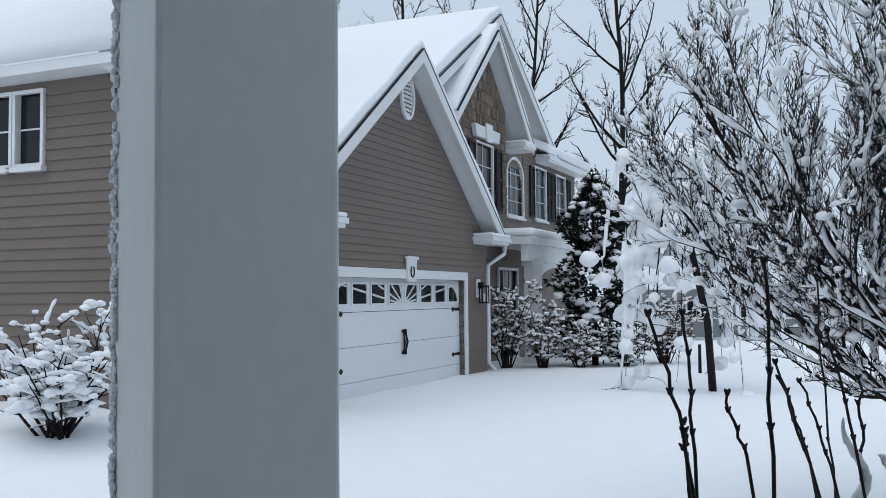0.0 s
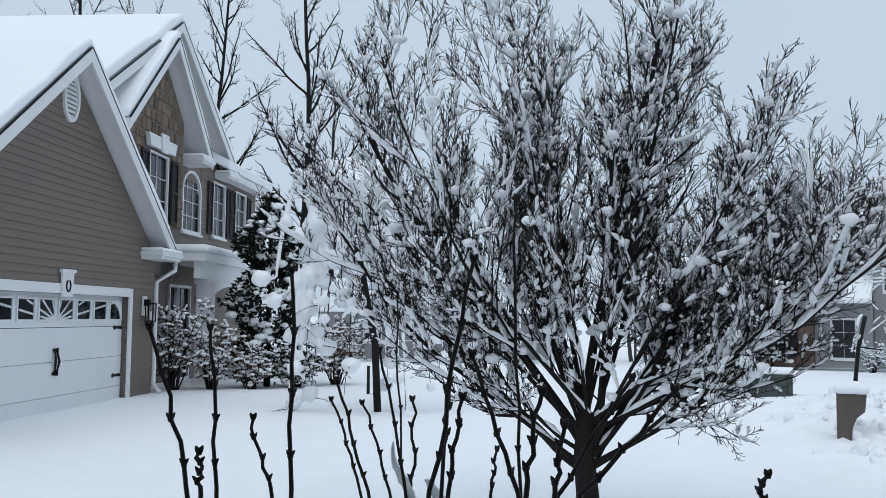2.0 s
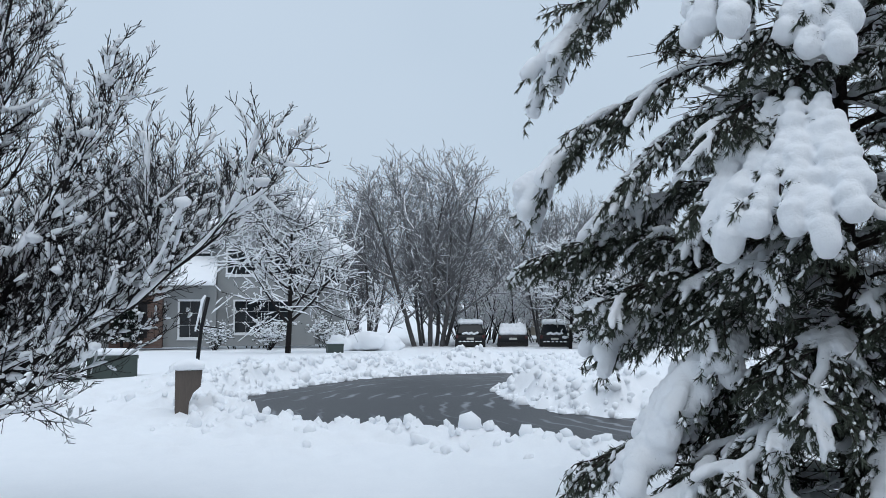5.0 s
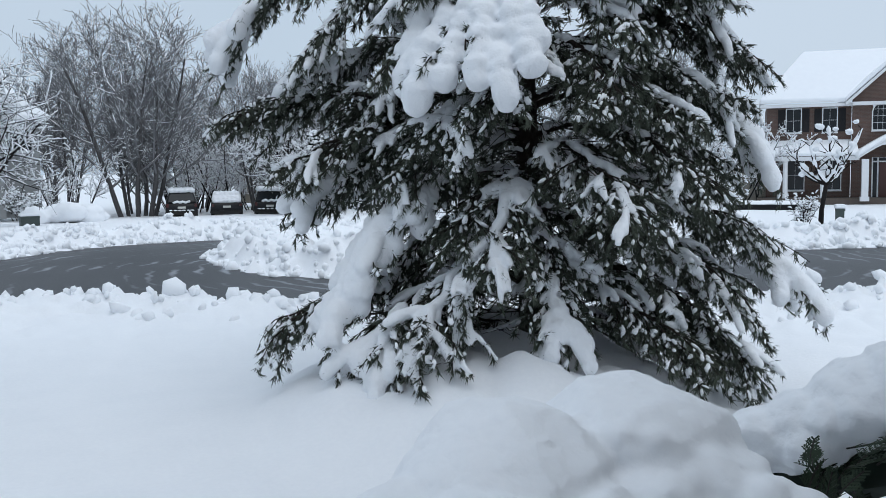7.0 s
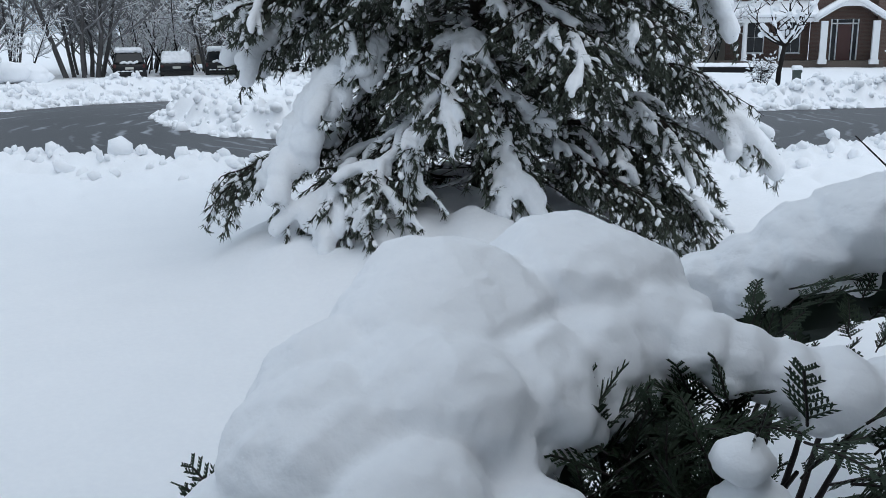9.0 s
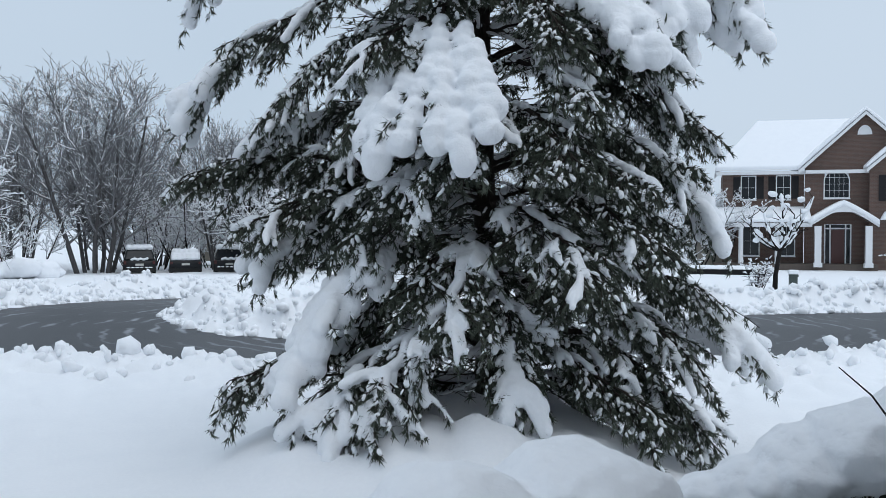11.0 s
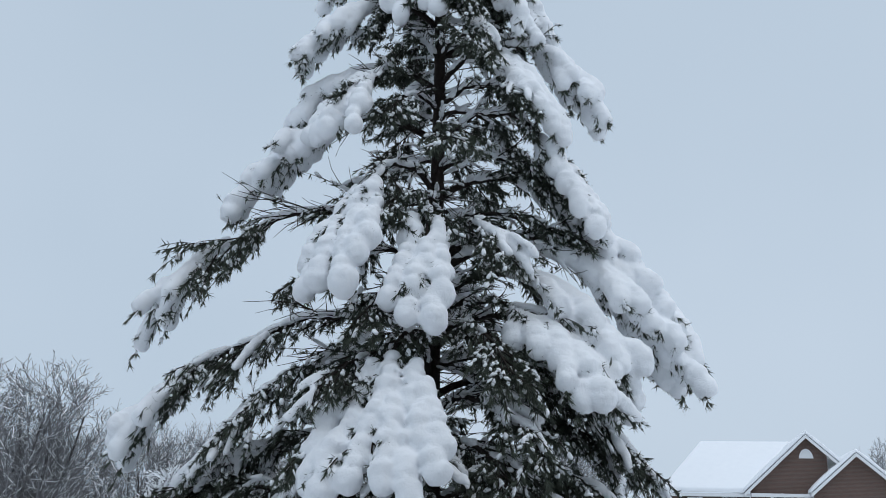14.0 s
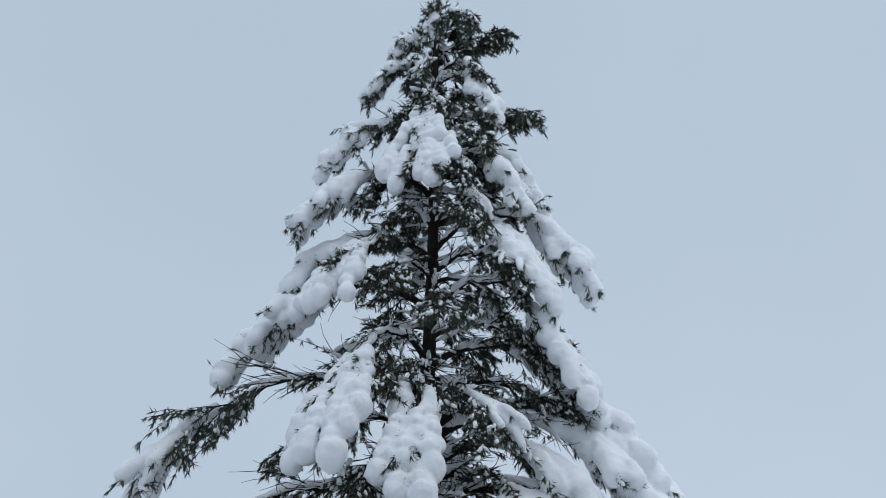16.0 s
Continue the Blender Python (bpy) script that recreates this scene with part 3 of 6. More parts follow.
def garage_door(house, x0, x1, z_top, y, sun_windows=8, z_bot=0.0):
    """A sectional door: four sections, a row of sunburst lights, strap hinges and pulls."""
    t = Acc()
    t.box(x0 - 0.12, x0, y - 0.035, y + 0.12, z_bot, z_top + 0.15)
    t.box(x1, x1 + 0.12, y - 0.035, y + 0.12, z_bot, z_top + 0.15)
    t.box(x0, x1, y - 0.035, y + 0.12, z_top, z_top + 0.15)
    door = part("garage_door", t, TRIM, house, "white sectional garage door with sunburst lights")
    yd = y + 0.10
    sec = (z_top - z_bot) / 4
    for i in range(3):
        s = Acc()
        s.box(x0, x1, yd, yd + 0.04, z_bot + sec * i + 0.003, z_bot + sec * (i + 1) - 0.003)
        ob = part("door_section", s, DOOR_WHITE, door)
        md = ob.modifiers.new("edge", "BEVEL")
        md.width, md.segments = 0.005, 2
    w = (x1 - x0) / sun_windows
    zb, zt = z_bot + sec * 3 + 0.006, z_top
    s = Acc()
    s.box(x0, x1, yd + 0.012, yd + 0.04, zb, zt)
    part("door_section", s, DOOR_WHITE, door)
    for i in range(sun_windows):
        a, b = x0 + w * i + 0.05, x0 + w * (i + 1) - 0.05
        c, d = zb + 0.09, zt - 0.07
        g = Acc()
        g.box(a + 0.03, b - 0.03, yd + 0.004, yd + 0.010, c + 0.03, d - 0.03)
        pane = part("pane", g, GLASS, door, "small dark light")
        f = Acc()
        for q in ((a, b, c, c + 0.03), (a, b, d - 0.03, d), (a, a + 0.03, c + 0.03, d - 0.03), (b - 0.03, b, c + 0.03, d - 0.03)):
            f.box(q[0], q[1], yd - 0.012, yd + 0.012, q[2], q[3])
        # sunburst rays from the middle of each set of lights
        mid = x0 + (x1 - x0) * 0.5
        cx, cz = mid, c
        rays = 9
        for r in range(1, rays):
            ang = math.pi * r / rays
            dx, dz = math.cos(ang), math.sin(ang)
            dz *= 0.42
            pts = []
            for k in range(41):
                q = k / 40 * (x1 - x0) * 0.6
                px, pz = cx + dx * q, cz + dz * q
                if a + 0.02 <= px <= b - 0.02 and c + 0.02 <= pz <= d - 0.02:
                    pts.append((px, yd - 0.001, pz))
            if len(pts) > 1:
                f.tube([pts[0], pts[-1]], [0.017, 0.017], 4)
        if i in (0, sun_windows - 1):
            # the outer lights end in a quarter round
            sgn = 1 if i == 0 else -1
            xo, xi = (a, b) if i == 0 else (b, a)
            prev = None
            for k in range(7):
                p = math.pi / 2 * k / 6
                cur = (xi - sgn * math.cos(p) * (b - a - 0.04), c + math.sin(p) * (d - c - 0.02))
                if prev:
                    poly = [prev, cur, (xo + sgn * 0.01, d - 0.01)]
                    f.prism(poly if sgn > 0 else poly[::-1], yd - 0.010, yd + 0.004)
                prev = cur
        part("light_frame", f, DOOR_WHITE, door)
    for xh, sgn in ((x0 + 0.03, 1), (x1 - 0.03, -1)):
        for zh in (z_bot + sec * 3 - 0.02 * 1, z_bot + sec * 1.36):
            g = Acc()
            e = xh + sgn * 0.36
            tip = [(xh, zh - 0.03), (xh, zh + 0.03), (xh + sgn * 0.27, zh + 0.018), (xh + sgn * 0.30, zh + 0.045), (e, zh), (xh + sgn * 0.30, zh - 0.045), (xh + sgn * 0.27, zh - 0.018)]
            g.prism(tip if sgn < 0 else tip[::-1], yd - 0.012, yd - 0.001)
            part("strap_hinge", g, IRON, door, "black strap hinge")
    for sgn in (-1, 1):
        g = Acc()
        xm = (x0 + x1) / 2 + sgn * 0.055
        zc = z_bot + sec * 2 + 0.0
        g.tube([(xm, yd - 0.01, zc - 0.2), (xm - sgn * 0.02, yd - 0.03, zc - 0.13), (xm, yd - 0.05, zc), (xm - sgn * 0.02, yd - 0.03, zc + 0.13), (xm, yd - 0.01, zc + 0.2)], [0.03, 0.016, 0.022, 0.016, 0.03], 6)
        part("door_pull", g, IRON, door, "black spear-ended pull", True)
    return door


# -- the taupe house beside the lawn --
H1 = thing("house", "taupe vinyl-sided house with stone gable and snow-laden roofs", "house", pose(-1.58, 13.24, 0, 0, 0, math.degrees(math.atan2(0.9178, 0.3970))))


def under_gable(xc, half, rise, z):
    return lambda x: z + rise * max(0.0, 1 - abs(x - xc) / half)


g_out = under_gable(2.45, 3.67, 2.72, 2.93)
g_hole = [(0.12, 4.98, 0, 2.08)]
w1 = wall_panel(H1, "wall", g_out, -1.22, 6.12, 0, 5.7, 0, g_hole, SIDING, label="gable wall of taupe lap siding")
garage_door(H1, 0.12, 4.98, 2.08, 0)
ks = Acc()
ks.prism([(2.40, 2.03), (2.70, 2.03), (2.74, 2.40), (2.36, 2.40)], -0.07, -0.036)
ks.box(2.33, 2.77, -0.09, -0.036, 2.40, 2.45)
part("keystone", ks, TRIM, H1, "white keystone with a dark horseshoe")
hs = Acc()
hs.tube([(2.55 + 0.065 * math.sin(a), -0.078, 2.20 - 0.09 * math.cos(a)) for a in [-2.6 + 5.2 * k / 12 for k in range(13)]], [0.013] * 13, 6)
part("horseshoe", hs, IRON, H1, "dark iron horseshoe", True)
vt = Acc()
vx, vz, va, vb = 2.48, 5.10, 0.20, 0.33
k = 24
for i in range(k):
    p0, p1 = 2 * math.pi * i / k, 2 * math.pi * (i + 1) / k
    vt.prism([(vx + va * math.cos(p0), vz + vb * math.sin(p0)), (vx + (va + 0.06) * math.cos(p0), vz + (vb + 0.06) * math.sin(p0)), (vx + (va + 0.06) * math.cos(p1), vz + (vb + 0.06) * math.sin(p1)), (vx + va * math.cos(p1), vz + vb * math.sin(p1))], -0.06, -0.003)
vent = part("gable_vent", vt, TRIM, H1, "white oval louvre")
for i in range(9):
    z = vz - vb + 0.04 + (2 * vb - 0.08) * i / 8
    w = va * math.sqrt(max(0.02, 1 - ((z - vz) / vb) ** 2))
    sl = Acc()
    sl.slab([(vx - w, -0.045, z - 0.03), (vx + w, -0.045, z - 0.03), (vx + w, -0.022, z + 0.03), (vx - w, -0.022, z + 0.03)], 0.006)
    part("slat", sl, TRIM, vent)
gable_roof(H1, 2.45, 3.95, 2.93, 2.93, -0.32, 7.0, snow=0.2)
eave_return(H1, -1.68, -0.28, -0.40, 0.0, 2.86)
eave_return(H1, 5.45, 6.45, -0.40, 0.0, 2.92)
downspout(H1, -1.28, 0, 2.7, 0.45)
downspout(H1, 6.16, 0.02, 2.75, 0.3)
wall_lantern(H1, -0.40, -0.024, 1.85)
wall_lantern(H1, 5.62, -0.024, 1.85)

# its single bay and side wall
l_out = lambda x: 2.95 + (-1.22 - x) * 0.40
w2 = wall_panel(H1, "wall", l_out, -4.20, -1.225, 0, 4.25, 0.0, [(-3.95, -1.68, 0, 2.05)], SIDING)
garage_door(H1, -3.95, -1.68, 2.05, 0.0, 4)
lf = Acc()
lf.prism([(-1.25, 2.86), (-1.25, 3.03), (-4.5, 4.26), (-4.5, 4.10)], -0.34, -0.02)
part("rake_board", lf, TRIM, H1)
SIDE_TOP, SW1, SW_Z0, SW_Z1 = 4.12, 1.00, 3.22, 3.96
SIDE = thing("house_wing", "side wing of the taupe house with a paired window", "house", H1.matrix_basis @ pose(-4.20, 9.0, 0, 0, 0, -90))
s_out = lambda x: SIDE_TOP
s_hole = [(9.0 - 1.80, 9.0 - SW1, SW_Z0, SW_Z1)]
w3 = wall_panel(SIDE, "wall", s_out, 0, 9.0, 0, SIDE_TOP, 0, s_hole, SIDING)
window(SIDE, 9.0 - 1.80, 9.0 - (1.80 + SW1) / 2 - 0.045, SW_Z0, SW_Z1, 0.0, 1, 2, fw=0.04)
window(SIDE, 9.0 - (1.80 + SW1) / 2 + 0.045, 9.0 - SW1, SW_Z0, SW_Z1, 0.0, 1, 2, fw=0.04)
ef = Acc()
ef.box(-0.2, 9.32, -0.34, -0.30, 4.08, 4.19)
ef.box(-0.2, 9.3, -0.30, 0.0, 4.08, 4.115)
part("fascia", ef, TRIM, SIDE, "white fascia and soffit")
rs = Acc()
rs.add([(-0.2, -0.36, 4.20), (9.34, -0.36, 4.20), (9.34, 3.13, 3.05), (7.0, 3.13, 6.6), (-0.2, 4.5, 7.4), (7.0, 2.2, 6.0),
        (-0.2, -0.36, 4.37), (9.36, -0.36, 4.37), (9.36, 3.13, 3.30), (7.0, 3.13, 6.8), (-0.2, 4.5, 7.6), (7.0, 2.2, 6.2)],
       [(6, 7, 11), (6, 11, 10), (11, 9, 10), (7, 8, 9, 11), (0, 1, 7, 6), (1, 2, 8, 7), (0, 5, 1), (0, 4, 5), (5, 4, 3), (1, 5, 3, 2), (2, 3, 9, 8), (3, 4, 10, 9), (4, 0, 6, 10)])
part("roof_snow", rs, SNOW, SIDE, "thick smooth snow on the roof", True)

# the main block with its stone gable
m_out = under_gable(8.9, 4.3, 2.55, 5.5)
arch_hole = (10.25, 11.45, 3.80, 5.0)
m_hole = [arch_hole, (12.5, 13.45, 3.85, 5.2), (14.45, 15.4, 3.85, 5.2), (9.6, 10.9, 0.3, 2.4)]
w4 = wall_panel(H1, "wall", lambda x: m_out(x) if x < 13.2 else 5.5, 6.0, 16.5, 0, 8.1, 1.0, m_hole, SIDING)
window(H1, *arch_hole[:2], 3.80, 4.75, 1.0, 3, 4, True)
for q in m_hole[1:3]:
    window(H1, *q, 1.0, 2, 3, fw=0.05)
    shutter(H1, q[0] - 0.48, q[0] - 0.12, q[2], q[3], 0.97)
    shutter(H1, q[1] + 0.12, q[1] + 0.48, q[2], q[3], 0.97)
window(H1, *m_hole[3], 1.0, 3, 4)
st_out = under_gable(8.05, 2.25, 2.1, 5.45)
st_hole = [(7.55, 8.55, 3.75, 5.15)]
w5 = wall_panel(H1, "wall", st_out, 5.8, 9.55, 2.6, 7.6, 0.75, st_hole, MORTAR, 0.24, "gable of brown fieldstone")
window(H1, *st_hole[0], 0.75, 2, 3, fw=0.045)
hd = Acc()
hd.prism([(7.35, 5.26), (8.75, 5.26), (8.85, 5.52), (7.25, 5.52)], 0.62, 0.72)
hd.prism([(7.9, 5.20), (8.2, 5.20), (8.26, 5.60), (7.84, 5.60)], 0.58, 0.62)
part("window_head", hd, TRIM, H1, "white flat-arch head with keystone")
shutter(H1, 7.02, 7.40, 3.75, 5.15, 0.70)
shutter(H1, 8.70, 9.08, 3.75, 5.15, 0.70)
gable_roof(H1, 8.05, 2.45, 2.25, 5.45, 0.38, 6.0, snow=0.22)
eave_return(H1, 9.75, 10.55, 0.35, 0.98, 5.42)
gable_roof(H1, 8.9, 4.55, 2.80, 5.52, 0.62, 11.5, snow=0.26)
eave_return(H1, 12.6, 13.5, 0.6, 0.98, 5.48)
rr = Acc()
rr.box(13.2, 16.75, 0.62, 1.0, 5.38, 5.54)
part("fascia", rr, TRIM, H1, "white fascia and gutter")
rn = Acc()
rn.add([(12.5, 0.58, 5.56), (16.9, 0.58, 5.56), (15.2, 5.5, 7.9), (9.0, 5.5, 7.9), (12.5, 0.55, 5.80), (16.95, 0.55, 5.80), (15.2, 5.5, 8.15), (9.0, 5.5, 8.15), (16.9, 9, 5.56), (16.95, 9, 5.8)],
       [(0, 1, 5, 4), (4, 5, 6, 7), (0, 3, 2, 1), (3, 0, 4, 7), (3, 7, 6, 2), (5, 9, 6), (1, 8, 9, 5), (1, 2, 8), (2, 6, 9, 8)])
soft_snow("roof_snow", rn, H1, bev=0.06)
es = Acc()
es.box(16.35, 16.5, 1.15, 9, 0, 5.5)
es.box(6.0, 6.12, 0.15, 7, 0, 3.0)
part("wall", es, SIDING, H1, "side wall of taupe siding")

# entry porch
pr = Acc()
pr.box(8.2, 13.1, -0.30, 1.0, 2.92, 3.10)
pr.box(8.3, 13.0, -0.18, -0.02, 2.55, 2.92)
part("porch_roof", pr, TRIM, H1, "white porch roof edge")
ps = Acc()
ps.prism([(8.15, 3.104), (13.15, 3.104), (13.12, 3.28), (8.18, 3.28)], -0.36, 0.97)
soft_snow("snow_cap", ps, H1, "rounded snow on the porch roof", 0.08)
for xc in (8.9, 12.6):
    col = Acc()
    col.box(xc - 0.16, xc + 0.16, -0.26, 0.06, 0.25, 2.55)
    col.box(xc - 0.2, xc + 0.2, -0.30, 0.10, 0.2, 0.4)
    col.box(xc - 0.2, xc + 0.2, -0.30, 0.10, 2.45, 2.55)
    part("porch_column", col, TRIM, H1, "square white column")
ar = Acc()
prev = None
for i in range(13):
    p = math.pi * i / 12
    cur = (10.75 - 1.65 * math.cos(p), 1.95 + 0.5 * math.sin(p))
    if prev:
        ar.prism([prev, cur, (cur[0], 2.56), (prev[0], 2.56)], -0.15, -0.05)
    prev = cur
part("porch_arch", weld(ar, "porch_arch", TRIM), TRIM, H1, "white arched porch valance")

# stones of the gable, laid one by one
rs_state = random.Random(5)
z = 3.2
row = 0
while z < 7.4:
    hgt = rs_state.uniform(0.16, 0.30)
    x = 5.85 + rs_state.uniform(0, 0.15)
    while x < 9.5:
        wid = rs_state.uniform(0.14, 0.38)
        x2 = min(x + wid, 9.52)
        free = all(x2 <= q[0] - 0.1 or x >= q[1] + 0.1 or z + hgt <= q[2] - 0.1 or z >= q[3] + 0.1 for q in st_hole)
        if free and st_out((x + x2) / 2) > z + hgt and x2 - x > 0.08 and (z > 3.6):
            s = Acc()
            j = lambda e: rs_state.uniform(-e, e)
            pol = [(x + 0.02 + j(.015), z + 0.03 + j(.02)), ((x + x2) / 2 + j(.03), z + 0.012), (x2 - 0.02 + j(.015), z + 0.03 + j(.02)), (x2 - 0.012, z + hgt * .6), (x2 - 0.03 + j(.015), z + hgt - 0.02 + j(.02)), (x + 0.03 + j(.015), z + hgt - 0.02 + j(.02)), (x + 0.012, z + hgt * .45)]
            dep = rs_state.uniform(0.02, 0.05)
            cx, cz = (x + x2) / 2, z + hgt / 2
            inner = [(cx + (px - cx) * .8, cz + (pz - cz) * .8) for px, pz in pol]
            n = len(pol)
            s.add([(px, 0.752, pz) for px, pz in pol] + [(px, 0.752 - dep, pz) for px, pz in inner], [tuple(range(n, 2 * n))] + [(i, (i + 1) % n, (i + 1) % n + n, i + n) for i in range(n)])
            part("stone", s, STONE, w5)
        x = x2
    z += hgt


# -- the brick house across the street --
H3_ANGLE = -92.0
H3 = thing("house", "red-brown brick house with white columned porch and snowy roofs", "house", pose(65.2, -3.35, -0.95, 0, 0, H3_ANGLE) @ Matrix.Diagonal((0.95, 1, 1.08, 1)))


def brick_wall(house, name, x0, x1, z0, z1, y, holes, mat=BRICK, outline=None, label=""):
    return wall_panel(house, name, outline or (lambda x: z1), x0, x1, z0, z1, y, holes, mat, 0.2, label)


h3_win = [(1.25, 2.15, 4.3, 5.65), (3.55, 4.4, 4.3, 5.65)]
brick_wall(H3, "wall", 0, 5.3, 0, 5.95, 0, h3_win + [(1.3, 2.4, 0.9, 2.6), (3.7, 4.7, 0.9, 2.6)], label="brick front wall")
for q in h3_win:
    window(H3, *q, 0, 2, 2, frame_mat=TRIM, fw=0.06)
    shutter(H3, q[0] - 0.55, q[0] - 0.10, q[2], q[3], -0.02)
    shutter(H3, q[1] + 0.10, q[1] + 0.55, q[2], q[3], -0.02)
window(H3, 1.3, 2.4, 0.9, 2.6, 0, 2, 2, fw=0.06)
window(H3, 3.7, 4.7, 0.9, 2.6, 0, 2, 2, fw=0.06)
e_out = under_gable(9.0, 3.9, 3.3, 5.95)
brick_wall(H3, "wall", 5.3, 10.3, 0, 9.2, -0.5, [(6.55, 8.05, 4.35, 5.8), (6.62, 8.2, 0.3, 2.75)], outline=lambda x: e_out(x), label="brick gabled bay")
window(H3, 6.55, 8.05, 4.35, 5.35, -0.5, 5, 4, True, fw=0.07)
lv = Acc()
lv.prism([(8.6, 8.0)] + [(9.0 + 0.45 * math.cos(math.pi * i / 10), 8.0 + 0.55 * math.sin(math.pi * i / 10)) for i in range(11)], -0.56, -0.503)
part("gable_vent", lv, TRIM, H3, "pale half-round louvre")
gable_roof(H3, 9.0, 4.15, 3.4, 5.95, -0.95, 9.0, snow=0.32)
r_out = under_gable(11.9, 2.75, 2.2, 5.95)
brick_wall(H3, "wall", 9.2, 14.6, 0, 8.2, -1.3, [(10.3, 12.2, 4.1, 5.6), (11.25, 12.25, 0.7, 2.5)], outline=lambda x: r_out(x), label="brick gabled bay")
window(H3, 10.3, 12.2, 4.1, 5.6, -1.3, 2, 1, fw=0.08)
shutter(H3, 9.75, 10.18, 4.1, 5.6, -1.32)
shutter(H3, 12.32, 12.75, 4.1, 5.6, -1.32)
window(H3, 11.25, 12.25, 0.7, 2.5, -1.3, 3, 4, fw=0.07)
gable_roof(H3, 11.9, 2.95, 2.3, 5.95, -1.75, 8.0, snow=0.28)
bay = Acc()
bay.prism([(9.8, 3.0), (12.9, 3.0), (12.6, 3.5), (10.1, 3.5)], -1.9, -1.32)
soft_snow("snow_cap", bay, H3, "snow on the bay roof", 0.06)
mr = Acc()
mr.add([(-0.5, -0.55, 5.95), (5.2, -0.55, 5.95), (9.0, 4.5, 9.15), (2.5, 4.5, 9.15), (-0.5, 9.5, 5.95), (-0.5, -0.58, 6.25), (5.2, -0.58, 6.25), (9.0, 4.5, 9.5), (2.5, 4.5, 9.5), (-0.5, 9.5, 6.25)],
       [(5, 6, 7, 8), (0, 1, 6, 5), (5, 8, 9), (0, 5, 9, 4), (0, 3, 2, 1), (0, 4, 3), (1, 2, 7, 6), (3, 8, 7, 2), (3, 4, 9, 8)])
soft_snow("roof_snow", mr, H3)
fa = Acc()
fa.box(-0.45, 5.3, -0.5, 0.0, 5.75, 5.945)
fa.box(5.3, 9.6, -0.98, -0.5, 5.75, 5.945)
part("fascia", fa, TRIM, H3, "white fascia")
hw = Acc()
hw.box(-2.4, 0, 1.0, 8, 0, 3.1)
part("wall", hw, BEIGE, H3, "low beige side wing")
hws = Acc()
hws.prism([(-2.8, 3.1), (0, 3.1), (0, 4.3)], 0.6, 8.4)
soft_snow("roof_snow", hws, H3, "snow on the side wing", 0.05)
back = Acc()
back.box(0, 0.2, 0.2, 9, 0, 5.95)
part("wall", back, BRICK, H3)
pf = Acc()
pf.box(-0.6, 9.6, -2.3, -0.01, 0.0, 0.45)
part("porch_floor", pf, WOOD_POST, H3, "low porch deck")
pz = Acc()
pz.add([(-0.9, -2.4, 2.85), (5.6, -2.4, 2.85), (5.6, 0, 3.5), (-0.9, 0, 3.5), (-0.9, -2.45, 3.05), (5.6, -2.45, 3.05), (5.6, 0, 3.85), (-0.9, 0, 3.85)],
       [(4, 5, 6, 7), (0, 1, 5, 4), (1, 2, 6, 5), (3, 7, 6, 2), (0, 4, 7, 3), (0, 3, 2, 1)])
soft_snow("snow_cap", pz, H3, "thick snow on the porch roof", 0.08)
pb = Acc()
pb.box(-0.85, 5.6, -2.35, -2.15, 2.6, 2.84)
part("porch_beam", pb, TRIM, H3, "white porch beam")
for xc in (1.15, 3.45):
    c = Acc()
    c.tube([(xc, -2.2, 0.45), (xc, -2.2, 0.6), (xc, -2.2, 2.5), (xc, -2.2, 2.6)], [0.2, 0.16, 0.15, 0.19], 12)
    part("porch_column", c, TRIM, H3, "round white column", True)
for xc in (5.9, 8.95):
    c = Acc()
    c.box(xc - 0.2, xc + 0.2, -2.95, -2.55, 0.3, 2.65)
    c.box(xc - 0.26, xc + 0.26, -3.0, -2.5, 0.3, 0.55)
    part("porch_column", c, TRIM, H3, "square white column")
prev = None
arch, top = Acc(), Acc()
for i in range(15):
    s = i / 14
    x = 5.35 + 4.2 * s
    zt = 2.72 + 1.1 * (1 - abs(2 * s - 1) ** 1.15)
    zi = 2.6 + 0.85 * math.sqrt(max(0, 1 - (2 * s - 1) ** 2)) * (0.2 < s * 5)
    cur = (x, zt, min(zi, zt - 0.12))
    if prev:
        arch.prism([(prev[0], prev[2]), (cur[0], cur[2]), (cur[0], cur[1]), (prev[0], prev[1])], -2.95, -2.6)
        top.prism([(prev[0], prev[1] + .004), (cur[0], cur[1] + .004), (cur[0], cur[1] + 0.3), (prev[0], prev[1] + 0.3)], -3.0, -0.5)
    prev = cur
part("porch_arch", weld(arch, "porch_arch", TRIM), TRIM, H3, "white arched entry gable")
part("snow_cap", weld(top, "snow_cap", SNOW, True), SNOW, H3, "snow on the entry gable")
dr = Acc()
dr.box(7.0, 7.8, -0.47, -0.42, 0.45, 2.45)
dp = part("door", dr, DOOR_RED, H3, "red-brown panelled front door")
fr = Acc()
for xa in (6.58, 6.92, 7.88, 8.20):
    fr.box(xa - 0.04, xa + 0.04, -0.55, -0.40, 0.45, 2.75)
fr.box(6.54, 8.24, -0.55, -0.40, 2.47, 2.55)
part("door_frame", fr, TRIM, dp, "white door frame with sidelights")
gl = Acc()
gl.box(6.6, 8.22, -0.44, -0.41, 0.46, 2.74)
part("pane", gl, GLASS, dp)

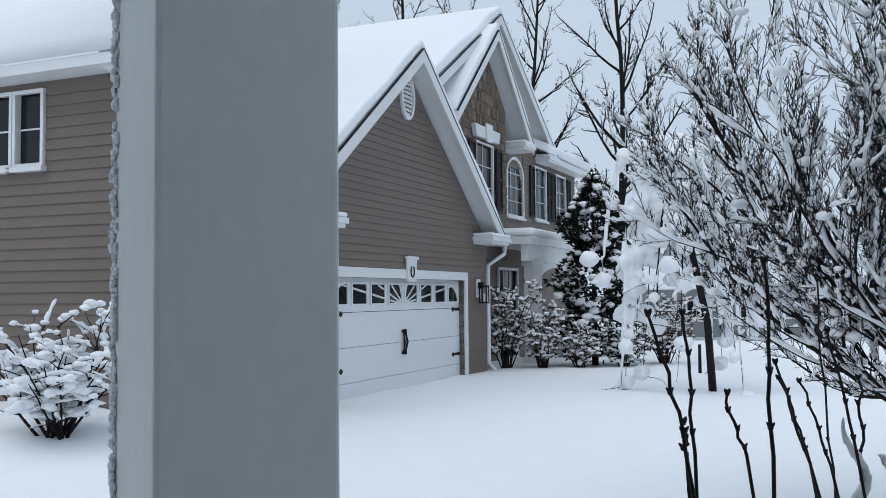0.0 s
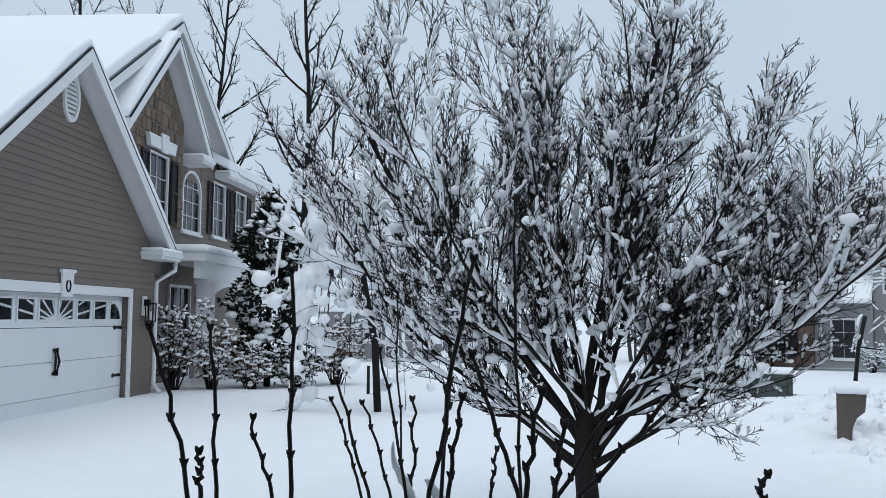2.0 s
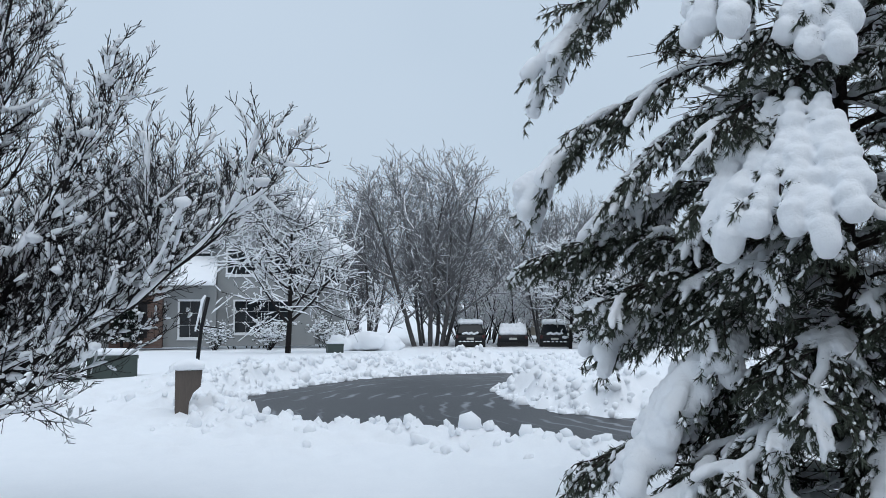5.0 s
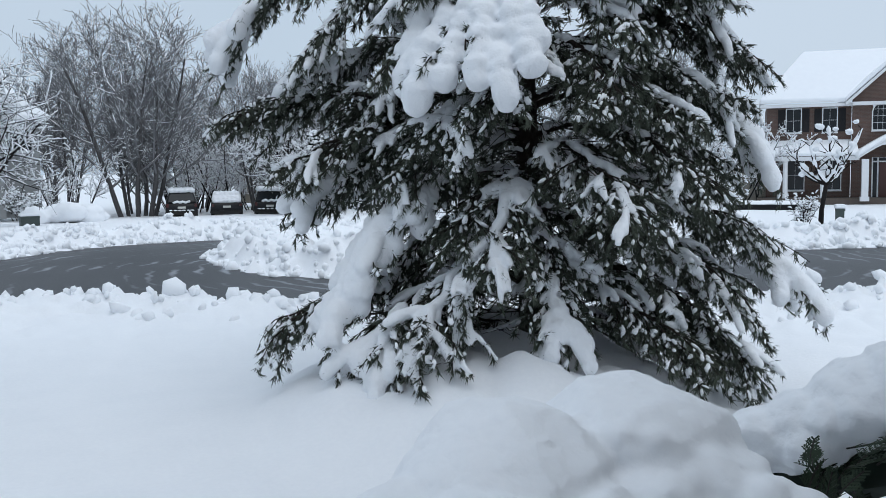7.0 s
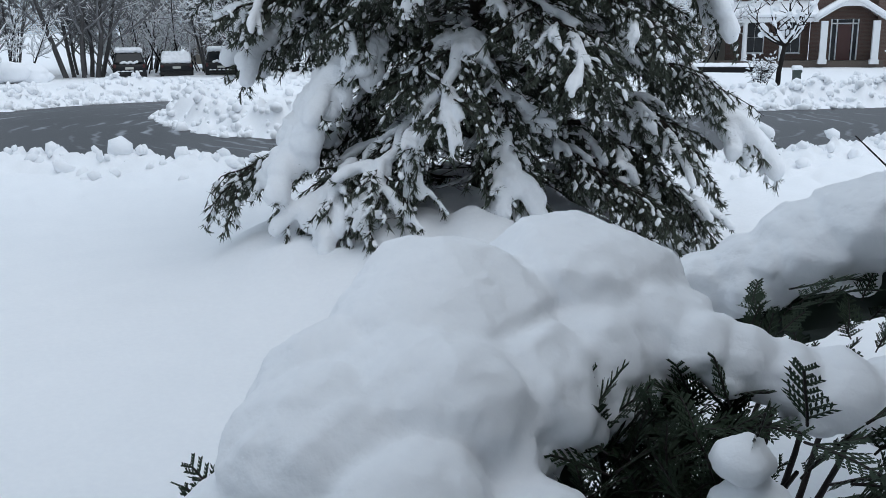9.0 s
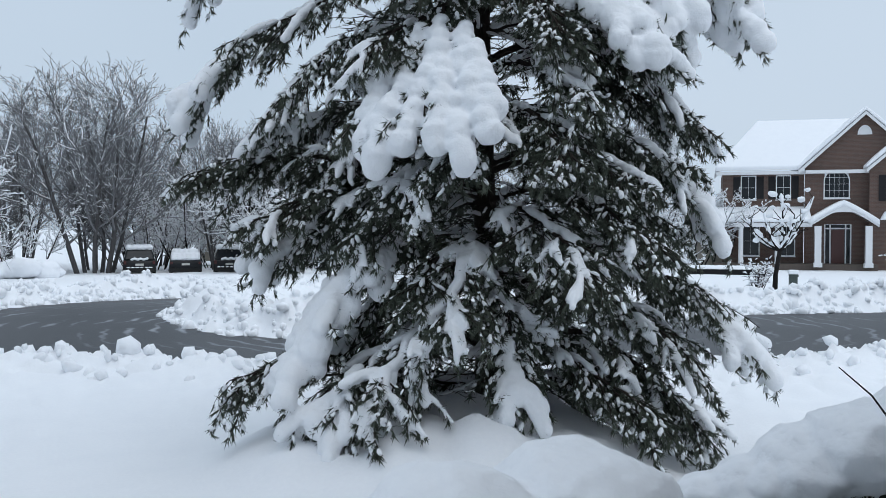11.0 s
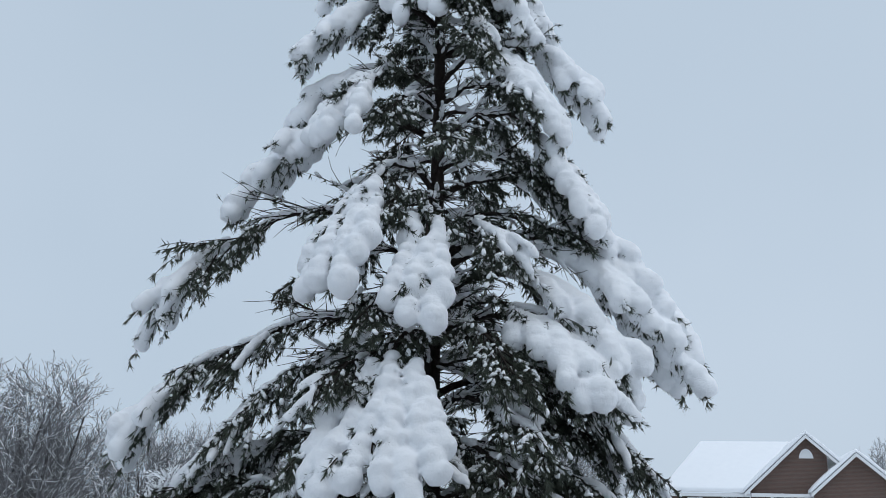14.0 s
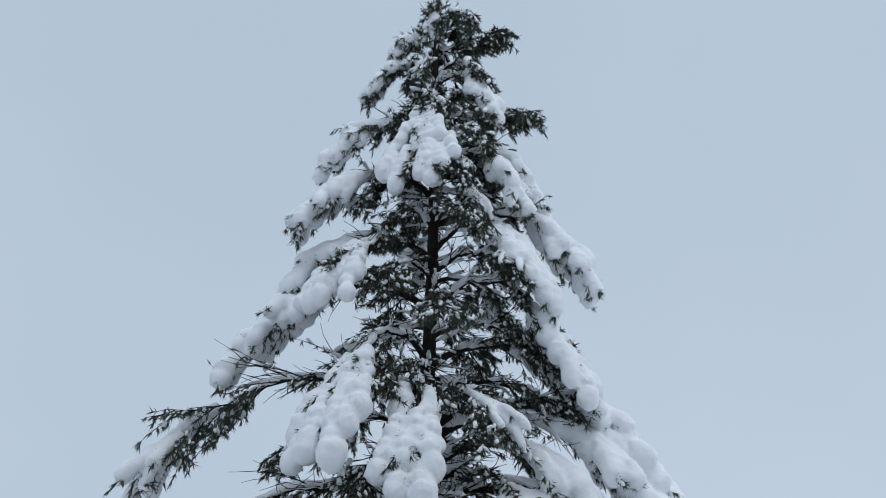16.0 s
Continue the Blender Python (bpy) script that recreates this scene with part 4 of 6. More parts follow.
# -- the grey house behind the street trees --
H2 = thing("house", "grey-sided house with brick front bay and snowy roofs", "house", pose(31.3, 39.55, -0.45, 0, 0, -46))
wall_panel(H2, "wall", under_gable(7.2, 2.5, 2.5, 5.7), 4.7, 9.7, 0, 8.4, 0, [(5.2, 6.6, 3.7, 4.9), (7.6, 9.0, 3.7, 4.9), (5.6, 8.4, 0.7, 2.3)], GREY_SIDING, label="grey gabled front")
window(H2, 5.2, 6.6, 3.7, 4.9, 0, 3, 3, fw=0.09)
window(H2, 7.6, 9.0, 3.7, 4.9, 0, 3, 3, fw=0.09)
window(H2, 5.6, 8.4, 0.7, 2.3, 0, 5, 3, fw=0.09)
gable_roof(H2, 7.2, 2.85, 2.75, 5.65, -0.45, 8, snow=0.3)
wall_panel(H2, "wall", lambda x: 5.6, 1.2, 4.69, 0, 5.6, 0.8, [(3.0, 4.3, 3.7, 4.8)], GREY_SIDING)
window(H2, 3.0, 4.3, 3.7, 4.8, 0.8, 3, 3, fw=0.09)
wall_panel(H2, "wall", lambda x: 4.75, 9.71, 11.4, 0, 4.75, 1.2, [(10.25, 11.05, 3.3, 4.35)], GREY_SIDING)
window(H2, 10.25, 11.05, 3.3, 4.35, 1.2, 3, 3, fw=0.09)
ew = Acc()
ew.box(11.22, 11.4, 1.4, 9, 0, 4.75)
part("wall", ew, GREY_SIDING, H2, "grey end wall")


def slope_snow(house, a, b, c, d, thick=0.3):
    """A sloping snow-covered roof between eave a to b and ridge c to d."""
    k = Acc()
    lo = [a, b, c, d]
    hi = [(p[0], p[1], p[2] + thick) for p in lo]
    k.add(lo + hi, [(3, 2, 1, 0), (4, 5, 6, 7), (0, 1, 5, 4), (1, 2, 6, 5), (2, 3, 7, 6), (3, 0, 4, 7)])
    soft_snow("roof_snow", k, house, bev=0.1)


slope_snow(H2, (0.8, 0.35, 5.6), (6.5, 0.35, 5.6), (7.2, 5, 8.0), (2.6, 5, 8.0))
slope_snow(H2, (8.5, 0.75, 5.4), (10.6, 0.75, 5.4), (9.9, 5, 8.0), (7.2, 5, 8.1))
slope_snow(H2, (9.7, 0.75, 4.75), (11.9, 0.75, 4.75), (10.8, 4, 5.9), (9.7, 4, 5.9))
slope_snow(H2, (11.9, 0.75, 4.75), (11.9, 9, 4.75), (10.8, 7, 5.9), (10.8, 4, 5.9))
wall_panel(H2, "wall", lambda x: 3.1, -0.4, 2.1, 0, 3.1, -1.2, [(0.1, 0.8, 0.5, 2.3)], BRICK, label="brick front bay")
window(H2, 0.1, 0.8, 0.5, 2.3, -1.2, 2, 4, fw=0.14)
shutter(H2, 1.0, 1.4, 0.5, 2.3, -1.22)
wall_panel(H2, "wall", lambda x: 3.1, 2.11, 4.69, 0, 3.1, -0.6, [(2.9, 3.9, 0.5, 2.3)], GREY_SIDING)
window(H2, 2.9, 3.9, 0.5, 2.3, -0.6, 2, 3, fw=0.1)
wl2 = Acc()
wl2.box(1.9, 2.09, -1.0, 0.75, 0, 3.1)
wl2.box(-0.4, -0.2, -1.0, 6, 0, 3.1)
part("wall", wl2, BRICK, H2)
slope_snow(H2, (-6.2, -1.7, 3.05), (4.7, -1.7, 3.05), (4.7, 0.8, 4.4), (-6.2, 0.8, 4.4))
slope_snow(H2, (-6.2, 0.85, 4.3), (1.2, 0.85, 4.3), (1.2, 4, 5.6), (-6.2, 4, 5.6))
wall_panel(H2, "wall", lambda x: 3.05, -6.0, -0.41, 0, 3.05, -0.6, [(-5.4, -1.4, 0, 2.3)], GREY_SIDING)
garage_door(H2, -5.3, -1.5, 2.2, -0.6)

# -- a far low house past the lawn --
H4 = thing("house", "far low grey house with white porch posts", "house", pose(10.5, 50.5, -0.5, 0, 0, -18))
wall_panel(H4, "wall", lambda x: 2.5, 0, 13, 0, 2.5, 0, [(2.5, 3.4, 0.9, 1.9), (5.2, 6.2, 0.9, 1.9), (9, 10, 0.2, 2.1)], GREY_SIDING)
window(H4, 2.5, 3.4, 0.9, 1.9, 0, 2, 2)
window(H4, 5.2, 6.2, 0.9, 1.9, 0, 2, 2)
window(H4, 9, 10, 0.2, 2.1, 0, 2, 3)
for i in range(8):
    c = Acc()
    c.box(0.2 + 1.75 * i, 0.32 + 1.75 * i, -1.6, -1.48, 0, 2.4)
    part("porch_post", c, TRIM, H4)
b = Acc()
b.box(0.1, 12.7, -1.58, -1.5, 1.0, 1.06)
part("rail", b, TRIM, H4)
b = Acc()
b.prism([(-0.4, 2.5), (13.4, 2.5), (12.6, 3.6), (0.6, 3.6)], -1.9, 6)
soft_snow("roof_snow", b, H4)


# ---- trees ----
def bend(p, d, length, n, wander, lift, rng, droop=0.0):
    """A wandering path from p along d: lift pulls the tip up, droop lets it sink."""
    pts = [Vector(p)]
    d = Vector(d).normalized()
    for i in range(n):
        d = d + Vector((rng.uniform(-1, 1), rng.uniform(-1, 1), rng.uniform(-1, 1))) * wander + Vector((0, 0, lift - droop * (i / n)))
        d.normalize()
        pts.append(pts[-1] + d * (length / n))
    return pts


def snow_on(acc, pts, radii, rng, amount, size, sides=5):
    """Snow lying along the upper side of a branch, in broken runs."""
    i = 0
    while i < len(pts) - 1:
        d = pts[i + 1] - pts[i]
        flat = 1 - abs(d.z) / max(d.length, 1e-6)
        if rng.random() < amount * (0.35 + flat):
            k = min(len(pts) - 1, i + rng.randint(1, 3))
            run, rad = [], []
            m = (k - i) * 2 + 1
            for s in range(m):
                t = i + (k - i) * s / (m - 1)
                j = min(int(t), len(pts) - 2)
                q = pts[j].lerp(pts[j + 1], t - j)
                w = size * rng.uniform(0.55, 1.25) * (0.35 if s in (0, m - 1) else 1.0)
                run.append(q + Vector((0, 0, radii[j] * 0.5 + w * 0.75)))
                rad.append(w)
            acc.tube(run, rad, sides)
            i = k
        else:
            i += 1


def tree_branch(wood, snow, p, d, length, r, level, rng, cfg):
    segs = cfg["segs"][level]
    pts = bend(p, d, length, segs, cfg["wander"][level], cfg["lift"][level], rng, cfg.get("droop", 0))
    tip = 0.35 if level < cfg["levels"] else 0.5
    rad = [max(r * (1 - (1 - tip) * i / segs), cfg.get("least", 0)) for i in range(segs + 1)]
    wood[level].tube(pts, rad, cfg["sides"][level], cap=False)
    if cfg["snow"][level]:
        snow_on(snow, pts, rad, rng, cfg["snow"][level], cfg["size"][level], cfg.get("snow_sides", 5))
    if level < cfg["levels"]:
        n = cfg["kids"][level]
        for i in range(n):
            t = cfg["from"] + (1 - cfg["from"]) * (i + rng.random()) / n
            j = min(int(t * segs), segs - 1)
            q = pts[j].lerp(pts[j + 1], t * segs - j)
            axis = (pts[j + 1] - pts[j]).normalized()
            side = axis.cross(Vector((rng.uniform(-1, 1), rng.uniform(-1, 1), rng.uniform(-1, 1))))
            if side.length < 1e-4:
                continue
            side.normalize()
            a = radians(rng.uniform(*cfg["angle"]))
            nd = axis * math.cos(a) + side * math.sin(a)
            tree_branch(wood, snow, q, nd, length * cfg["ratio"] * rng.uniform(0.6, 1.15) * (1 - 0.35 * t), rad[j] * cfg.get("thin", 0.6), level + 1, rng, cfg)


def finish_tree(tree, wood, snow, bark, twig):
    part("trunk", wood[0], bark, tree, "", True)
    crown = Acc()
    for a in wood[1:]:
        crown.add(a.v, a.f)
    ob = part("crown", crown, twig, tree, "bare branching crown", True)
    ob["kind"] = "stuff"
    if snow.v:
        sn = part("snow", snow, SNOW_SOFT, tree, "snow clinging along the branches", True)
        sn["kind"] = "stuff"


# -- the ornamental tree on the lawn --
# where each limb's crown ends: to the right, away from the porch, up
LAWN_DOME = [(-1.60, 0.0, 2.95), (-1.30, 0.3, 3.25), (-1.00, -0.3, 3.40), (-0.62, 0.3, 3.55), (-0.25, -0.3, 3.55), (0.10, 0.3, 3.55), (0.42, -0.2, 3.55), (0.75, 0.2, 3.45), (-1.70, -0.2, 2.35), (-1.60, 0.4, 2.0), (-1.15, -0.6, 2.6),
             (0.3, 0.8, 3.1), (0.0, -0.8, 3.0), (-0.7, 0.8, 2.8), (0.75, -0.6, 2.7), (-0.45, -0.2, 2.7), (0.35, 0.1, 2.7)]
LAWN_SIDE = [(1.15, 0.2, 2.45), (1.50, 0.0, 2.60), (1.80, 0.2, 2.45), (2.15, -0.1, 2.25), (1.60, -0.4, 2.1), (1.05, 0.6, 2.3), (2.0, 0.3, 2.1), (-1.35, -0.5, 1.75), (1.35, -0.2, 2.0), (1.75, -0.2, 2.1), (1.3, 0.4, 1.95)]


def lawn_tree():
    rng = random.Random(21)
    tree = thing("ornamental_tree", "spreading bare ornamental tree with snow on every branch", "tree", pose(3.15, 5.68, 0.2))
    right, away = Vector((0.872, -0.489, 0)), Vector((0.489, 0.872, 0))
    trunk = [Vector((0.02, 0, 0)), Vector((0.0, 0, 0.35)), Vector((-0.03, 0.01, 0.7)), Vector((-0.02, 0, 0.98))]
    t = Acc()
    t.tube(trunk, [0.098, 0.078, 0.070, 0.060], 9)
    part("trunk", t, BARK, tree, "dark wet trunk", True)
    cfg = dict(segs=[0, 10, 7, 5, 3], thin=0.52, least=0.0021, wander=[0, 0.13, 0.16, 0.17, 0.20], lift=[0, 0.06, 0.13, 0.16, 0.14], levels=4, sides=[9, 7, 5, 4, 3],
               snow=[0, 0.50, 0.44, 0.25, 0.03], size=[0, 0.019, 0.018, 0.014, 0.010], kids=[0, 15, 11, 9, 0], angle=(20, 56), ratio=0.42, **{"from": 0.20})
    for number, e in enumerate(LAWN_DOME + LAWN_SIDE):
        w = right * e[0] + away * e[1] + Vector((0, 0, e[2]))
        s = Vector((rng.uniform(-0.04, 0.04), rng.uniform(-0.04, 0.04), rng.uniform(0.55, 0.97)))
        d = w - s
        low = Vector((d.x, d.y, d.z * (0.74 if abs(e[0]) > 0.9 else 0.88)))
        wood, snow = [Acc() for _ in range(5)], Acc()
        tree_branch(wood, snow, s, low, d.length * 1.0, 0.034 if number % 4 == 1 and number < 17 else rng.uniform(0.013, 0.022), 1, rng, cfg if number < len(LAWN_DOME) else dict(cfg, lift=[0, 0.055, 0.09, 0.10, 0.10], angle=(22, 60)))
        main, fine = Acc(), Acc()
        for a in wood[1:3]:
            main.add(a.v, a.f)
        for a in wood[3:]:
            fine.add(a.v, a.f)
        limb = part("limb", main, BARK, tree, "", True)
        part("twig_spray", fine, TWIG, limb, "fine dark twigs", True)["kind"] = "stuff"
        for v in [Vector(q) for q in rng.sample(main.v, 14)]:
            if v.z > 1.0:
                snow.lump(v + Vector((0, 0, 0.025)), rng.uniform(0.018, 0.042), (1.3, 1.3, 0.85), rng.random() * 9, 0.4)
        part("snow", snow, SNOW_SOFT, limb, "snow along the limb", True)["kind"] = "stuff"


lawn_tree()


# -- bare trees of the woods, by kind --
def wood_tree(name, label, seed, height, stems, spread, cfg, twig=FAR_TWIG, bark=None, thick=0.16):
    rng = random.Random(seed)
    tree = thing(name, label, "tree")
    wood, snow = [Acc() for _ in range(cfg["levels"] + 1)], Acc()
    for i in range(stems):
        a = 2 * math.pi * (i + rng.random() * 0.6) / stems
        d = Vector((math.cos(a) * spread, math.sin(a) * spread, 1))
        p = Vector((math.cos(a), math.sin(a), 0)) * (0.12 * stems if stems > 1 else 0)
        tree_branch(wood, snow, p - Vector((0, 0, 0.3)), d, height * rng.uniform(0.85, 1.05), thick * rng.uniform(0.7, 1.1), 0, rng, cfg)
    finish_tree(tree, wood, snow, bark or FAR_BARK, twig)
    return tree


base_cfg = dict(snow_sides=3, wander=[0.06, 0.12, 0.16, 0.18], lift=[0.05, 0.12, 0.12, 0.1], levels=3, sides=[6, 4, 3, 3], **{"from": 0.25})
maple_cfg = dict(base_cfg, segs=[9, 7, 5, 3], wander=[0.07, 0.10, 0.14, 0.18], lift=[0.03, 0.13, 0.12, 0.1], snow=[0.3, 0.5, 0.4, 0.12], size=[0.05, 0.036, 0.026, 0.022], kids=[15, 9, 6, 0], angle=(28, 62), ratio=0.56, least=0.011)
maple_cfg["from"] = 0.17
tall_cfg = dict(base_cfg, segs=[10, 6, 4, 3], snow=[0.1, 0.3, 0.25, 0.2], size=[0.05, 0.05, 0.035, 0.025], kids=[24, 9, 6, 0], angle=(30, 65), ratio=0.30)
white_cfg = dict(base_cfg, segs=[6, 6, 4, 3], snow=[0.3, 0.7, 0.85, 0.7], size=[0.05, 0.050, 0.044, 0.036], kids=[17, 9, 6, 0], angle=(45, 80), ratio=0.76, lift=[0.05, 0.07, 0.07, 0.05], **{})
thicket_cfg = dict(base_cfg, segs=[6, 4, 3, 3], snow=[0.5, 0.7, 0.8, 0.6], size=[0.04, 0.04, 0.035, 0.03], kids=[9, 6, 3, 0], angle=(25, 65), ratio=0.42)
GROUP_WOOD = "bare trees of the woods"
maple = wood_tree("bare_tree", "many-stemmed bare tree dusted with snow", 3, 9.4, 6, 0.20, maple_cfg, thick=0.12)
maple.matrix_basis = pose(45.1, 30.1, -0.5) @ Matrix.Diagonal((1.3, 1.3, 0.96, 1))
tagged(maple, group=GROUP_WOOD)
tall = wood_tree("bare_tree", "tall bare forest tree with snow on its limbs", 8, 17.0, 1, 0.04, tall_cfg, BARK, BARK, 0.22)
tall.matrix_basis = pose(7.0, 39.5, -0.4)
tagged(tall, group=GROUP_WOOD)
whitetree = wood_tree("young_street_tree", "round young tree white with clinging snow", 13, 5.3, 1, 0.02, white_cfg, TWIG, BARK, 0.13)
whitetree.matrix_basis = pose(28.4, 25.7, -0.25)
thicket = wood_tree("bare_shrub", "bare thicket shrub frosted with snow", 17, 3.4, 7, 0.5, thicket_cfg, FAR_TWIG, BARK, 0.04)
thicket.matrix_basis = pose(41.0, 31.5, -0.5)
tagged(thicket, group="bare shrubs by the woods")
rw = random.Random(4)


def plant(kind, x, y, turn=0.0, size=1.0, z=None):
    m = pose(x, y, float(lie(x, y)) - 0.05 if z is None else z, 0, 0, turn) @ Matrix.Scale(size, 4)
    ob = copy_thing(kind, m)
    ob.matrix_basis = m
    return ob


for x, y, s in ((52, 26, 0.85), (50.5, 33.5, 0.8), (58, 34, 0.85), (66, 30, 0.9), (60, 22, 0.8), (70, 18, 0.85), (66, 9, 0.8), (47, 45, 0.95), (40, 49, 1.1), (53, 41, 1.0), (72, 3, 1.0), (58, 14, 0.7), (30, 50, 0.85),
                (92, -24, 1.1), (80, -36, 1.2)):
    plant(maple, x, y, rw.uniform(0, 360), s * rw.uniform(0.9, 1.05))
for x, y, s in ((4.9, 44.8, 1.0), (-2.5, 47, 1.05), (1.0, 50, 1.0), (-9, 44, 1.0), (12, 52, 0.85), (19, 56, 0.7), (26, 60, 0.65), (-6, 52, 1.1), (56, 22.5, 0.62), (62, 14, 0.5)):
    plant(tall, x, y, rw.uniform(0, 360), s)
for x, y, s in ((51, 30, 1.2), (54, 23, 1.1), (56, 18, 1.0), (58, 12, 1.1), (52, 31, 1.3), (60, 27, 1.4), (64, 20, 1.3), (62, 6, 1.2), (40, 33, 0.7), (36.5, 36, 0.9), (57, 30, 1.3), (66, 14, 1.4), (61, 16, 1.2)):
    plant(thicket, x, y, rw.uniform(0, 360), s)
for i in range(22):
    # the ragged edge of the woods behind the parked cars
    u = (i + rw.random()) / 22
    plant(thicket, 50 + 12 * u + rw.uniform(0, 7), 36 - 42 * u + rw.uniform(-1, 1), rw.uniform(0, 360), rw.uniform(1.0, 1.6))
plant(whitetree, 44.5, 21.0, 40, 0.8)


# -- the great pine --
# each bough: height where it leaves the trunk, reach to the right, reach to the porch, height of its tip, arch, load of snow, spread
PINE_LEFT_HIGH = [(6.90, -0.16, 0.12, 6.72, 0.03, 2, 0.4), (6.60, -0.42, 0.10, 6.47, 0.08, 2, 0.5), (6.35, -0.62, 0.10, 6.06, 0.10, 2, 0.8), (5.75, -0.90, 0.10, 5.43, 0.15, 2, 0.8), (5.25, -1.05, 0.20, 4.85, 0.20, 2, 1.0),
                  (4.75, -1.05, 0.05, 4.48, 0.18, 2, 0.8), (4.65, -0.80, 0.55, 4.24, 0.22, 3, 0.7), (4.35, -1.42, 0.10, 3.80, 0.22, 2, 1.0), (3.75, -1.86, 0.20, 3.10, 0.16, 4, 0.9), (3.95, -0.70, 0.85, 3.22, 0.22, 3, 0.9), (3.65, -0.14, 0.95, 3.00, 0.28, 3, 0.55)]
PINE_LEFT_LOW = [(2.98, -1.93, 0.20, 2.30, 0.18, 4, 1.0), (2.75, -1.50, 0.40, 2.05, 0.18, 1, 1.0), (2.70, -0.36, 1.20, 2.08, 0.32, 3, 1.25), (1.95, -1.86, 0.20, 1.86, 0.05, 0, 1.0), (1.80, -1.48, 0.50, 1.55, 0.08, 0, 1.0), (2.3, -1.55, 0.10, 1.95, 0.10, 1, 1.0),
                 (1.70, -1.42, 0.20, 1.30, 0.12, 4, 1.0), (1.35, -1.18, 0.85, 0.68, 0.28, 2, 1.1), (0.95, -1.52, 0.60, 0.58, 0.08, 0, 0.9), (0.90, -0.98, 1.00, 0.42, 0.12, 4, 0.9), (1.0, -0.65, 1.2, 0.55, 0.12, 1, 1.0)]
PINE_RIGHT_HIGH = [(6.95, 0.12, 0.05, 6.85, 0.02, 1, 0.4), (6.60, 0.36, 0.00, 6.74, 0.00, 0, 0.4), (6.25, 0.36, 0.20, 5.88, 0.10, 2, 0.6), (5.95, 0.58, 0.00, 5.98, 0.03, 0, 0.6), (5.60, 0.76, 0.00, 5.12, 0.18, 2, 0.7), (5.45, 0.58, 0.35, 4.98, 0.18, 2, 0.7),
                   (5.00, 1.08, 0.10, 4.54, 0.22, 2, 0.9), (4.80, 0.72, 0.50, 4.26, 0.22, 2, 0.8), (4.35, 1.00, 0.35, 3.74, 0.28, 3, 0.85), (3.95, 1.30, 0.00, 3.42, 0.22, 2, 0.9), (5.30, 0.25, 0.45, 4.85, 0.15, 1, 0.6)]
PINE_RIGHT_LOW = [(3.50, 1.64, 0.00, 3.00, 0.26, 2, 1.0), (3.40, 1.58, 0.20, 2.72, 0.30, 2, 0.9), (3.20, 1.15, 0.50, 2.66, 0.26, 2, 0.9), (2.90, 1.00, 0.80, 2.42, 0.22, 2, 0.9), (2.60, 1.33, 0.20, 2.10, 0.18, 1, 1.0), (2.10, 1.34, 0.25, 1.62, 0.20, 4, 1.0),
                  (1.95, 0.90, 0.70, 1.78, 0.10, 1, 1.0), (1.40, 1.58, 0.30, 0.86, 0.12, 4, 0.9), (1.20, 1.30, 0.40, 0.70, 0.08, 0, 1.0), (0.90, 1.33, 0.50, 0.26, 0.12, 0, 0.9), (0.80, 0.95, 0.70, 0.42, 0.08, 0, 0.9)]
PINE_FRONT = [(6.00, -0.20, 0.48, 5.24, 0.18, 3, 0.75), (1.92, -0.50, 1.00, 1.70, 0.08, 1, 0.9), (1.40, -0.24, 1.10, 0.95, 0.16, 1, 0.9), (0.90, 0.15, 0.90, 0.58, 0.12, 4, 0.9), (2.2, 0.45, 1.1, 1.85, 0.10, 0, 1.1), (1.6, 0.55, 1.1, 1.25, 0.10, 0, 1.1), (2.9, 0.4, 0.9, 2.55, 0.15, 0, 0.9)]


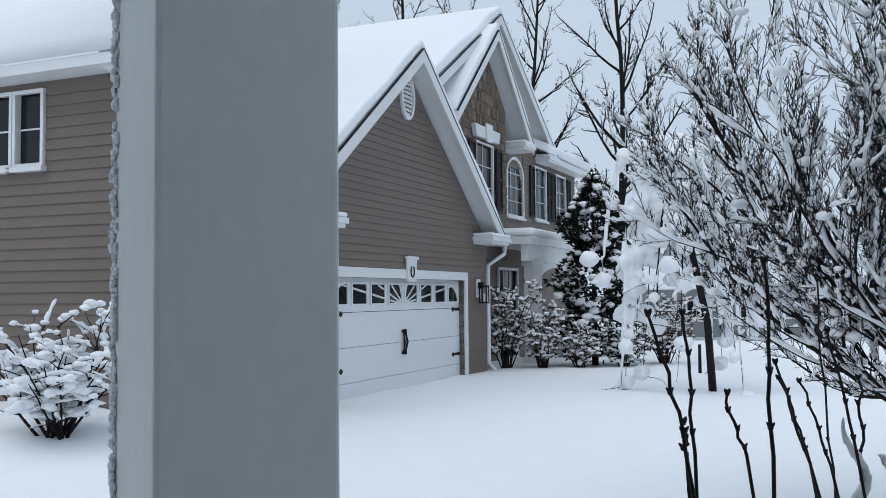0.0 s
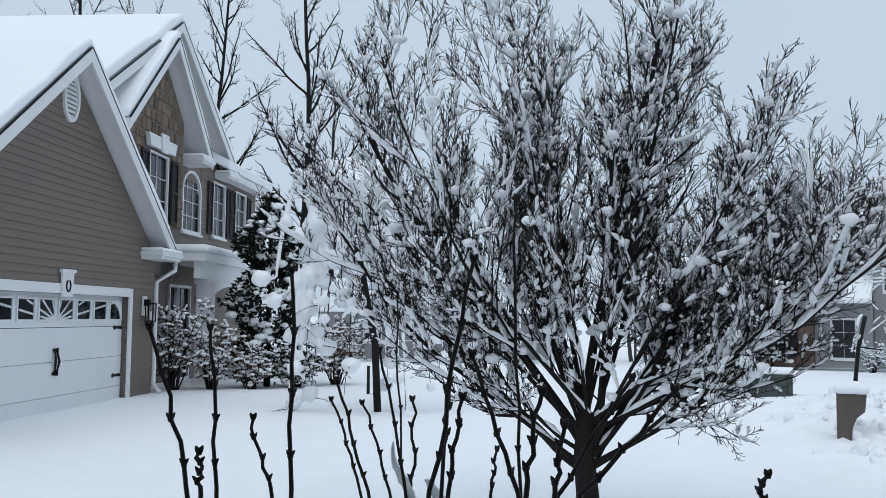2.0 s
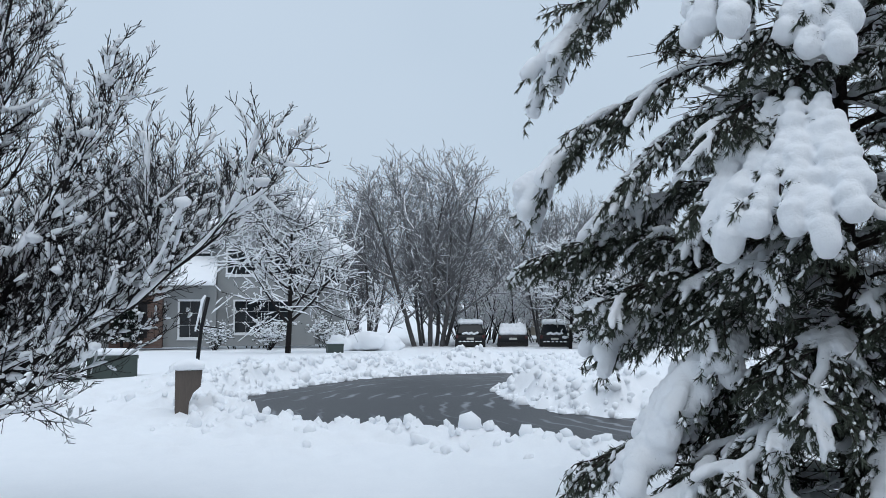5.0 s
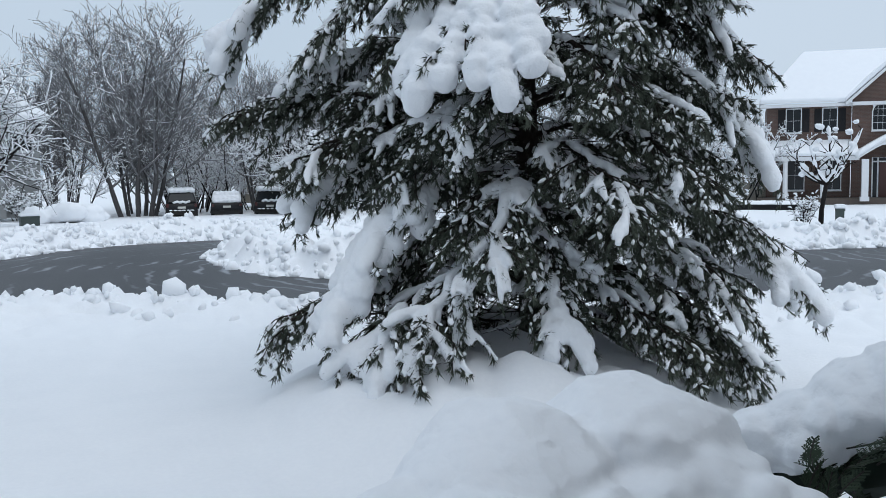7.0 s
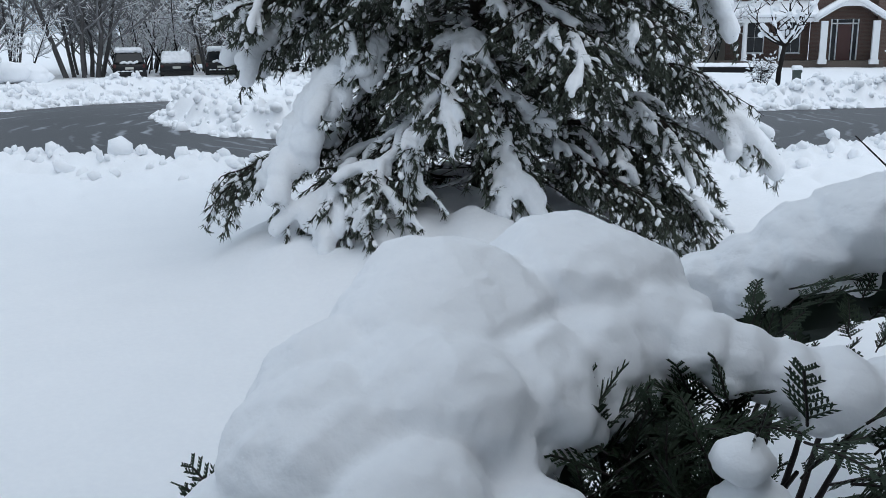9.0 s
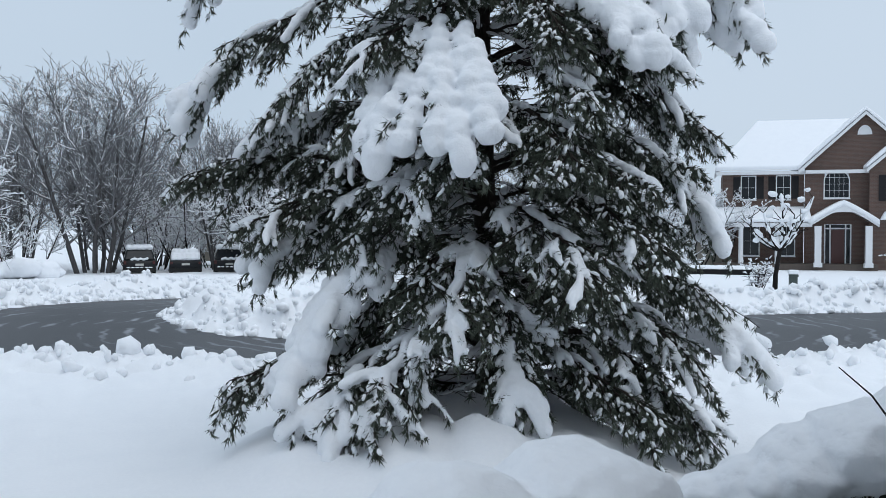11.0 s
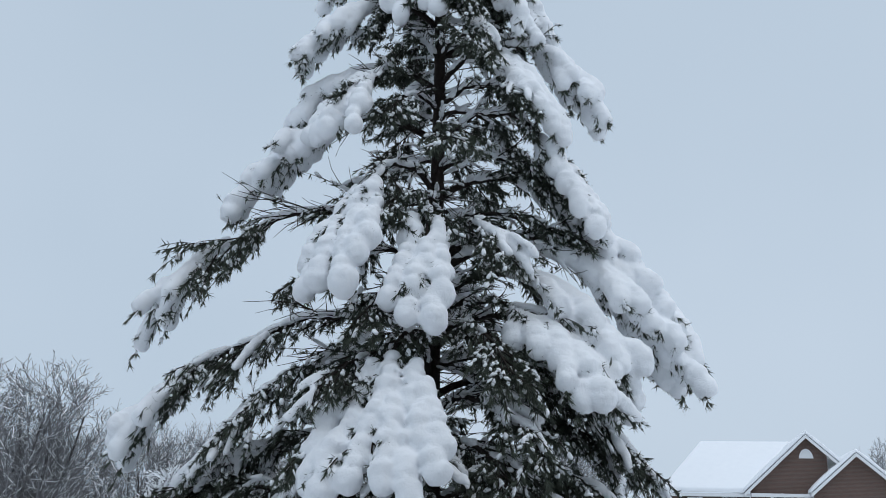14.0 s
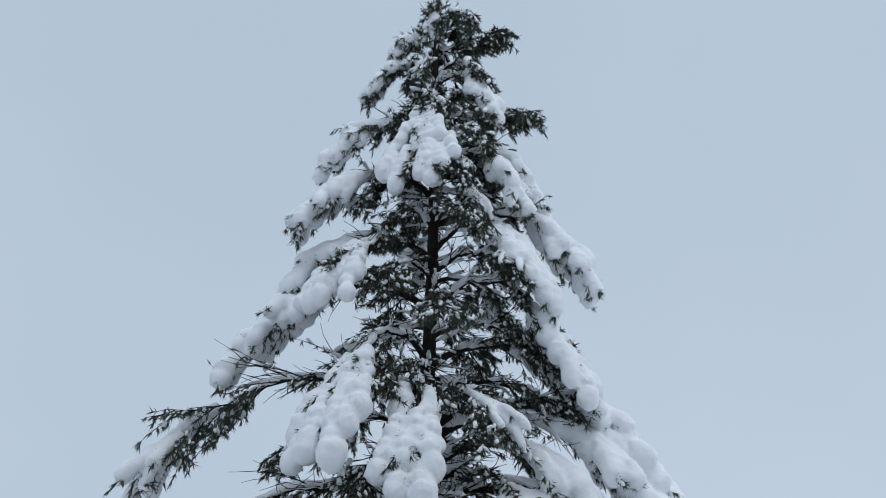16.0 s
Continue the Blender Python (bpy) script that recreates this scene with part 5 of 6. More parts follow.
def pine():
    rng = random.Random(77)
    tree = thing("pine_tree", "tall pine with drooping boughs under heavy clumps of snow", "pine tree", pose(6.20, 1.04, 0.15))
    top = 7.12
    right, front = Vector((0.185, -0.983, 0)), Vector((-0.983, -0.185, 0))

    def axis_at(z):
        return right * (-0.02 - 0.012 * z + 0.012 * math.sin(z * 1.7)) + Vector((0, 0, z))

    trunk_z = np.linspace(0, top, 30)
    t = Acc()
    t.tube([axis_at(z) for z in trunk_z], [0.080 * (1 - z / (top + 0.4)) ** 0.85 + 0.007 for z in trunk_z], 10)
    part("trunk", t, PINE_BARK, tree, "dark furrowed trunk", True)
    snow, dust = Acc(), Acc()
    b = bmesh.new()
    bmesh.ops.create_icosphere(b, subdivisions=1, radius=1)
    dab_v, dab_f = [v.co.copy() for v in b.verts], [tuple(v.index for v in f.verts) for f in b.faces]
    b.free()

    def dab(q, lean, r):
        """A pat of snow draped along a bunch of needles."""
        d = lean.normalized()
        sx = d.cross(Vector((0, 0, 1)))
        sx = sx.normalized() if sx.length > 0.05 else Vector((1, 0, 0))
        up = sx.cross(d)
        k0, k1, k2 = r * rng.uniform(1.3, 2.3), r * rng.uniform(0.7, 1.2), r * rng.uniform(0.5, 0.9)
        vs = []
        for v in dab_v:
            w = rng.uniform(0.72, 1.25)
            vs.append(tuple(q + d * (v.x * k0 * w) + sx * (v.y * k1 * w) + up * (v.z * k2 * w)))
        dust.add(vs, dab_f)

    def tufts(acc, sp, count, per, white):
        """Needles in hanging bunches along a shoot, with pats of snow on some."""
        k2 = len(sp) - 1
        for c in range(count):
            f = (0.15 + 0.85 * (c + rng.random()) / count) * k2
            i = min(int(f), k2 - 1)
            q = sp[i].lerp(sp[i + 1], f - i)
            ax = (sp[i + 1] - sp[i]).normalized()
            lean = ax * rng.uniform(0.3, 0.9) + Vector((rng.uniform(-0.7, 0.7), rng.uniform(-0.7, 0.7), rng.uniform(-1.1, 0.1)))
            for _ in range(per):
                w = lean + Vector((rng.uniform(-1, 1), rng.uniform(-1, 1), rng.uniform(-1, 1))) * 0.72
                w.normalize()
                ln = rng.uniform(0.028, 0.058)
                sw = w.cross(Vector((rng.uniform(-1, 1), rng.uniform(-1, 1), rng.uniform(-1, 1))))
                if sw.length < 0.05:
                    continue
                sw = sw.normalized() * rng.uniform(0.0028, 0.005)
                o = q + lean * rng.uniform(0.0, 0.03)
                acc.add([tuple(o + sw), tuple(o - sw), tuple(o + w * ln)], [(0, 1, 2)])
            if rng.random() < white:
                dab(q + lean * 0.022 + Vector((0, 0, rng.uniform(0.006, 0.016))), lean, rng.uniform(0.007, 0.018))

    def finger(sp, r0, hang=0.0):
        """Snow that lies along a shoot and hangs over its end."""
        path = list(sp)
        if hang:
            e = (sp[-1] - sp[-2]).normalized()
            path += [sp[-1] + e * hang * 0.35 - Vector((0, 0, hang * 0.45)), sp[-1] + e * hang * 0.45 - Vector((0, 0, hang))]
        total = sum((q - p).length for p, q in zip(path, path[1:]))
        n = max(3, int(total / (r0 * 0.55)))
        k2 = len(path) - 1
        for c in range(n):
            u = c / (n - 1)
            f = u * k2
            i = min(int(f), k2 - 1)
            q = path[i].lerp(path[i + 1], f - i)
            fat = r0 * (0.72 + 0.42 * math.sin(math.pi * min(1, u * 0.86))) * rng.uniform(0.92, 1.08)
            snow.lump(q + Vector((0, 0, fat * 0.5)), fat, (1, 1, 0.95), rng.random() * 9, 0.14)

    def bough(zb, r, f, zt, arch, load, spread, sparse=1.0):
        p0 = axis_at(zb)
        tip = right * r * 0.95 + front * f * 0.95 + Vector((0, 0, zt + 0.07))
        flat = tip - p0
        length = flat.length
        c1 = p0 + Vector((flat.x * 0.36, flat.y * 0.36, arch * 1.5 + 0.05 * length))
        c2 = p0 + Vector((flat.x * 0.74, flat.y * 0.74, flat.z * 0.42 + arch))
        pts = []
        for i in range(13):
            u = i / 12
            q = p0 * (1 - u) ** 3 + c1 * 3 * u * (1 - u) ** 2 + c2 * 3 * u * u * (1 - u) + tip * u ** 3
            pts.append(q + Vector((rng.uniform(-1, 1), rng.uniform(-1, 1), rng.uniform(-1, 1))) * 0.018 * length * (0.2 < u < 0.98))
        rad0 = 0.008 + 0.013 * length
        rad = [rad0 * (1 - 0.82 * i / 12) for i in range(13)]
        wood, needles = Acc(), Acc()
        wood.tube(pts, rad, 6)
        heavy = load in (2, 3)
        grow = min(1.0, 0.45 + 0.55 * length / 1.3)
        inner = 0.52 if zb > 3.0 else 0.40 if zb > 2.2 else 0.28
        m = max(8, int((17 + 14 * length) * sparse))
        for s in range(m):
            u = 0.10 + 0.88 * (s + rng.random()) / m
            g = u * 12
            i = min(int(g), 11)
            q = pts[i].lerp(pts[i + 1], g - i)
            ax = (pts[i + 1] - pts[i]).normalized()
            sd = ax.cross(Vector((0, 0, 1)))
            sd = sd.normalized() if sd.length > 0.01 else Vector((1, 0, 0))
            sgn = 1 if s % 2 else -1
            nd = ax * rng.uniform(0.6, 1.1) + sd * sgn * rng.uniform(0.35, 0.95) * spread + Vector((0, 0, rng.uniform(-0.45, 0.15)))
            ln = (0.14 + 0.17 * length) * rng.uniform(0.6, 1.1) * (1.15 - 0.75 * abs(u - 0.60)) * (0.8 if heavy else 1)
            if u < inner and rng.random() < 0.85:
                sp = bend(q, nd + Vector((0, 0, rng.uniform(0, 0.35))), ln, 4, 0.16, 0.0, rng, 0.12)
                wood.tube(sp, [0.0055, 0.0045, 0.004, 0.003, 0.002], 3, cap=False)
                for k in range(3):
                    tw = bend(sp[1 + k], nd + Vector((rng.uniform(-.9, .9), rng.uniform(-.9, .9), rng.uniform(-.5, .7))), ln * rng.uniform(0.4, 0.7), 3, 0.22, 0, rng)
                    wood.tube(tw, [0.0035, 0.003, 0.002, 0.0015], 3, cap=False)
                    if rng.random() < 0.2:
                        tufts(needles, tw, 3, 9, 0.5)
                if rng.random() < 0.45:
                    finger(sp[:4], rng.uniform(0.011, 0.017))
                continue
            sp = bend(q, nd, ln, 4, 0.12, 0.0, rng, 0.42 if heavy else 0.26)
            wood.tube(sp, [0.006, 0.005, 0.0042, 0.0034, 0.0025], 3, cap=False)
            white = 0.42 if load in (1, 4) else 0.34
            tufts(needles, sp, 7, 14, white)
            subs = []
            for k in range(4):
                w = nd.normalized() + sd * rng.uniform(-0.9, 0.9) + Vector((0, 0, rng.uniform(-0.8, 0.05)))
                sb = bend(sp[1 + k % 3], w, ln * rng.uniform(0.35, 0.65), 3, 0.12, 0, rng, 0.25)
                wood.tube(sb, [0.0035, 0.003, 0.0025, 0.002], 3, cap=False)
                tufts(needles, sb, 5, 13, white)
                subs.append(sb)
            if load == 2 and u > 0.46:
                finger(sp, rng.uniform(0.050, 0.074) * grow, rng.uniform(0.0, 0.03) * grow)
                if rng.random() < 0.4:
                    finger(subs[0], rng.uniform(0.022, 0.034))
            elif load == 4 and u > 0.84:
                finger(sp, rng.uniform(0.038, 0.056) * grow, 0.02)
            elif load in (1, 4) and rng.random() < (0.30 if zb < 2.4 else 0.22):
                finger(sp[1:], rng.uniform(0.020, 0.036))
                for sb in subs:
                    if rng.random() < 0.6:
                        finger(sb, rng.uniform(0.015, 0.026))
            elif load == 0 and rng.random() < (0.18 if zb < 2.2 else 0.10):
                for sb in [sp[1:]] + subs[:3]:
                    finger(sb, rng.uniform(0.013, 0.025))
        tufts(needles, pts[8:], 9, 12, 0.4)
        ax = (pts[-1] - pts[-3]).normalized()
        if load == 3:
            # overlapping lobes, row below row, that hide the end of the bough
            sd = ax.cross(Vector((0, 0, 1)))
            sd = sd.normalized() if sd.length > 0.01 else Vector((1, 0, 0))
            for j, wide in enumerate((0.45, 0.75, 1.0, 1.0, 0.7)):
                n = max(2, int(round(5 * wide * spread)))
                for k in range(n):
                    o = (k - (n - 1) / 2) * 0.125 + rng.uniform(-0.03, 0.03)
                    st = pts[8 + j] + sd * o - Vector((0, 0, 0.35 * abs(o) + rng.uniform(-0.02, 0.03)))
                    finger([st, st + ax * 0.05 - Vector((0, 0, 0.02)), st + ax * 0.08 + sd * o * 0.15 - Vector((0, 0, 0.08))], rng.uniform(0.062, 0.080) * grow, rng.uniform(0.0, 0.05) * grow)
        elif load == 2:
            finger(pts[5:], 0.070 * grow)
        elif load == 4:
            finger(pts[9:], 0.066 * grow, 0.03)
        elif load == 1:
            finger(pts[6:], 0.030)
        for i in range(1, 8):
            if rng.random() < 0.72:
                finger(pts[i:i + 2], 0.013 + rad[i] * 0.75)
        limb = part("limb", wood, PINE_BARK, tree, "", True)
        part("needles", needles, NEEDLE, limb, "grey-green needles in hanging bunches")["kind"] = "stuff"

    for row in (PINE_LEFT_HIGH, PINE_LEFT_LOW, PINE_RIGHT_HIGH, PINE_RIGHT_LOW, PINE_FRONT):
        for q in row:
            bough(*q)
    # the boughs between, all round the trunk
    z = 0.50
    while z < top - 0.25:
        reach = float(np.interp(z, [0.4, 1.0, 1.6, 2.2, 2.8, 3.4, 4.2, 5.0, 5.8, 6.5, 7.1], [1.15, 1.25, 1.30, 1.30, 1.25, 1.10, 0.90, 0.70, 0.50, 0.32, 0.10]))
        n = 5 if z < 2.6 else 4
        turn = rng.uniform(0, 6.28)
        for k in range(n):
            a = turn + 2 * math.pi * k / n + rng.uniform(-0.3, 0.3)
            ln = reach * rng.uniform(0.72, 1.0)
            r, f = math.cos(a) * ln, math.sin(a) * ln
            if z < 2.3 and f > 0.3 and abs(r) < 0.55 and rng.random() < 0.75:
                continue
            if z < 1.2 and f > 0.4:
                f *= 0.8
            drop = rng.uniform(0.08, 0.22) + 0.16 * ln
            back = f < -0.3
            load = rng.choice((2, 1, 0)) if back and z > 2.5 else rng.choice((0, 0, 0, 1))
            bough(z + rng.uniform(-0.1, 0.1), r, f, max(z - drop, 0.30), rng.uniform(0.04, 0.14), load, 1.0, 0.82 if z < 2.8 else 0.7)
        z += 0.33 if z < 2.6 else 0.36
    # short bare spurs along the trunk
    spurs = Acc()
    for i in range(330):
        zz = rng.uniform(0.3, 6.4)
        a = rng.uniform(0, 6.283)
        ln = rng.uniform(0.2, 0.75) * (1 - zz / 9)
        sp = bend(axis_at(zz), (math.cos(a), math.sin(a), rng.uniform(-0.3, 0.5)), ln, 5, 0.16, 0, rng, 0.1)
        spurs.tube(sp, [0.006, 0.005, 0.004, 0.003, 0.0025, 0.002], 3, cap=False)
        for k in range(4):
            tw = bend(sp[1 + k], (rng.uniform(-1, 1), rng.uniform(-1, 1), rng.uniform(-0.5, 0.7)), ln * 0.45, 3, 0.2, 0, rng)
            spurs.tube(tw, [0.0035, 0.003, 0.002, 0.0015], 3, cap=False)
        if rng.random() < 0.4:
            finger(sp, rng.uniform(0.010, 0.016))
    part("twig_work", spurs, PINE_BARK, tree, "bare inner twigs", True)["kind"] = "stuff"
    lead = Acc()
    for k in range(7):
        a = k * 2.4
        z0 = top - 0.12 * (k // 2)
        tufts(lead, bend(axis_at(z0 - 0.05), (math.cos(a) * 0.5, math.sin(a) * 0.5, 1), 0.16, 4, 0.05, 0, rng), 8, 14, 0.25)
    part("leader", lead, NEEDLE, tree, "needled leading shoot")
    part("snow_dust", dust, SNOW_SOFT, tree, "small pats of snow held by the needles", True)["kind"] = "stuff"
    load_ob = remesh(part("snow", snow, SNOW_SOFT, tree, "heavy rounded clumps of snow on the boughs", True), 0.013, 1)
    for size, strength in ((0.09, 0.020), (0.03, 0.008)):
        tex = bpy.data.textures.new("clumps", "CLOUDS")
        tex.noise_scale = size
        md = load_ob.modifiers.new("uneven", "DISPLACE")
        md.texture, md.strength, md.mid_level = tex, strength, 0.5
    return tree


pine()


# -- shrubs and small trees --
def snowy_shrub(name, label, x, y, z, wide, high, seed, leafy=None, cover=0.5, stems=16):
    rng = random.Random(seed)
    sh = thing(name, label, "shrub", pose(x, y, z))
    wood, snow = Acc(), Acc()
    tips = []
    for i in range(stems):
        a = rng.uniform(0, 6.28)
        e = Vector((math.cos(a) * wide * rng.uniform(0.3, 1) / 2, math.sin(a) * wide * rng.uniform(0.3, 1) / 2, high * rng.uniform(0.55, 1.0)))
        pts = bend((rng.uniform(-.08, .08), rng.uniform(-.08, .08), -0.1), (e.x, e.y, e.z * 1.2), e.length, 6, 0.12, 0.0, rng, 0.10)
        wood.tube(pts, [0.018, 0.015, 0.012, 0.010, 0.008, 0.006, 0.004], 4, cap=False)
        for k in range(8):
            f = rng.uniform(0.3, 1) * 6
            i2 = min(int(f), 5)
            q = pts[i2].lerp(pts[i2 + 1], f - i2)
            tp = bend(q, (rng.uniform(-1, 1), rng.uniform(-1, 1), rng.uniform(-0.1, 0.9)), wide * rng.uniform(0.12, 0.28), 4, 0.18, 0, rng, 0.15)
            wood.tube(tp, [0.007, 0.006, 0.005, 0.004, 0.003], 3, cap=False)
            tips += tp[1:]
            snow_on(snow, tp, [0.006] * 5, rng, 0.5, 0.022)
    for q in tips:
        if rng.random() < cover * 0.62:
            snow.lump(q + Vector((0, 0, 0.02)), rng.uniform(0.018, 0.052) * (wide / 1.3) ** 0.5, (1.25, 1.25, 0.75), rng.random() * 9, 0.35)
    part("branch_work", wood, TWIG, sh, "thin bare branches", True)["kind"] = "stuff"
    part("snow", snow, SNOW_SOFT, sh, "clumps of snow", True)["kind"] = "stuff"
    if leafy:
        lf = Acc()
        for q in tips:
            for b in range(4):
                w = Vector((rng.uniform(-1, 1), rng.uniform(-1, 1), rng.uniform(-1, 0.4))).normalized()
                s = w.cross(Vector((rng.uniform(-1, 1), rng.uniform(-1, 1), 1))).normalized() * 0.016
                e = q + w * rng.uniform(0.05, 0.09)
                lf.add([tuple(q), tuple(q.lerp(e, .5) + s), tuple(e), tuple(q.lerp(e, .5) - s)], [(0, 1, 2, 3)])
        ob = part("leaves", lf, leafy, sh, "small leaves")
        ob["kind"] = "stuff"
    return sh


snowy_shrub("shrub", "wide bare shrub bent by clumps of snow beside the wing", -3.35, 8.25, 0.62, 1.5, 1.05, 1, None, 0.7, 26)
snowy_shrub("small_tree", "small leafless tree hung with snow by the garage corner", 1.30, 19.5, 0.25, 1.0, 2.1, 2, LEAF, 0.8, 18)
snowy_shrub("shrub", "rounded snow-covered shrub by the porch", 2.05, 19.7, 0.25, 1.2, 1.5, 3, LEAF, 0.9, 22)
snowy_shrub("shrub", "low rounded snow-covered shrub by the porch", 2.9, 20.1, 0.25, 1.1, 0.95, 4, LEAF, 0.9, 18)
snowy_shrub("shrub", "low leafy shrub under snow beside the evergreen", 3.9, 20.4, 0.25, 1.4, 1.0, 5, CEDAR, 0.8, 20)
snowy_shrub("shrub", "reddish bare shrub behind the weeping tree", 4.9, 21.0, 0.25, 1.6, 1.6, 6, LEAF, 0.4, 22)


def evergreen(name, label, x, y, z, wide, high, seed, snowiness=0.5, mat=None):
    """A columnar evergreen: a trunk, many small sprays, clumps of snow in between."""
    rng = random.Random(seed)
    tr = thing(name, label, "evergreen", pose(x, y, z))
    t = Acc()
    t.tube([(0, 0, -0.1), (0, 0, high * 0.9)], [0.08, 0.02], 7)
    part("trunk", t, BARK, tr, "", True)
    g, snow = Acc(), Acc()
    for i in range(int(2600 * wide * high / 6)):
        h = rng.random() ** 0.8
        r = wide / 2 * (1 - h ** 3.5) ** 0.7 * rng.uniform(0.35, 1.05) * (0.75 + 0.25 * math.sin(h * 19))
        a = rng.uniform(0, 6.283)
        q = Vector((math.cos(a) * r, math.sin(a) * r, high * (0.03 + 0.97 * h)))
        out = Vector((math.cos(a), math.sin(a), rng.uniform(-0.3, 0.8)))
        for b in range(4):
            w = (out + Vector((rng.uniform(-1, 1), rng.uniform(-1, 1), rng.uniform(-1, 1))) * 0.6).normalized()
            s = w.cross(Vector((rng.uniform(-1, 1), rng.uniform(-1, 1), rng.uniform(-1, 1)))).normalized() * 0.024
            e = q + w * rng.uniform(0.08, 0.16)
            g.add([tuple(q), tuple(q.lerp(e, .5) + s), tuple(e), tuple(q.lerp(e, .5) - s)], [(0, 1, 2, 3)])
        if rng.random() < snowiness * 0.13:
            snow.lump(q + out * 0.05, rng.uniform(0.04, 0.12), (1.2, 1.2, 0.75), rng.random() * 9, 0.35)
    ob = part("foliage", g, mat or JUNIPER, tr, "dense dark foliage")
    ob["kind"] = "stuff"
    part("snow", snow, SNOW_SOFT, tr, "clumps of snow", True)["kind"] = "stuff"
    return tr


evergreen("columnar_evergreen", "tall dark columnar evergreen speckled with snow", 3.35, 20.9, 0.25, 2.05, 4.2, 9, 0.55)
evergreen("columnar_evergreen", "dark evergreen by the brick bay of the grey house", 30.3, 38.2, -0.3, 2.0, 3.6, 10, 0.4)
evergreen("columnar_evergreen", "broad snowy evergreen behind the parked cars", 46.0, 20.0, -0.5, 3.6, 4.2, 12, 0.9)
evergreen("columnar_evergreen", "broad snowy evergreen behind the street", 44.0, 15.5, -0.5, 3.4, 4.0, 14, 0.9)


def weeping_tree():
    rng = random.Random(31)
    tr = thing("weeping_tree", "small weeping tree bowed under thick white snow", "tree", pose(3.70, 14.6, 0.2) @ Matrix.Scale(1.28, 4))
    right, away = Vector((0.97, -0.24, 0)), Vector((0.24, 0.97, 0))
    wood, snow = Acc(), Acc()
    trunk = [Vector((0.35, 0, 0)), Vector((0.3, 0, 0.9)), Vector((0.1, 0, 1.9)), Vector((-0.15, 0, 2.8))]
    wood.tube(trunk, [0.05, 0.045, 0.04, 0.03], 7)
    for i in range(40):
        a = rng.uniform(0, 6.28)
        s = trunk[2].lerp(trunk[3], rng.random())
        out = right * math.cos(a) * rng.uniform(0.3, 1.05) + away * math.sin(a) * rng.uniform(0.2, 0.6)
        if out.dot(right) < 0:
            out = out * 0.75
        pts = [s + out * u + Vector((0, 0, 0.75 * math.sin(u * 2.2) * rng.uniform(0.5, 1.1) - 1.25 * u * u * rng.uniform(0.5, 1.25))) for u in np.linspace(0, 1.25, 9)]
        wood.tube(pts, [0.014, 0.013, 0.012, 0.011, 0.010, 0.008, 0.007, 0.005, 0.004], 4, cap=False)
        for k, q in enumerate(pts[1:]):
            if rng.random() < 0.72:
                snow.lump(q + Vector((rng.uniform(-.04, .04), rng.uniform(-.04, .04), 0.04)), rng.uniform(0.055, 0.125), (1.1, 1.1, 1.0), rng.random() * 9, 0.4)
        snow_on(snow, pts, [0.01] * 9, rng, 0.9, 0.04)
        for k in range(6):
            q = pts[rng.randint(2, 8)]
            tp = bend(q, (rng.uniform(-1, 1), rng.uniform(-1, 1), rng.uniform(-1, 0.2)), rng.uniform(0.2, 0.45), 4, 0.2, 0, rng, 0.2)
            wood.tube(tp, [0.006, 0.005, 0.004, 0.003, 0.002], 3, cap=False)
            snow_on(snow, tp, [0.005] * 5, rng, 0.7, 0.028)
    part("branch_work", wood, TWIG, tr, "thin weeping branches", True)["kind"] = "stuff"
    remesh(part("snow", snow, SNOW_SOFT, tr, "thick white snow along the boughs", True), 0.03, 1)


weeping_tree()
snowy_shrub("shrub", "withered bush under snow before the brick house", 53.3, -11.8, -0.5, 2.4, 1.1, 41, LEAF, 0.6, 16)
snowy_shrub("shrub", "snowy bush beside the porch of the brick house", 53.6, -0.6, -0.5, 2.6, 1.0, 42, None, 0.9, 16)
for i, (x, y) in enumerate(((33.5, 31.5), (35.5, 33.2), (37.2, 31.0), (38.6, 33.4), (32.0, 33.6))):
    snowy_shrub("shrub", "dark rounded shrub capped with snow before the grey house", x, y, -0.4, 2.2, 1.3, 50 + i, JUNIPER, 0.9, 16)
snowy_shrub("grass_clump", "dry upright grasses beside the sapling", 26.4, -2.3, 0.05, 1.0, 1.0, 61, None, 0.0, 20)


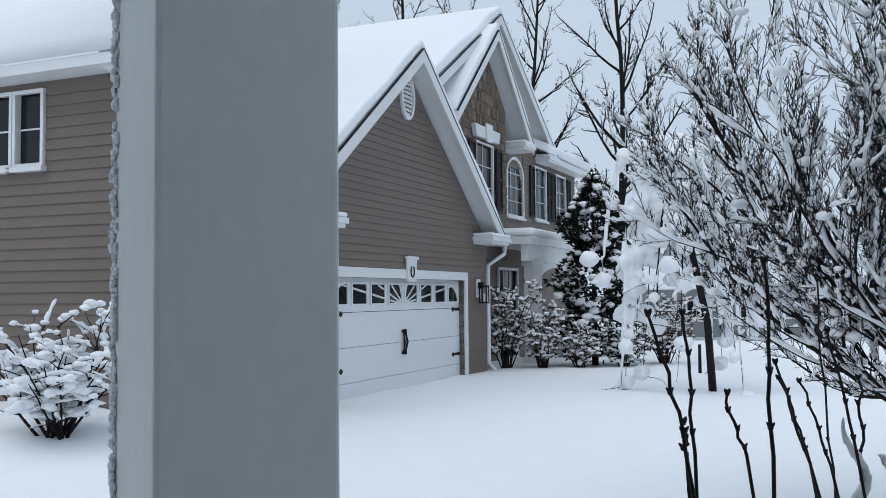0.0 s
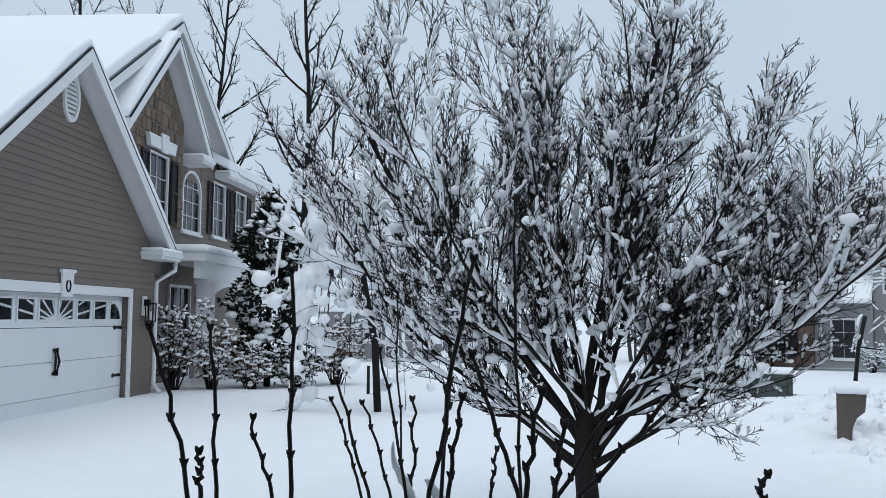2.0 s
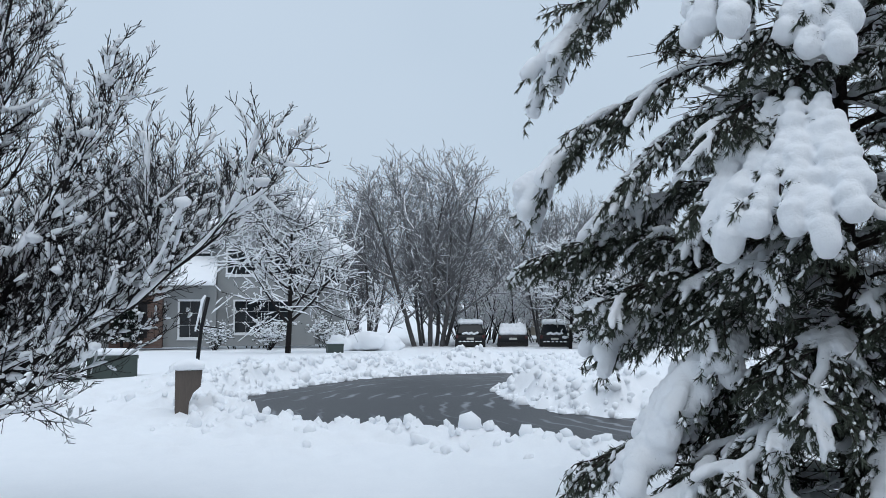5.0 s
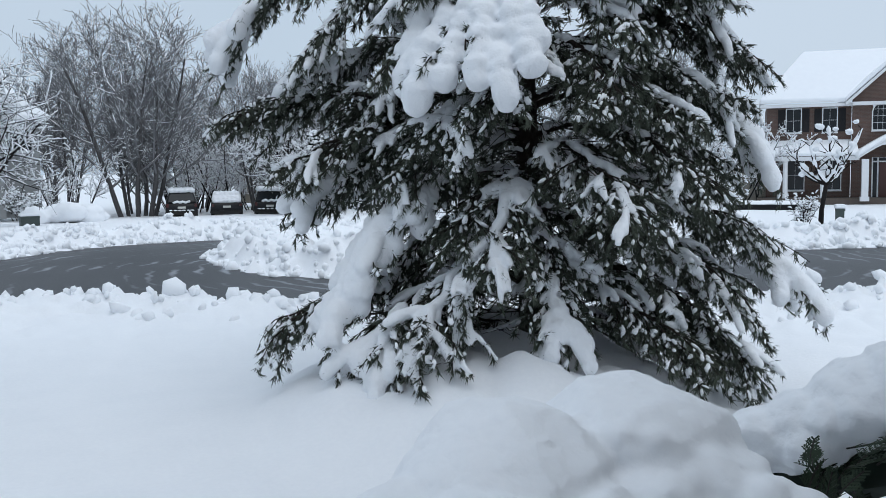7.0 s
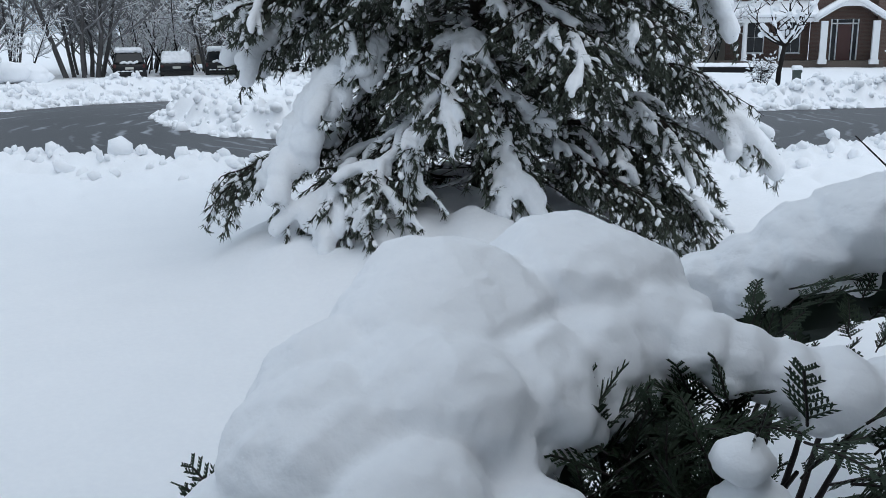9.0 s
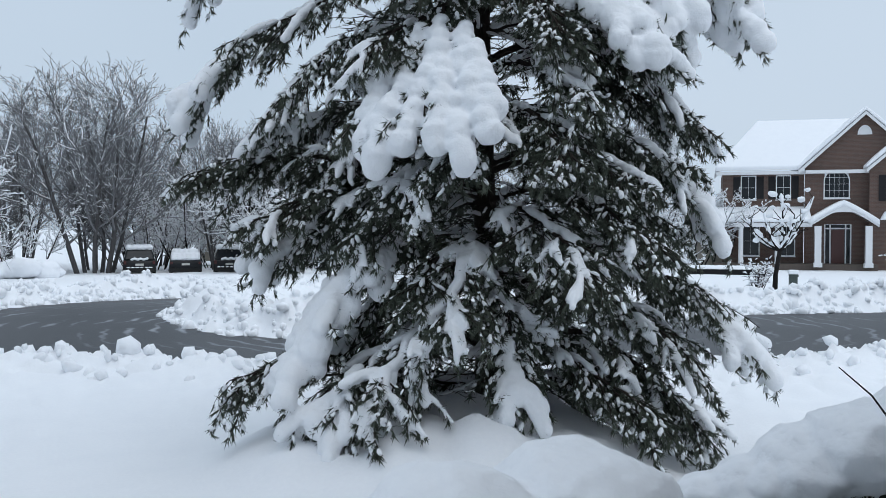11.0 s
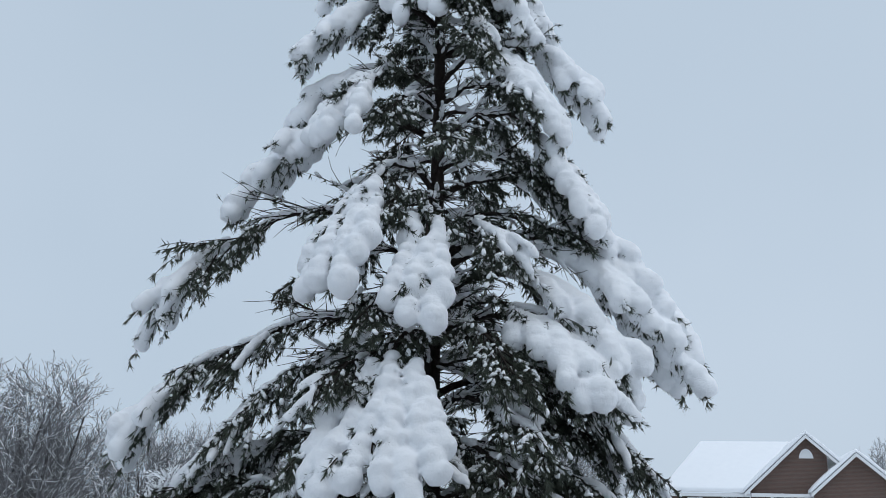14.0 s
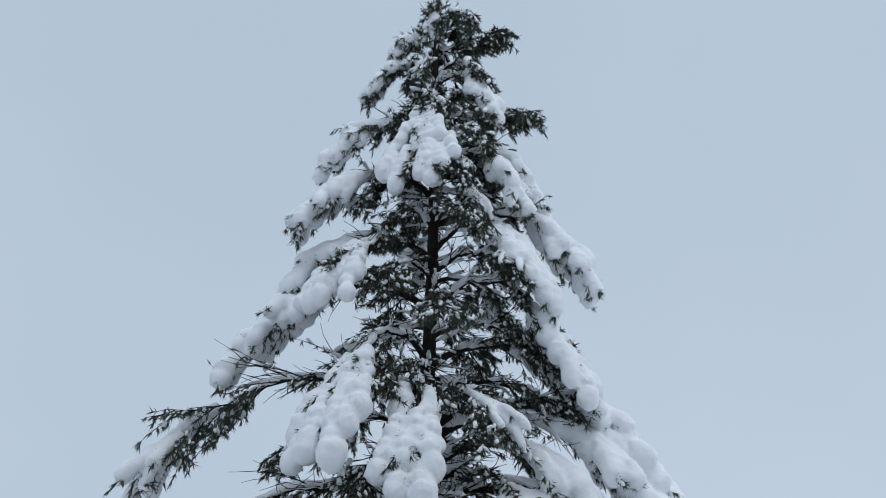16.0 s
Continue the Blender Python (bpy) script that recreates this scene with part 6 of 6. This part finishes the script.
# -- the sapling across the street --
def sapling():
    rng = random.Random(15)
    tr = thing("sapling", "young bare sapling forked low, snow thick along its limbs", "tree", pose(26.7, -2.75, 0.0))
    right = Vector((-0.1, -0.99, 0))
    wood, snow = [Acc(), Acc()], Acc()
    fork = right * 0.12 + Vector((0, 0, 1.15))
    trunk = [Vector((0, 0, -0.1)), right * 0.02 + Vector((0, 0, 0.5)), fork]
    wood[0].tube(trunk, [0.075, 0.062, 0.055], 8)
    for r, back, z in ((-0.72, 0.1, 1.95), (-0.32, -0.3, 2.15), (0.16, 0.2, 2.65), (0.46, -0.2, 2.1), (0.95, 0.0, 2.55), (0.6, 0.3, 1.7), (-0.55, 0.3, 1.6)):
        e = right * r + Vector((back, 0, z))
        c = fork.lerp(e, 0.5) + right * (0.12 * (1 if r > 0.1 else -1)) - Vector((0, 0, 0.12))
        pts = [fork * (1 - u) ** 2 + c * 2 * u * (1 - u) + e * u * u for u in np.linspace(0, 1, 8)]
        wood[1].tube(pts, [0.040 - 0.004 * i for i in range(8)], 6)
        snow_on(snow, pts, [0.035] * 8, rng, 1.6, 0.058)
        for k in range(7):
            q = pts[rng.randint(3, 7)]
            tw = bend(q, right * rng.uniform(-1, 1) + Vector((rng.uniform(-0.6, 0.6), 0, rng.uniform(0.1, 1.0))), rng.uniform(0.2, 0.5), 4, 0.2, 0, rng)
            wood[1].tube(tw, [0.014, 0.012, 0.010, 0.008, 0.006], 4, cap=False)
            if rng.random() < 0.45:
                snow.lump(tw[-1] + Vector((0, 0, 0.03)), rng.uniform(0.05, 0.10), (1.1, 1.1, 0.8), rng.random() * 9, 0.35)
    finish_tree(tr, wood, snow, BARK, BARK)


sapling()


# ---- the porch in front of which it all lies ----
def porch_post():
    post = thing("porch_post", "square white porch post with a snow-dusted edge", "post", pose(-0.326, 1.400, 0.30, 0, 0, 30) @ Matrix.Diagonal((1.6, 1.6, 1.0, 1)))
    a = Acc()
    a.box(-0.082, 0.082, -0.082, 0.082, 0, 2.4)
    ob = part("shaft", a, POST_PAINT, post, "plain white boxed shaft")
    md = ob.modifiers.new("edge", "BEVEL")
    md.width, md.segments = 0.005, 3
    b = Acc()
    b.box(-0.10, 0.10, -0.10, 0.10, 0.0, 0.14)
    part("base", b, POST_PAINT, post)
    rng = random.Random(2)
    s = Acc()
    for i in range(520):
        s.lump((-0.083 + rng.uniform(-0.002, 0.001), 0.078 + rng.uniform(-0.012, 0.006), rng.uniform(0.5, 2.35)), rng.uniform(0.0015, 0.0045), (0.8, 1.2, 2.2), rng.random() * 9, 0.4)
    part("snow", s, SNOW_SOFT, post, "wind-blown snow crust", True)


porch_post()
pf = Acc()
pf.box(-4.0, -0.05, -1.6, 1.65, 0.1, 0.30)
pf.box(-0.05, 0.62, -1.6, 0.70, 0.1, 0.30)
solid("porch_floor", pf, PORCH_GREY, "grey boarded porch floor", "porch floor", "structure")
# Ceiling out of view, added so that the post stands in shade.
pc = Acc()
pc.box(-4.0, 0.62, -1.6, 1.68, 2.7, 2.9)
solid("porch_ceiling_shade", pc, TRIM, "unseen white porch ceiling, added to shade the post", "ceiling", "structure")
# Unseen wall, added and kept tall to shade the post and cedar snow.
pw = Acc()
pw.box(-4.0, 4.0, -1.75, -1.605, 0.0, 5.8)
solid("wall_porch_shade", pw, PORCH_WALL, "plain unseen house wall behind the porch, added for its shade", "wall", "structure")


# -- budded stems beside the porch --
def bud_stem(shrub, base, tip, thick, rng):
    base, tip = Vector(base), Vector(tip)
    d = tip - base
    root = base - d.normalized() * ((base.z - 0.35) / max(d.normalized().z, 0.3))
    root = Vector((base.x + (root.x - base.x) * 0.6, base.y + (root.y - base.y) * 0.6, 0.35))
    n = 14
    pts, rad = [], []
    for i in range(n + 1):
        u = i / n
        q = root.lerp(base, u * 2) if u < 0.5 else base.lerp(tip, u * 2 - 1)
        pts.append(q + Vector((rng.uniform(-1, 1), rng.uniform(-1, 1), 0)) * 0.0035)
        rad.append(thick * (1.25 - 0.45 * u))
    a = Acc()
    a.tube(pts, rad, 7)
    for i in (8, 10, 12):
        q = pts[i]
        a.tube([q - Vector((0, 0, thick * 1.2)), q, q + Vector((0, 0, thick * 1.6))], [thick, thick * 1.45, thick], 6)
        for s in (-1, 1):
            w = Vector((s * rng.uniform(0.5, 0.8), rng.uniform(-0.4, 0.4), 1.0)).normalized()
            a.tube([q, q + w * thick * 1.8, q + w * thick * 3.2], [thick * 0.9, thick * 0.9, thick * 0.25], 5)
    e = pts[-1]
    for s in (-1, 1):
        w = Vector((s * 0.55, rng.uniform(-0.3, 0.3), 1)).normalized()
        a.tube([e - Vector((0, 0, thick)), e + w * thick * 1.6, e + w * thick * 3.2], [thick * 1.0, thick * 1.2, thick * 0.4], 6)
    part("stem", a, STEM, shrub, "", True)


# each stem: its foot in view, its tip
FRONT_STEMS = [(0.384, 1.115, 1.609, 0.383, 1.115, 1.838), (0.372, 1.177, 1.599, 0.351, 1.18, 1.676), (0.555, 1.446, 1.54, 0.512, 1.457, 1.693), (0.67, 1.643, 1.499, 0.652, 1.648, 1.822), (0.525, 1.06, 1.609, 0.562, 1.047, 1.851), (0.712, 1.256, 1.563, 0.703, 1.26, 1.95), (0.598, 0.868, 1.637, 0.67, 0.827, 1.729), (0.315, 1.204, 1.598, 0.307, 1.205, 1.775), (0.594, 1.352, 1.554, 0.594, 1.352, 1.677), (0.297, 1.166, 1.606, 0.293, 1.166, 1.642), (0.278, 1.087, 1.62, 0.239, 1.089, 1.777)]
BACK_STEMS = [(0.592, 1.457, 1.536, 0.553, 1.468, 1.663), (0.571, 1.307, 1.575, 0.534, 1.318, 1.746), (0.523, 1.008, 1.618, 0.535, 1.003, 1.71), (0.6, 1.01, 1.612, 0.553, 1.029, 1.751), (0.747, 1.447, 1.528, 0.755, 1.444, 1.592), (0.578, 0.878, 1.637, 0.586, 0.874, 1.695), (0.519, 1.352, 1.575, 0.483, 1.361, 1.678), (0.584, 1.198, 1.636, 0.59, 1.196, 1.743), (0.583, 0.952, 1.635, 0.594, 0.947, 1.719), (0.64, 1.0, 1.61, 0.705, 0.96, 1.73), (0.737, 0.802, 1.632, 0.739, 0.8, 1.657)]
rb = random.Random(6)
stems = thing("budded_shrub", "bare brown shrub stems with paired buds and a dab of snow", "shrub", pose(0, 0, 0))
for q in FRONT_STEMS + BACK_STEMS:
    bud_stem(stems, q[:3], q[3:], rb.uniform(0.0019, 0.0027), rb)
sd = Acc()
for i in range(16):
    u = i / 15
    sd.lump((0.570 + 0.012 * math.sin(u * 5), 1.32 + 0.01 * math.cos(u * 7), 1.50 + 0.12 * u), 0.0095 - 0.004 * u, (1, 1, 1.4), i, 0.4)
    sd.lump((0.610 + 0.015 * math.sin(u * 4), 1.30, 1.50 + 0.075 * u), 0.0095 - 0.003 * u, (1, 1, 1.3), i + 20, 0.4)
remesh(part("snow", sd, SNOW_SOFT, stems, "snow caught between the stems", True), 0.006, 2)


# -- the cedar hedge under its pillow of snow --
def cedar():
    rng = random.Random(12)
    ce = thing("cedar_bush", "green cedar bush buried under a smooth pillow of snow", "bush", pose(0, 0, 0))
    snow = Acc()
    pillows = [(2.25, 0.12, 1.13, 0.20), (2.18, 0.00, 1.08, 0.15), (2.02, 0.32, 1.10, 0.20), (1.90, 0.46, 1.02, 0.17), (1.72, 0.42, 1.00, 0.17), (1.66, 0.53, 0.88, 0.13), (1.62, 0.28, 0.97, 0.13), (1.66, 0.10, 0.92, 0.10),
               (1.94, 0.20, 1.03, 0.17), (2.05, 0.07, 1.06, 0.12), (1.80, 0.28, 1.05, 0.16), (2.14, -0.05, 1.08, 0.08), (2.12, -0.13, 1.085, 0.075), (2.12, -0.20, 1.06, 0.07), (2.14, -0.28, 1.03, 0.07), (2.16, -0.38, 1.00, 0.09), (2.18, -0.50, 0.98, 0.10)]
    ledges = [(1.77, -0.19, 1.03, 0.045), (1.77, -0.21, 0.94, 0.065), (2.25, -0.05, 0.88, 0.07), (2.95, -0.18, 0.98, 0.10), (2.94, -0.30, 1.02, 0.13), (2.92, -0.43, 1.10, 0.15), (2.90, -0.56, 1.18, 0.15), (2.88, -0.72, 1.24, 0.16), (2.86, -0.9, 1.28, 0.18)]
    for x, y, z, r in pillows + ledges:
        snow.lump((x, y, z), r, (1.08, 1.08, 0.85), x * 7, 0.22)
        for k in range(5):
            a = rng.uniform(0, 6.28)
            snow.lump((x + math.cos(a) * r * 0.75, y + math.sin(a) * r * 0.75, z - r * rng.uniform(0.1, 0.5)), r * rng.uniform(0.3, 0.5), (1, 1, 0.9), k + x, 0.3)
    pillow = remesh(part("snow", snow, SNOW, ce, "smooth pillow of snow", True), 0.009, 3)
    for size, strength in ((0.16, 0.030), (0.05, 0.009), (0.014, 0.004)):
        tex = bpy.data.textures.new("unevenness", "CLOUDS")
        tex.noise_scale = size
        md = pillow.modifiers.new("uneven", "DISPLACE")
        md.texture, md.strength, md.mid_level = tex, strength, 0.5
    wood, leaf = Acc(), Acc()

    def spray(p, d, size):
        """A flat fan of scale leaves on a stalk."""
        d = Vector(d).normalized()
        side = d.cross(Vector((rng.uniform(-.4, .4), rng.uniform(-.4, .4), 1))).normalized()
        nrm = side.cross(d)
        pts = bend(p, d, size, 7, 0.06, 0, rng, 0.06)
        wood.tube(pts, [0.0022] * 8, 4, cap=False)
        for i in range(1, 8):
            for s in (-1, 1):
                ln = size * (0.42 - 0.035 * i) * rng.uniform(0.7, 1.1)
                w = (d * 0.75 + side * s * 0.7 + nrm * rng.uniform(-.12, .12)).normalized()
                q = pts[i]
                n = 4
                for k in range(n):
                    c = q + w * ln * (k + 0.5) / n
                    for s2 in (-1, 1):
                        v = (w * 0.9 + side * s2 * s * 0.55).normalized()
                        e = c + v * ln * 0.38
                        o = v.cross(nrm).normalized() * 0.0022
                        leaf.add([tuple(c), tuple(c.lerp(e, .5) + o), tuple(e), tuple(c.lerp(e, .5) - o)], [(0, 1, 2, 3)])
                leaf.tube([q, q + w * ln], [0.002, 0.001], 3, cap=False)

    for i in range(520):
        # the open flank of the bush, below and between the pillows
        zone = rng.random()
        if zone < 0.40:
            p = (rng.uniform(1.80, 2.15), rng.uniform(-0.20, 0.05), rng.uniform(0.72, 1.02))
        elif zone < 0.60:
            p = (rng.uniform(2.55, 2.85), rng.uniform(-0.85, -0.26), rng.uniform(0.70, 1.08))
        elif zone < 0.78:
            p = (rng.uniform(1.45, 1.70), rng.uniform(-0.40, -0.24), rng.uniform(0.85, 1.14))
        else:
            a = rng.uniform(1.2, 3.6)
            p = (1.68 + math.cos(a) * 0.30, 0.40 + math.sin(a) * 0.24, rng.uniform(0.66, 0.90))
        out = Vector((p[0] - 1.95, p[1] - 0.05, 0.35)) * 0.9 + Vector((rng.uniform(-.6, .3), rng.uniform(-.6, .6), rng.uniform(-.3, .5)))
        spray(p, out, rng.uniform(0.07, 0.13))
    for i in range(30):
        p = (2.05 + rng.uniform(-.1, .2), -0.05 + rng.uniform(-.2, .2), 0.35)
        e = Vector((rng.uniform(-0.25, 0.3), rng.uniform(-0.35, 0.3), 0.62))
        wood.tube(bend(p, e, 0.62, 6, 0.1, 0, rng), [0.012, 0.011, 0.010, 0.009, 0.007, 0.006, 0.004], 5, cap=False)
    wood.tube([(2.30, -0.03, 1.0), (2.29, -0.025, 1.12), (2.28, -0.02, 1.20)], [0.002, 0.0016, 0.001], 5)
    wood.tube([(2.6, -0.62, 1.2), (2.52, -0.50, 1.36), (2.44, -0.42, 1.43)], [0.003, 0.0022, 0.0014], 5)
    part("branch_work", wood, STEM, ce, "brown branches", True)["kind"] = "stuff"
    ob = part("foliage", leaf, CEDAR, ce, "flat sprays of scale leaves")
    ob["kind"] = "stuff"
    # Dark-coloured lumps stand in for the shade deep inside the bush.
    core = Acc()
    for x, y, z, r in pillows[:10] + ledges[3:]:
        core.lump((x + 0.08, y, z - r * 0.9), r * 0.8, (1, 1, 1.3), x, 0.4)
    part("inner_foliage", core, JUNIPER, ce, "dark lumps standing in for the shade inside the bush", True)


cedar()


# ---- street furniture and cars ----
def mailbox():
    mb = thing("mailbox_post", "broad wooden mailbox post with a cap of snow", "mailbox", pose(8.55, 9.36, 0.22, 0, 0, -40))
    a = Acc()
    a.prism([(-0.09, 0.0), (0.06, 0.0), (0.08, 0.30), (0.13, 0.42), (0.22, 0.50), (0.24, 0.70), (-0.09, 0.70)], -0.1, 0.1)
    part("panel", a, WOOD_POST, mb, "weathered brown panel")
    s = Acc()
    s.box(-0.12, 0.27, -0.15, 0.15, 0.702, 0.80)
    s.lump((0.075, 0, 0.78), 0.2, (0.9, 0.75, 0.4), 1, 0.2)
    remesh(part("snow", s, SNOW_SOFT, mb, "cap of snow", True), 0.03, 3)


mailbox()


def street_post():
    sp = thing("leaning_post", "dark leaning post with a strip of snow", "post", pose(20.5, 22.2, 0.0, 0, 0, -43))
    a = Acc()
    a.tube([(0, 0, -0.2), (0.12, 0, 1.0), (0.32, 0, 1.95)], [0.06, 0.06, 0.06], 8)
    part("pole", a, IRON, sp, "", True)
    b = Acc()
    b.tube([(-0.06, 0, 0.9), (0.16, 0, 1.9), (0.24, 0, 2.0)], [0.03, 0.05, 0.04], 6)
    part("snow", b, SNOW_SOFT, sp, "strip of snow", True)
    c = Acc()
    c.tube([(0.2, 0, 1.05), (0.75, 0, 0.98)], [0.025, 0.02], 6)
    part("arm", c, IRON, sp, "", True)


street_post()


def steel_box(name, label, x, y, wide, deep, high, turn):
    bx = thing(name, label, "utility box", pose(x, y, float(lie(x, y)) - 0.05, 0, 0, turn), "utility boxes")
    a = Acc()
    a.box(-wide / 2, wide / 2, -deep / 2, deep / 2, 0, high)
    a.box(-wide / 2 - 0.02, wide / 2 + 0.02, -deep / 2 - 0.02, deep / 2, high - 0.06, high)
    ob = part("body", a, UTILITY, bx, "painted steel body")
    s = Acc()
    s.box(-wide / 2 - 0.03, wide / 2 + 0.03, -deep / 2 - 0.03, deep / 2 + 0.03, high + 0.004, high + 0.12)
    soft_snow("snow_cap", s, bx, "cap of snow", 0.04)
    return bx


steel_box("utility_box", "low wide green-grey utility cabinet in the snow", 12.7, 16.1, 0.95, 0.7, 0.52, -38)
steel_box("utility_box", "narrow green-grey utility pedestal in the snow", 11.75, 16.05, 0.26, 0.3, 0.52, -38)
steel_box("utility_box", "small dark box in the snow across the street", 26.6, -3.2, 0.2, 0.2, 0.45, 0)
steel_box("utility_box", "small black box half sunk in snow", 30.0, 24.6, 0.65, 0.4, 0.40, -40)
dp2 = Acc()
dp2.tube([(0, 0, -0.3), (0.0, 0, 0.55)], [0.035, 0.03], 8)
bed = thing("raised_bed", "low dark raised bed with snow heaped on it", "garden bed", pose(50.2, -0.9, -0.75, 0, 0, -92))
be = Acc()
be.box(0, 4.0, 0, 1.4, 0, 0.42)
part("edging", be, IRON, bed, "dark timber edging")
be = Acc()
for i in range(14):
    be.lump((0.2 + 0.28 * i, 0.7, 0.42), 0.5, (0.9, 1.3, 0.4), i, 0.2)
remesh(part("snow", be, SNOW_SOFT, bed, "heaped snow", True), 0.06, 3)
solid("short_post", dp2, IRON, "short dark post stuck in the snow", "post", smooth=True).matrix_basis = pose(4.85, 17.9, 0.28)


def parked_car(x, y, turn, suv, seed):
    rng = random.Random(seed)
    car = thing("parked_car", "dark parked %s car with thick snow on its roof" % ("tall" if suv else "low"), "car", pose(x, y, float(lie(x, y)) - 0.22, 0, 0, turn) @ Matrix.Scale(0.93, 4), "parked cars")
    h = 1.68 if suv else 1.42
    # seen from behind: the tail faces local -y
    a = Acc()
    prof = [(-2.2, 0.35), (-2.25, 0.75), (-2.15, 1.0), (-1.9 if suv else -1.5, 1.05), (1.0, 1.0), (2.1, 0.85), (2.2, 0.4)]
    cab = [(-2.05, 1.02), (-1.75, h), (0.3, h), (1.0, 1.0)] if suv else [(-1.5, 1.0), (-0.9, h), (0.4, h), (1.2, 1.0)]

    def loft(profile, w0, w1):
        n = len(profile)
        lo, hi = min(p[1] for p in profile), max(p[1] for p in profile)
        wd = [w0 + (w1 - w0) * (p[1] - lo) / (hi - lo) for p in profile]
        a.add([(-w, p[0], p[1]) for p, w in zip(profile, wd)] + [(w, p[0], p[1]) for p, w in zip(profile, wd)],
              [tuple(range(n)), tuple(range(2 * n - 1, n - 1, -1))] + [(i + n, (i + 1) % n + n, (i + 1) % n, i) for i in range(n)])

    loft(prof, 0.90, 0.88)
    loft(cab, 0.86, 0.66)
    body = part("body", a, CAR_PAINT, car, "black glossy bodywork", True)
    md = body.modifiers.new("round", "BEVEL")
    md.width, md.segments, md.limit_method = 0.07, 3, "ANGLE"
    g = Acc()
    y0, z0, y1, z1 = (-2.02, 1.10, -1.80, h - 0.10) if suv else (-1.42, 1.06, -0.98, h - 0.08)
    g.slab([(-0.72, y0 - 0.03, z0), (0.72, y0 - 0.03, z0), (0.60, y1 - 0.03, z1), (-0.60, y1 - 0.03, z1)], 0.02)
    part("rear_window", g, GLASS, car, "dark rear glass")
    for s in (-1, 1):
        l = Acc()
        l.box(s * 0.78 - 0.07, s * 0.78 + 0.07, -2.27, -2.16, 0.80, 0.92 if not suv else 1.0)
        part("tail_lamp", l, RED_LAMP, car, "red tail lamp")
        for yy in (-1.4, 1.4):
            w = Acc()
            w.tube([(s * 0.70, yy, 0.33), (s * 0.90, yy, 0.33)], [0.33, 0.33], 16)
            wh = part("wheel", w, TYRE, car, "black tyre", True)
            hb = Acc()
            hb.tube([(s * 0.88, yy, 0.33), (s * 0.915, yy, 0.33)], [0.2, 0.18], 12)
            part("rim", hb, UTILITY, wh, "", True)
    p = Acc()
    p.box(-0.22, 0.22, -2.285, -2.262, 0.72, 0.84)
    part("number_plate", p, PLATE, car, "pale blank plate")
    b = Acc()
    b.box(-0.86, 0.86, -2.32, -2.1, 0.36, 0.56)
    part("bumper", b, TYRE, car, "dark bumper")
    s = Acc()
    yb, yf = (-1.8, 0.35) if suv else (-1.1, 0.5)
    for i in range(9):
        for k in range(5):
            s.lump((-0.56 + 0.28 * k, yb + (yf - yb) * i / 8, h + 0.07), 0.22, (1, 1, 0.72), i * 5 + k + seed, 0.25)
    if suv:
        # snow caught on the sill of the rear window and on the bumper
        for k in range(6):
            s.lump((-0.40 + 0.16 * k, -2.10, 1.06 + 0.05 * (k % 2)), 0.12, (1, 0.6, 0.8), k + seed, 0.3)
            s.lump((-0.6 + 0.24 * k, -2.28, 0.62), 0.09, (1.6, 0.6, 0.6), k + seed + 9, 0.3)
    if not suv:
        for i in range(4):
            for k in range(6):
                s.lump((-0.65 + 0.26 * k, -1.15 - 0.28 * i, h - 0.06 - 0.09 * i), 0.2, (1, 1, 0.62), i * 7 + k, 0.25)
    remesh(part("snow", s, SNOW_SOFT, car, "thick snow on the roof", True), 0.05, 3)


parked_car(46.4, 28.2, -58, True, 1)
parked_car(47.6, 26.1, -60, False, 2)
parked_car(48.6, 23.9, -64, True, 3)
# a snowed-in car and a mound by the grey house
mound = Acc()
rm = random.Random(3)
for i in range(24):
    mound.lump((34.0 + rm.uniform(-1.6, 1.6), 25.9 + rm.uniform(-0.7, 0.7), -0.1 + rm.uniform(-0.1, 0.25)), rm.uniform(0.3, 0.55), (1.2, 1.2, 0.8), i, 0.3)
remesh(solid("snow_mound", mound, SNOW, "heaped mound of ploughed snow", "snow mound", smooth=True), 0.08, 3)

# a small far shed behind the cars
sh = thing("garden_shed", "small pale shed with a snowy roof behind the cars", "shed", pose(58.5, 31.0, -0.5, 0, 0, -60))
a = Acc()
a.prism([(0, 0), (3.4, 0), (3.4, 1.9), (1.7, 2.8), (0, 1.9)], 0, 3)
part("wall", a, BEIGE, sh)
a = Acc()
a.prism([(-0.3, 1.8), (1.7, 2.86), (3.7, 1.8), (3.7, 2.1), (1.7, 3.2), (-0.3, 2.1)], -0.3, 3.3)
soft_snow("roof_snow", a, sh, bev=0.06)

# ---- the boards of the taupe house, course by course ----
siding(w1, g_out, -1.22, 6.12, 0.3, 5.65, 0, [(0.0, 5.1, 0, 2.23)], SIDING)
siding(w2, l_out, -4.20, -1.23, 0.4, 4.2, 0, [(-4.07, -1.56, 0, 2.2)], SIDING)
siding(w3, s_out, 4.0, 9.0, 0.5, SIDE_TOP, 0, [(9.0 - 1.85, 9.0 - SW1 + 0.05, SW_Z0 - 0.05, SW_Z1 + 0.05)], SIDING)
siding(w4, lambda x: m_out(x) if x < 13.2 else 5.5, 9.55, 16.5, 0.4, 8.0, 1.0, [(q[0] - 0.09, q[1] + 0.09, q[2] - 0.09, q[3] + (0.35 if i == 0 else 0.09)) for i, q in enumerate(m_hole)], SIDING, steps=120)
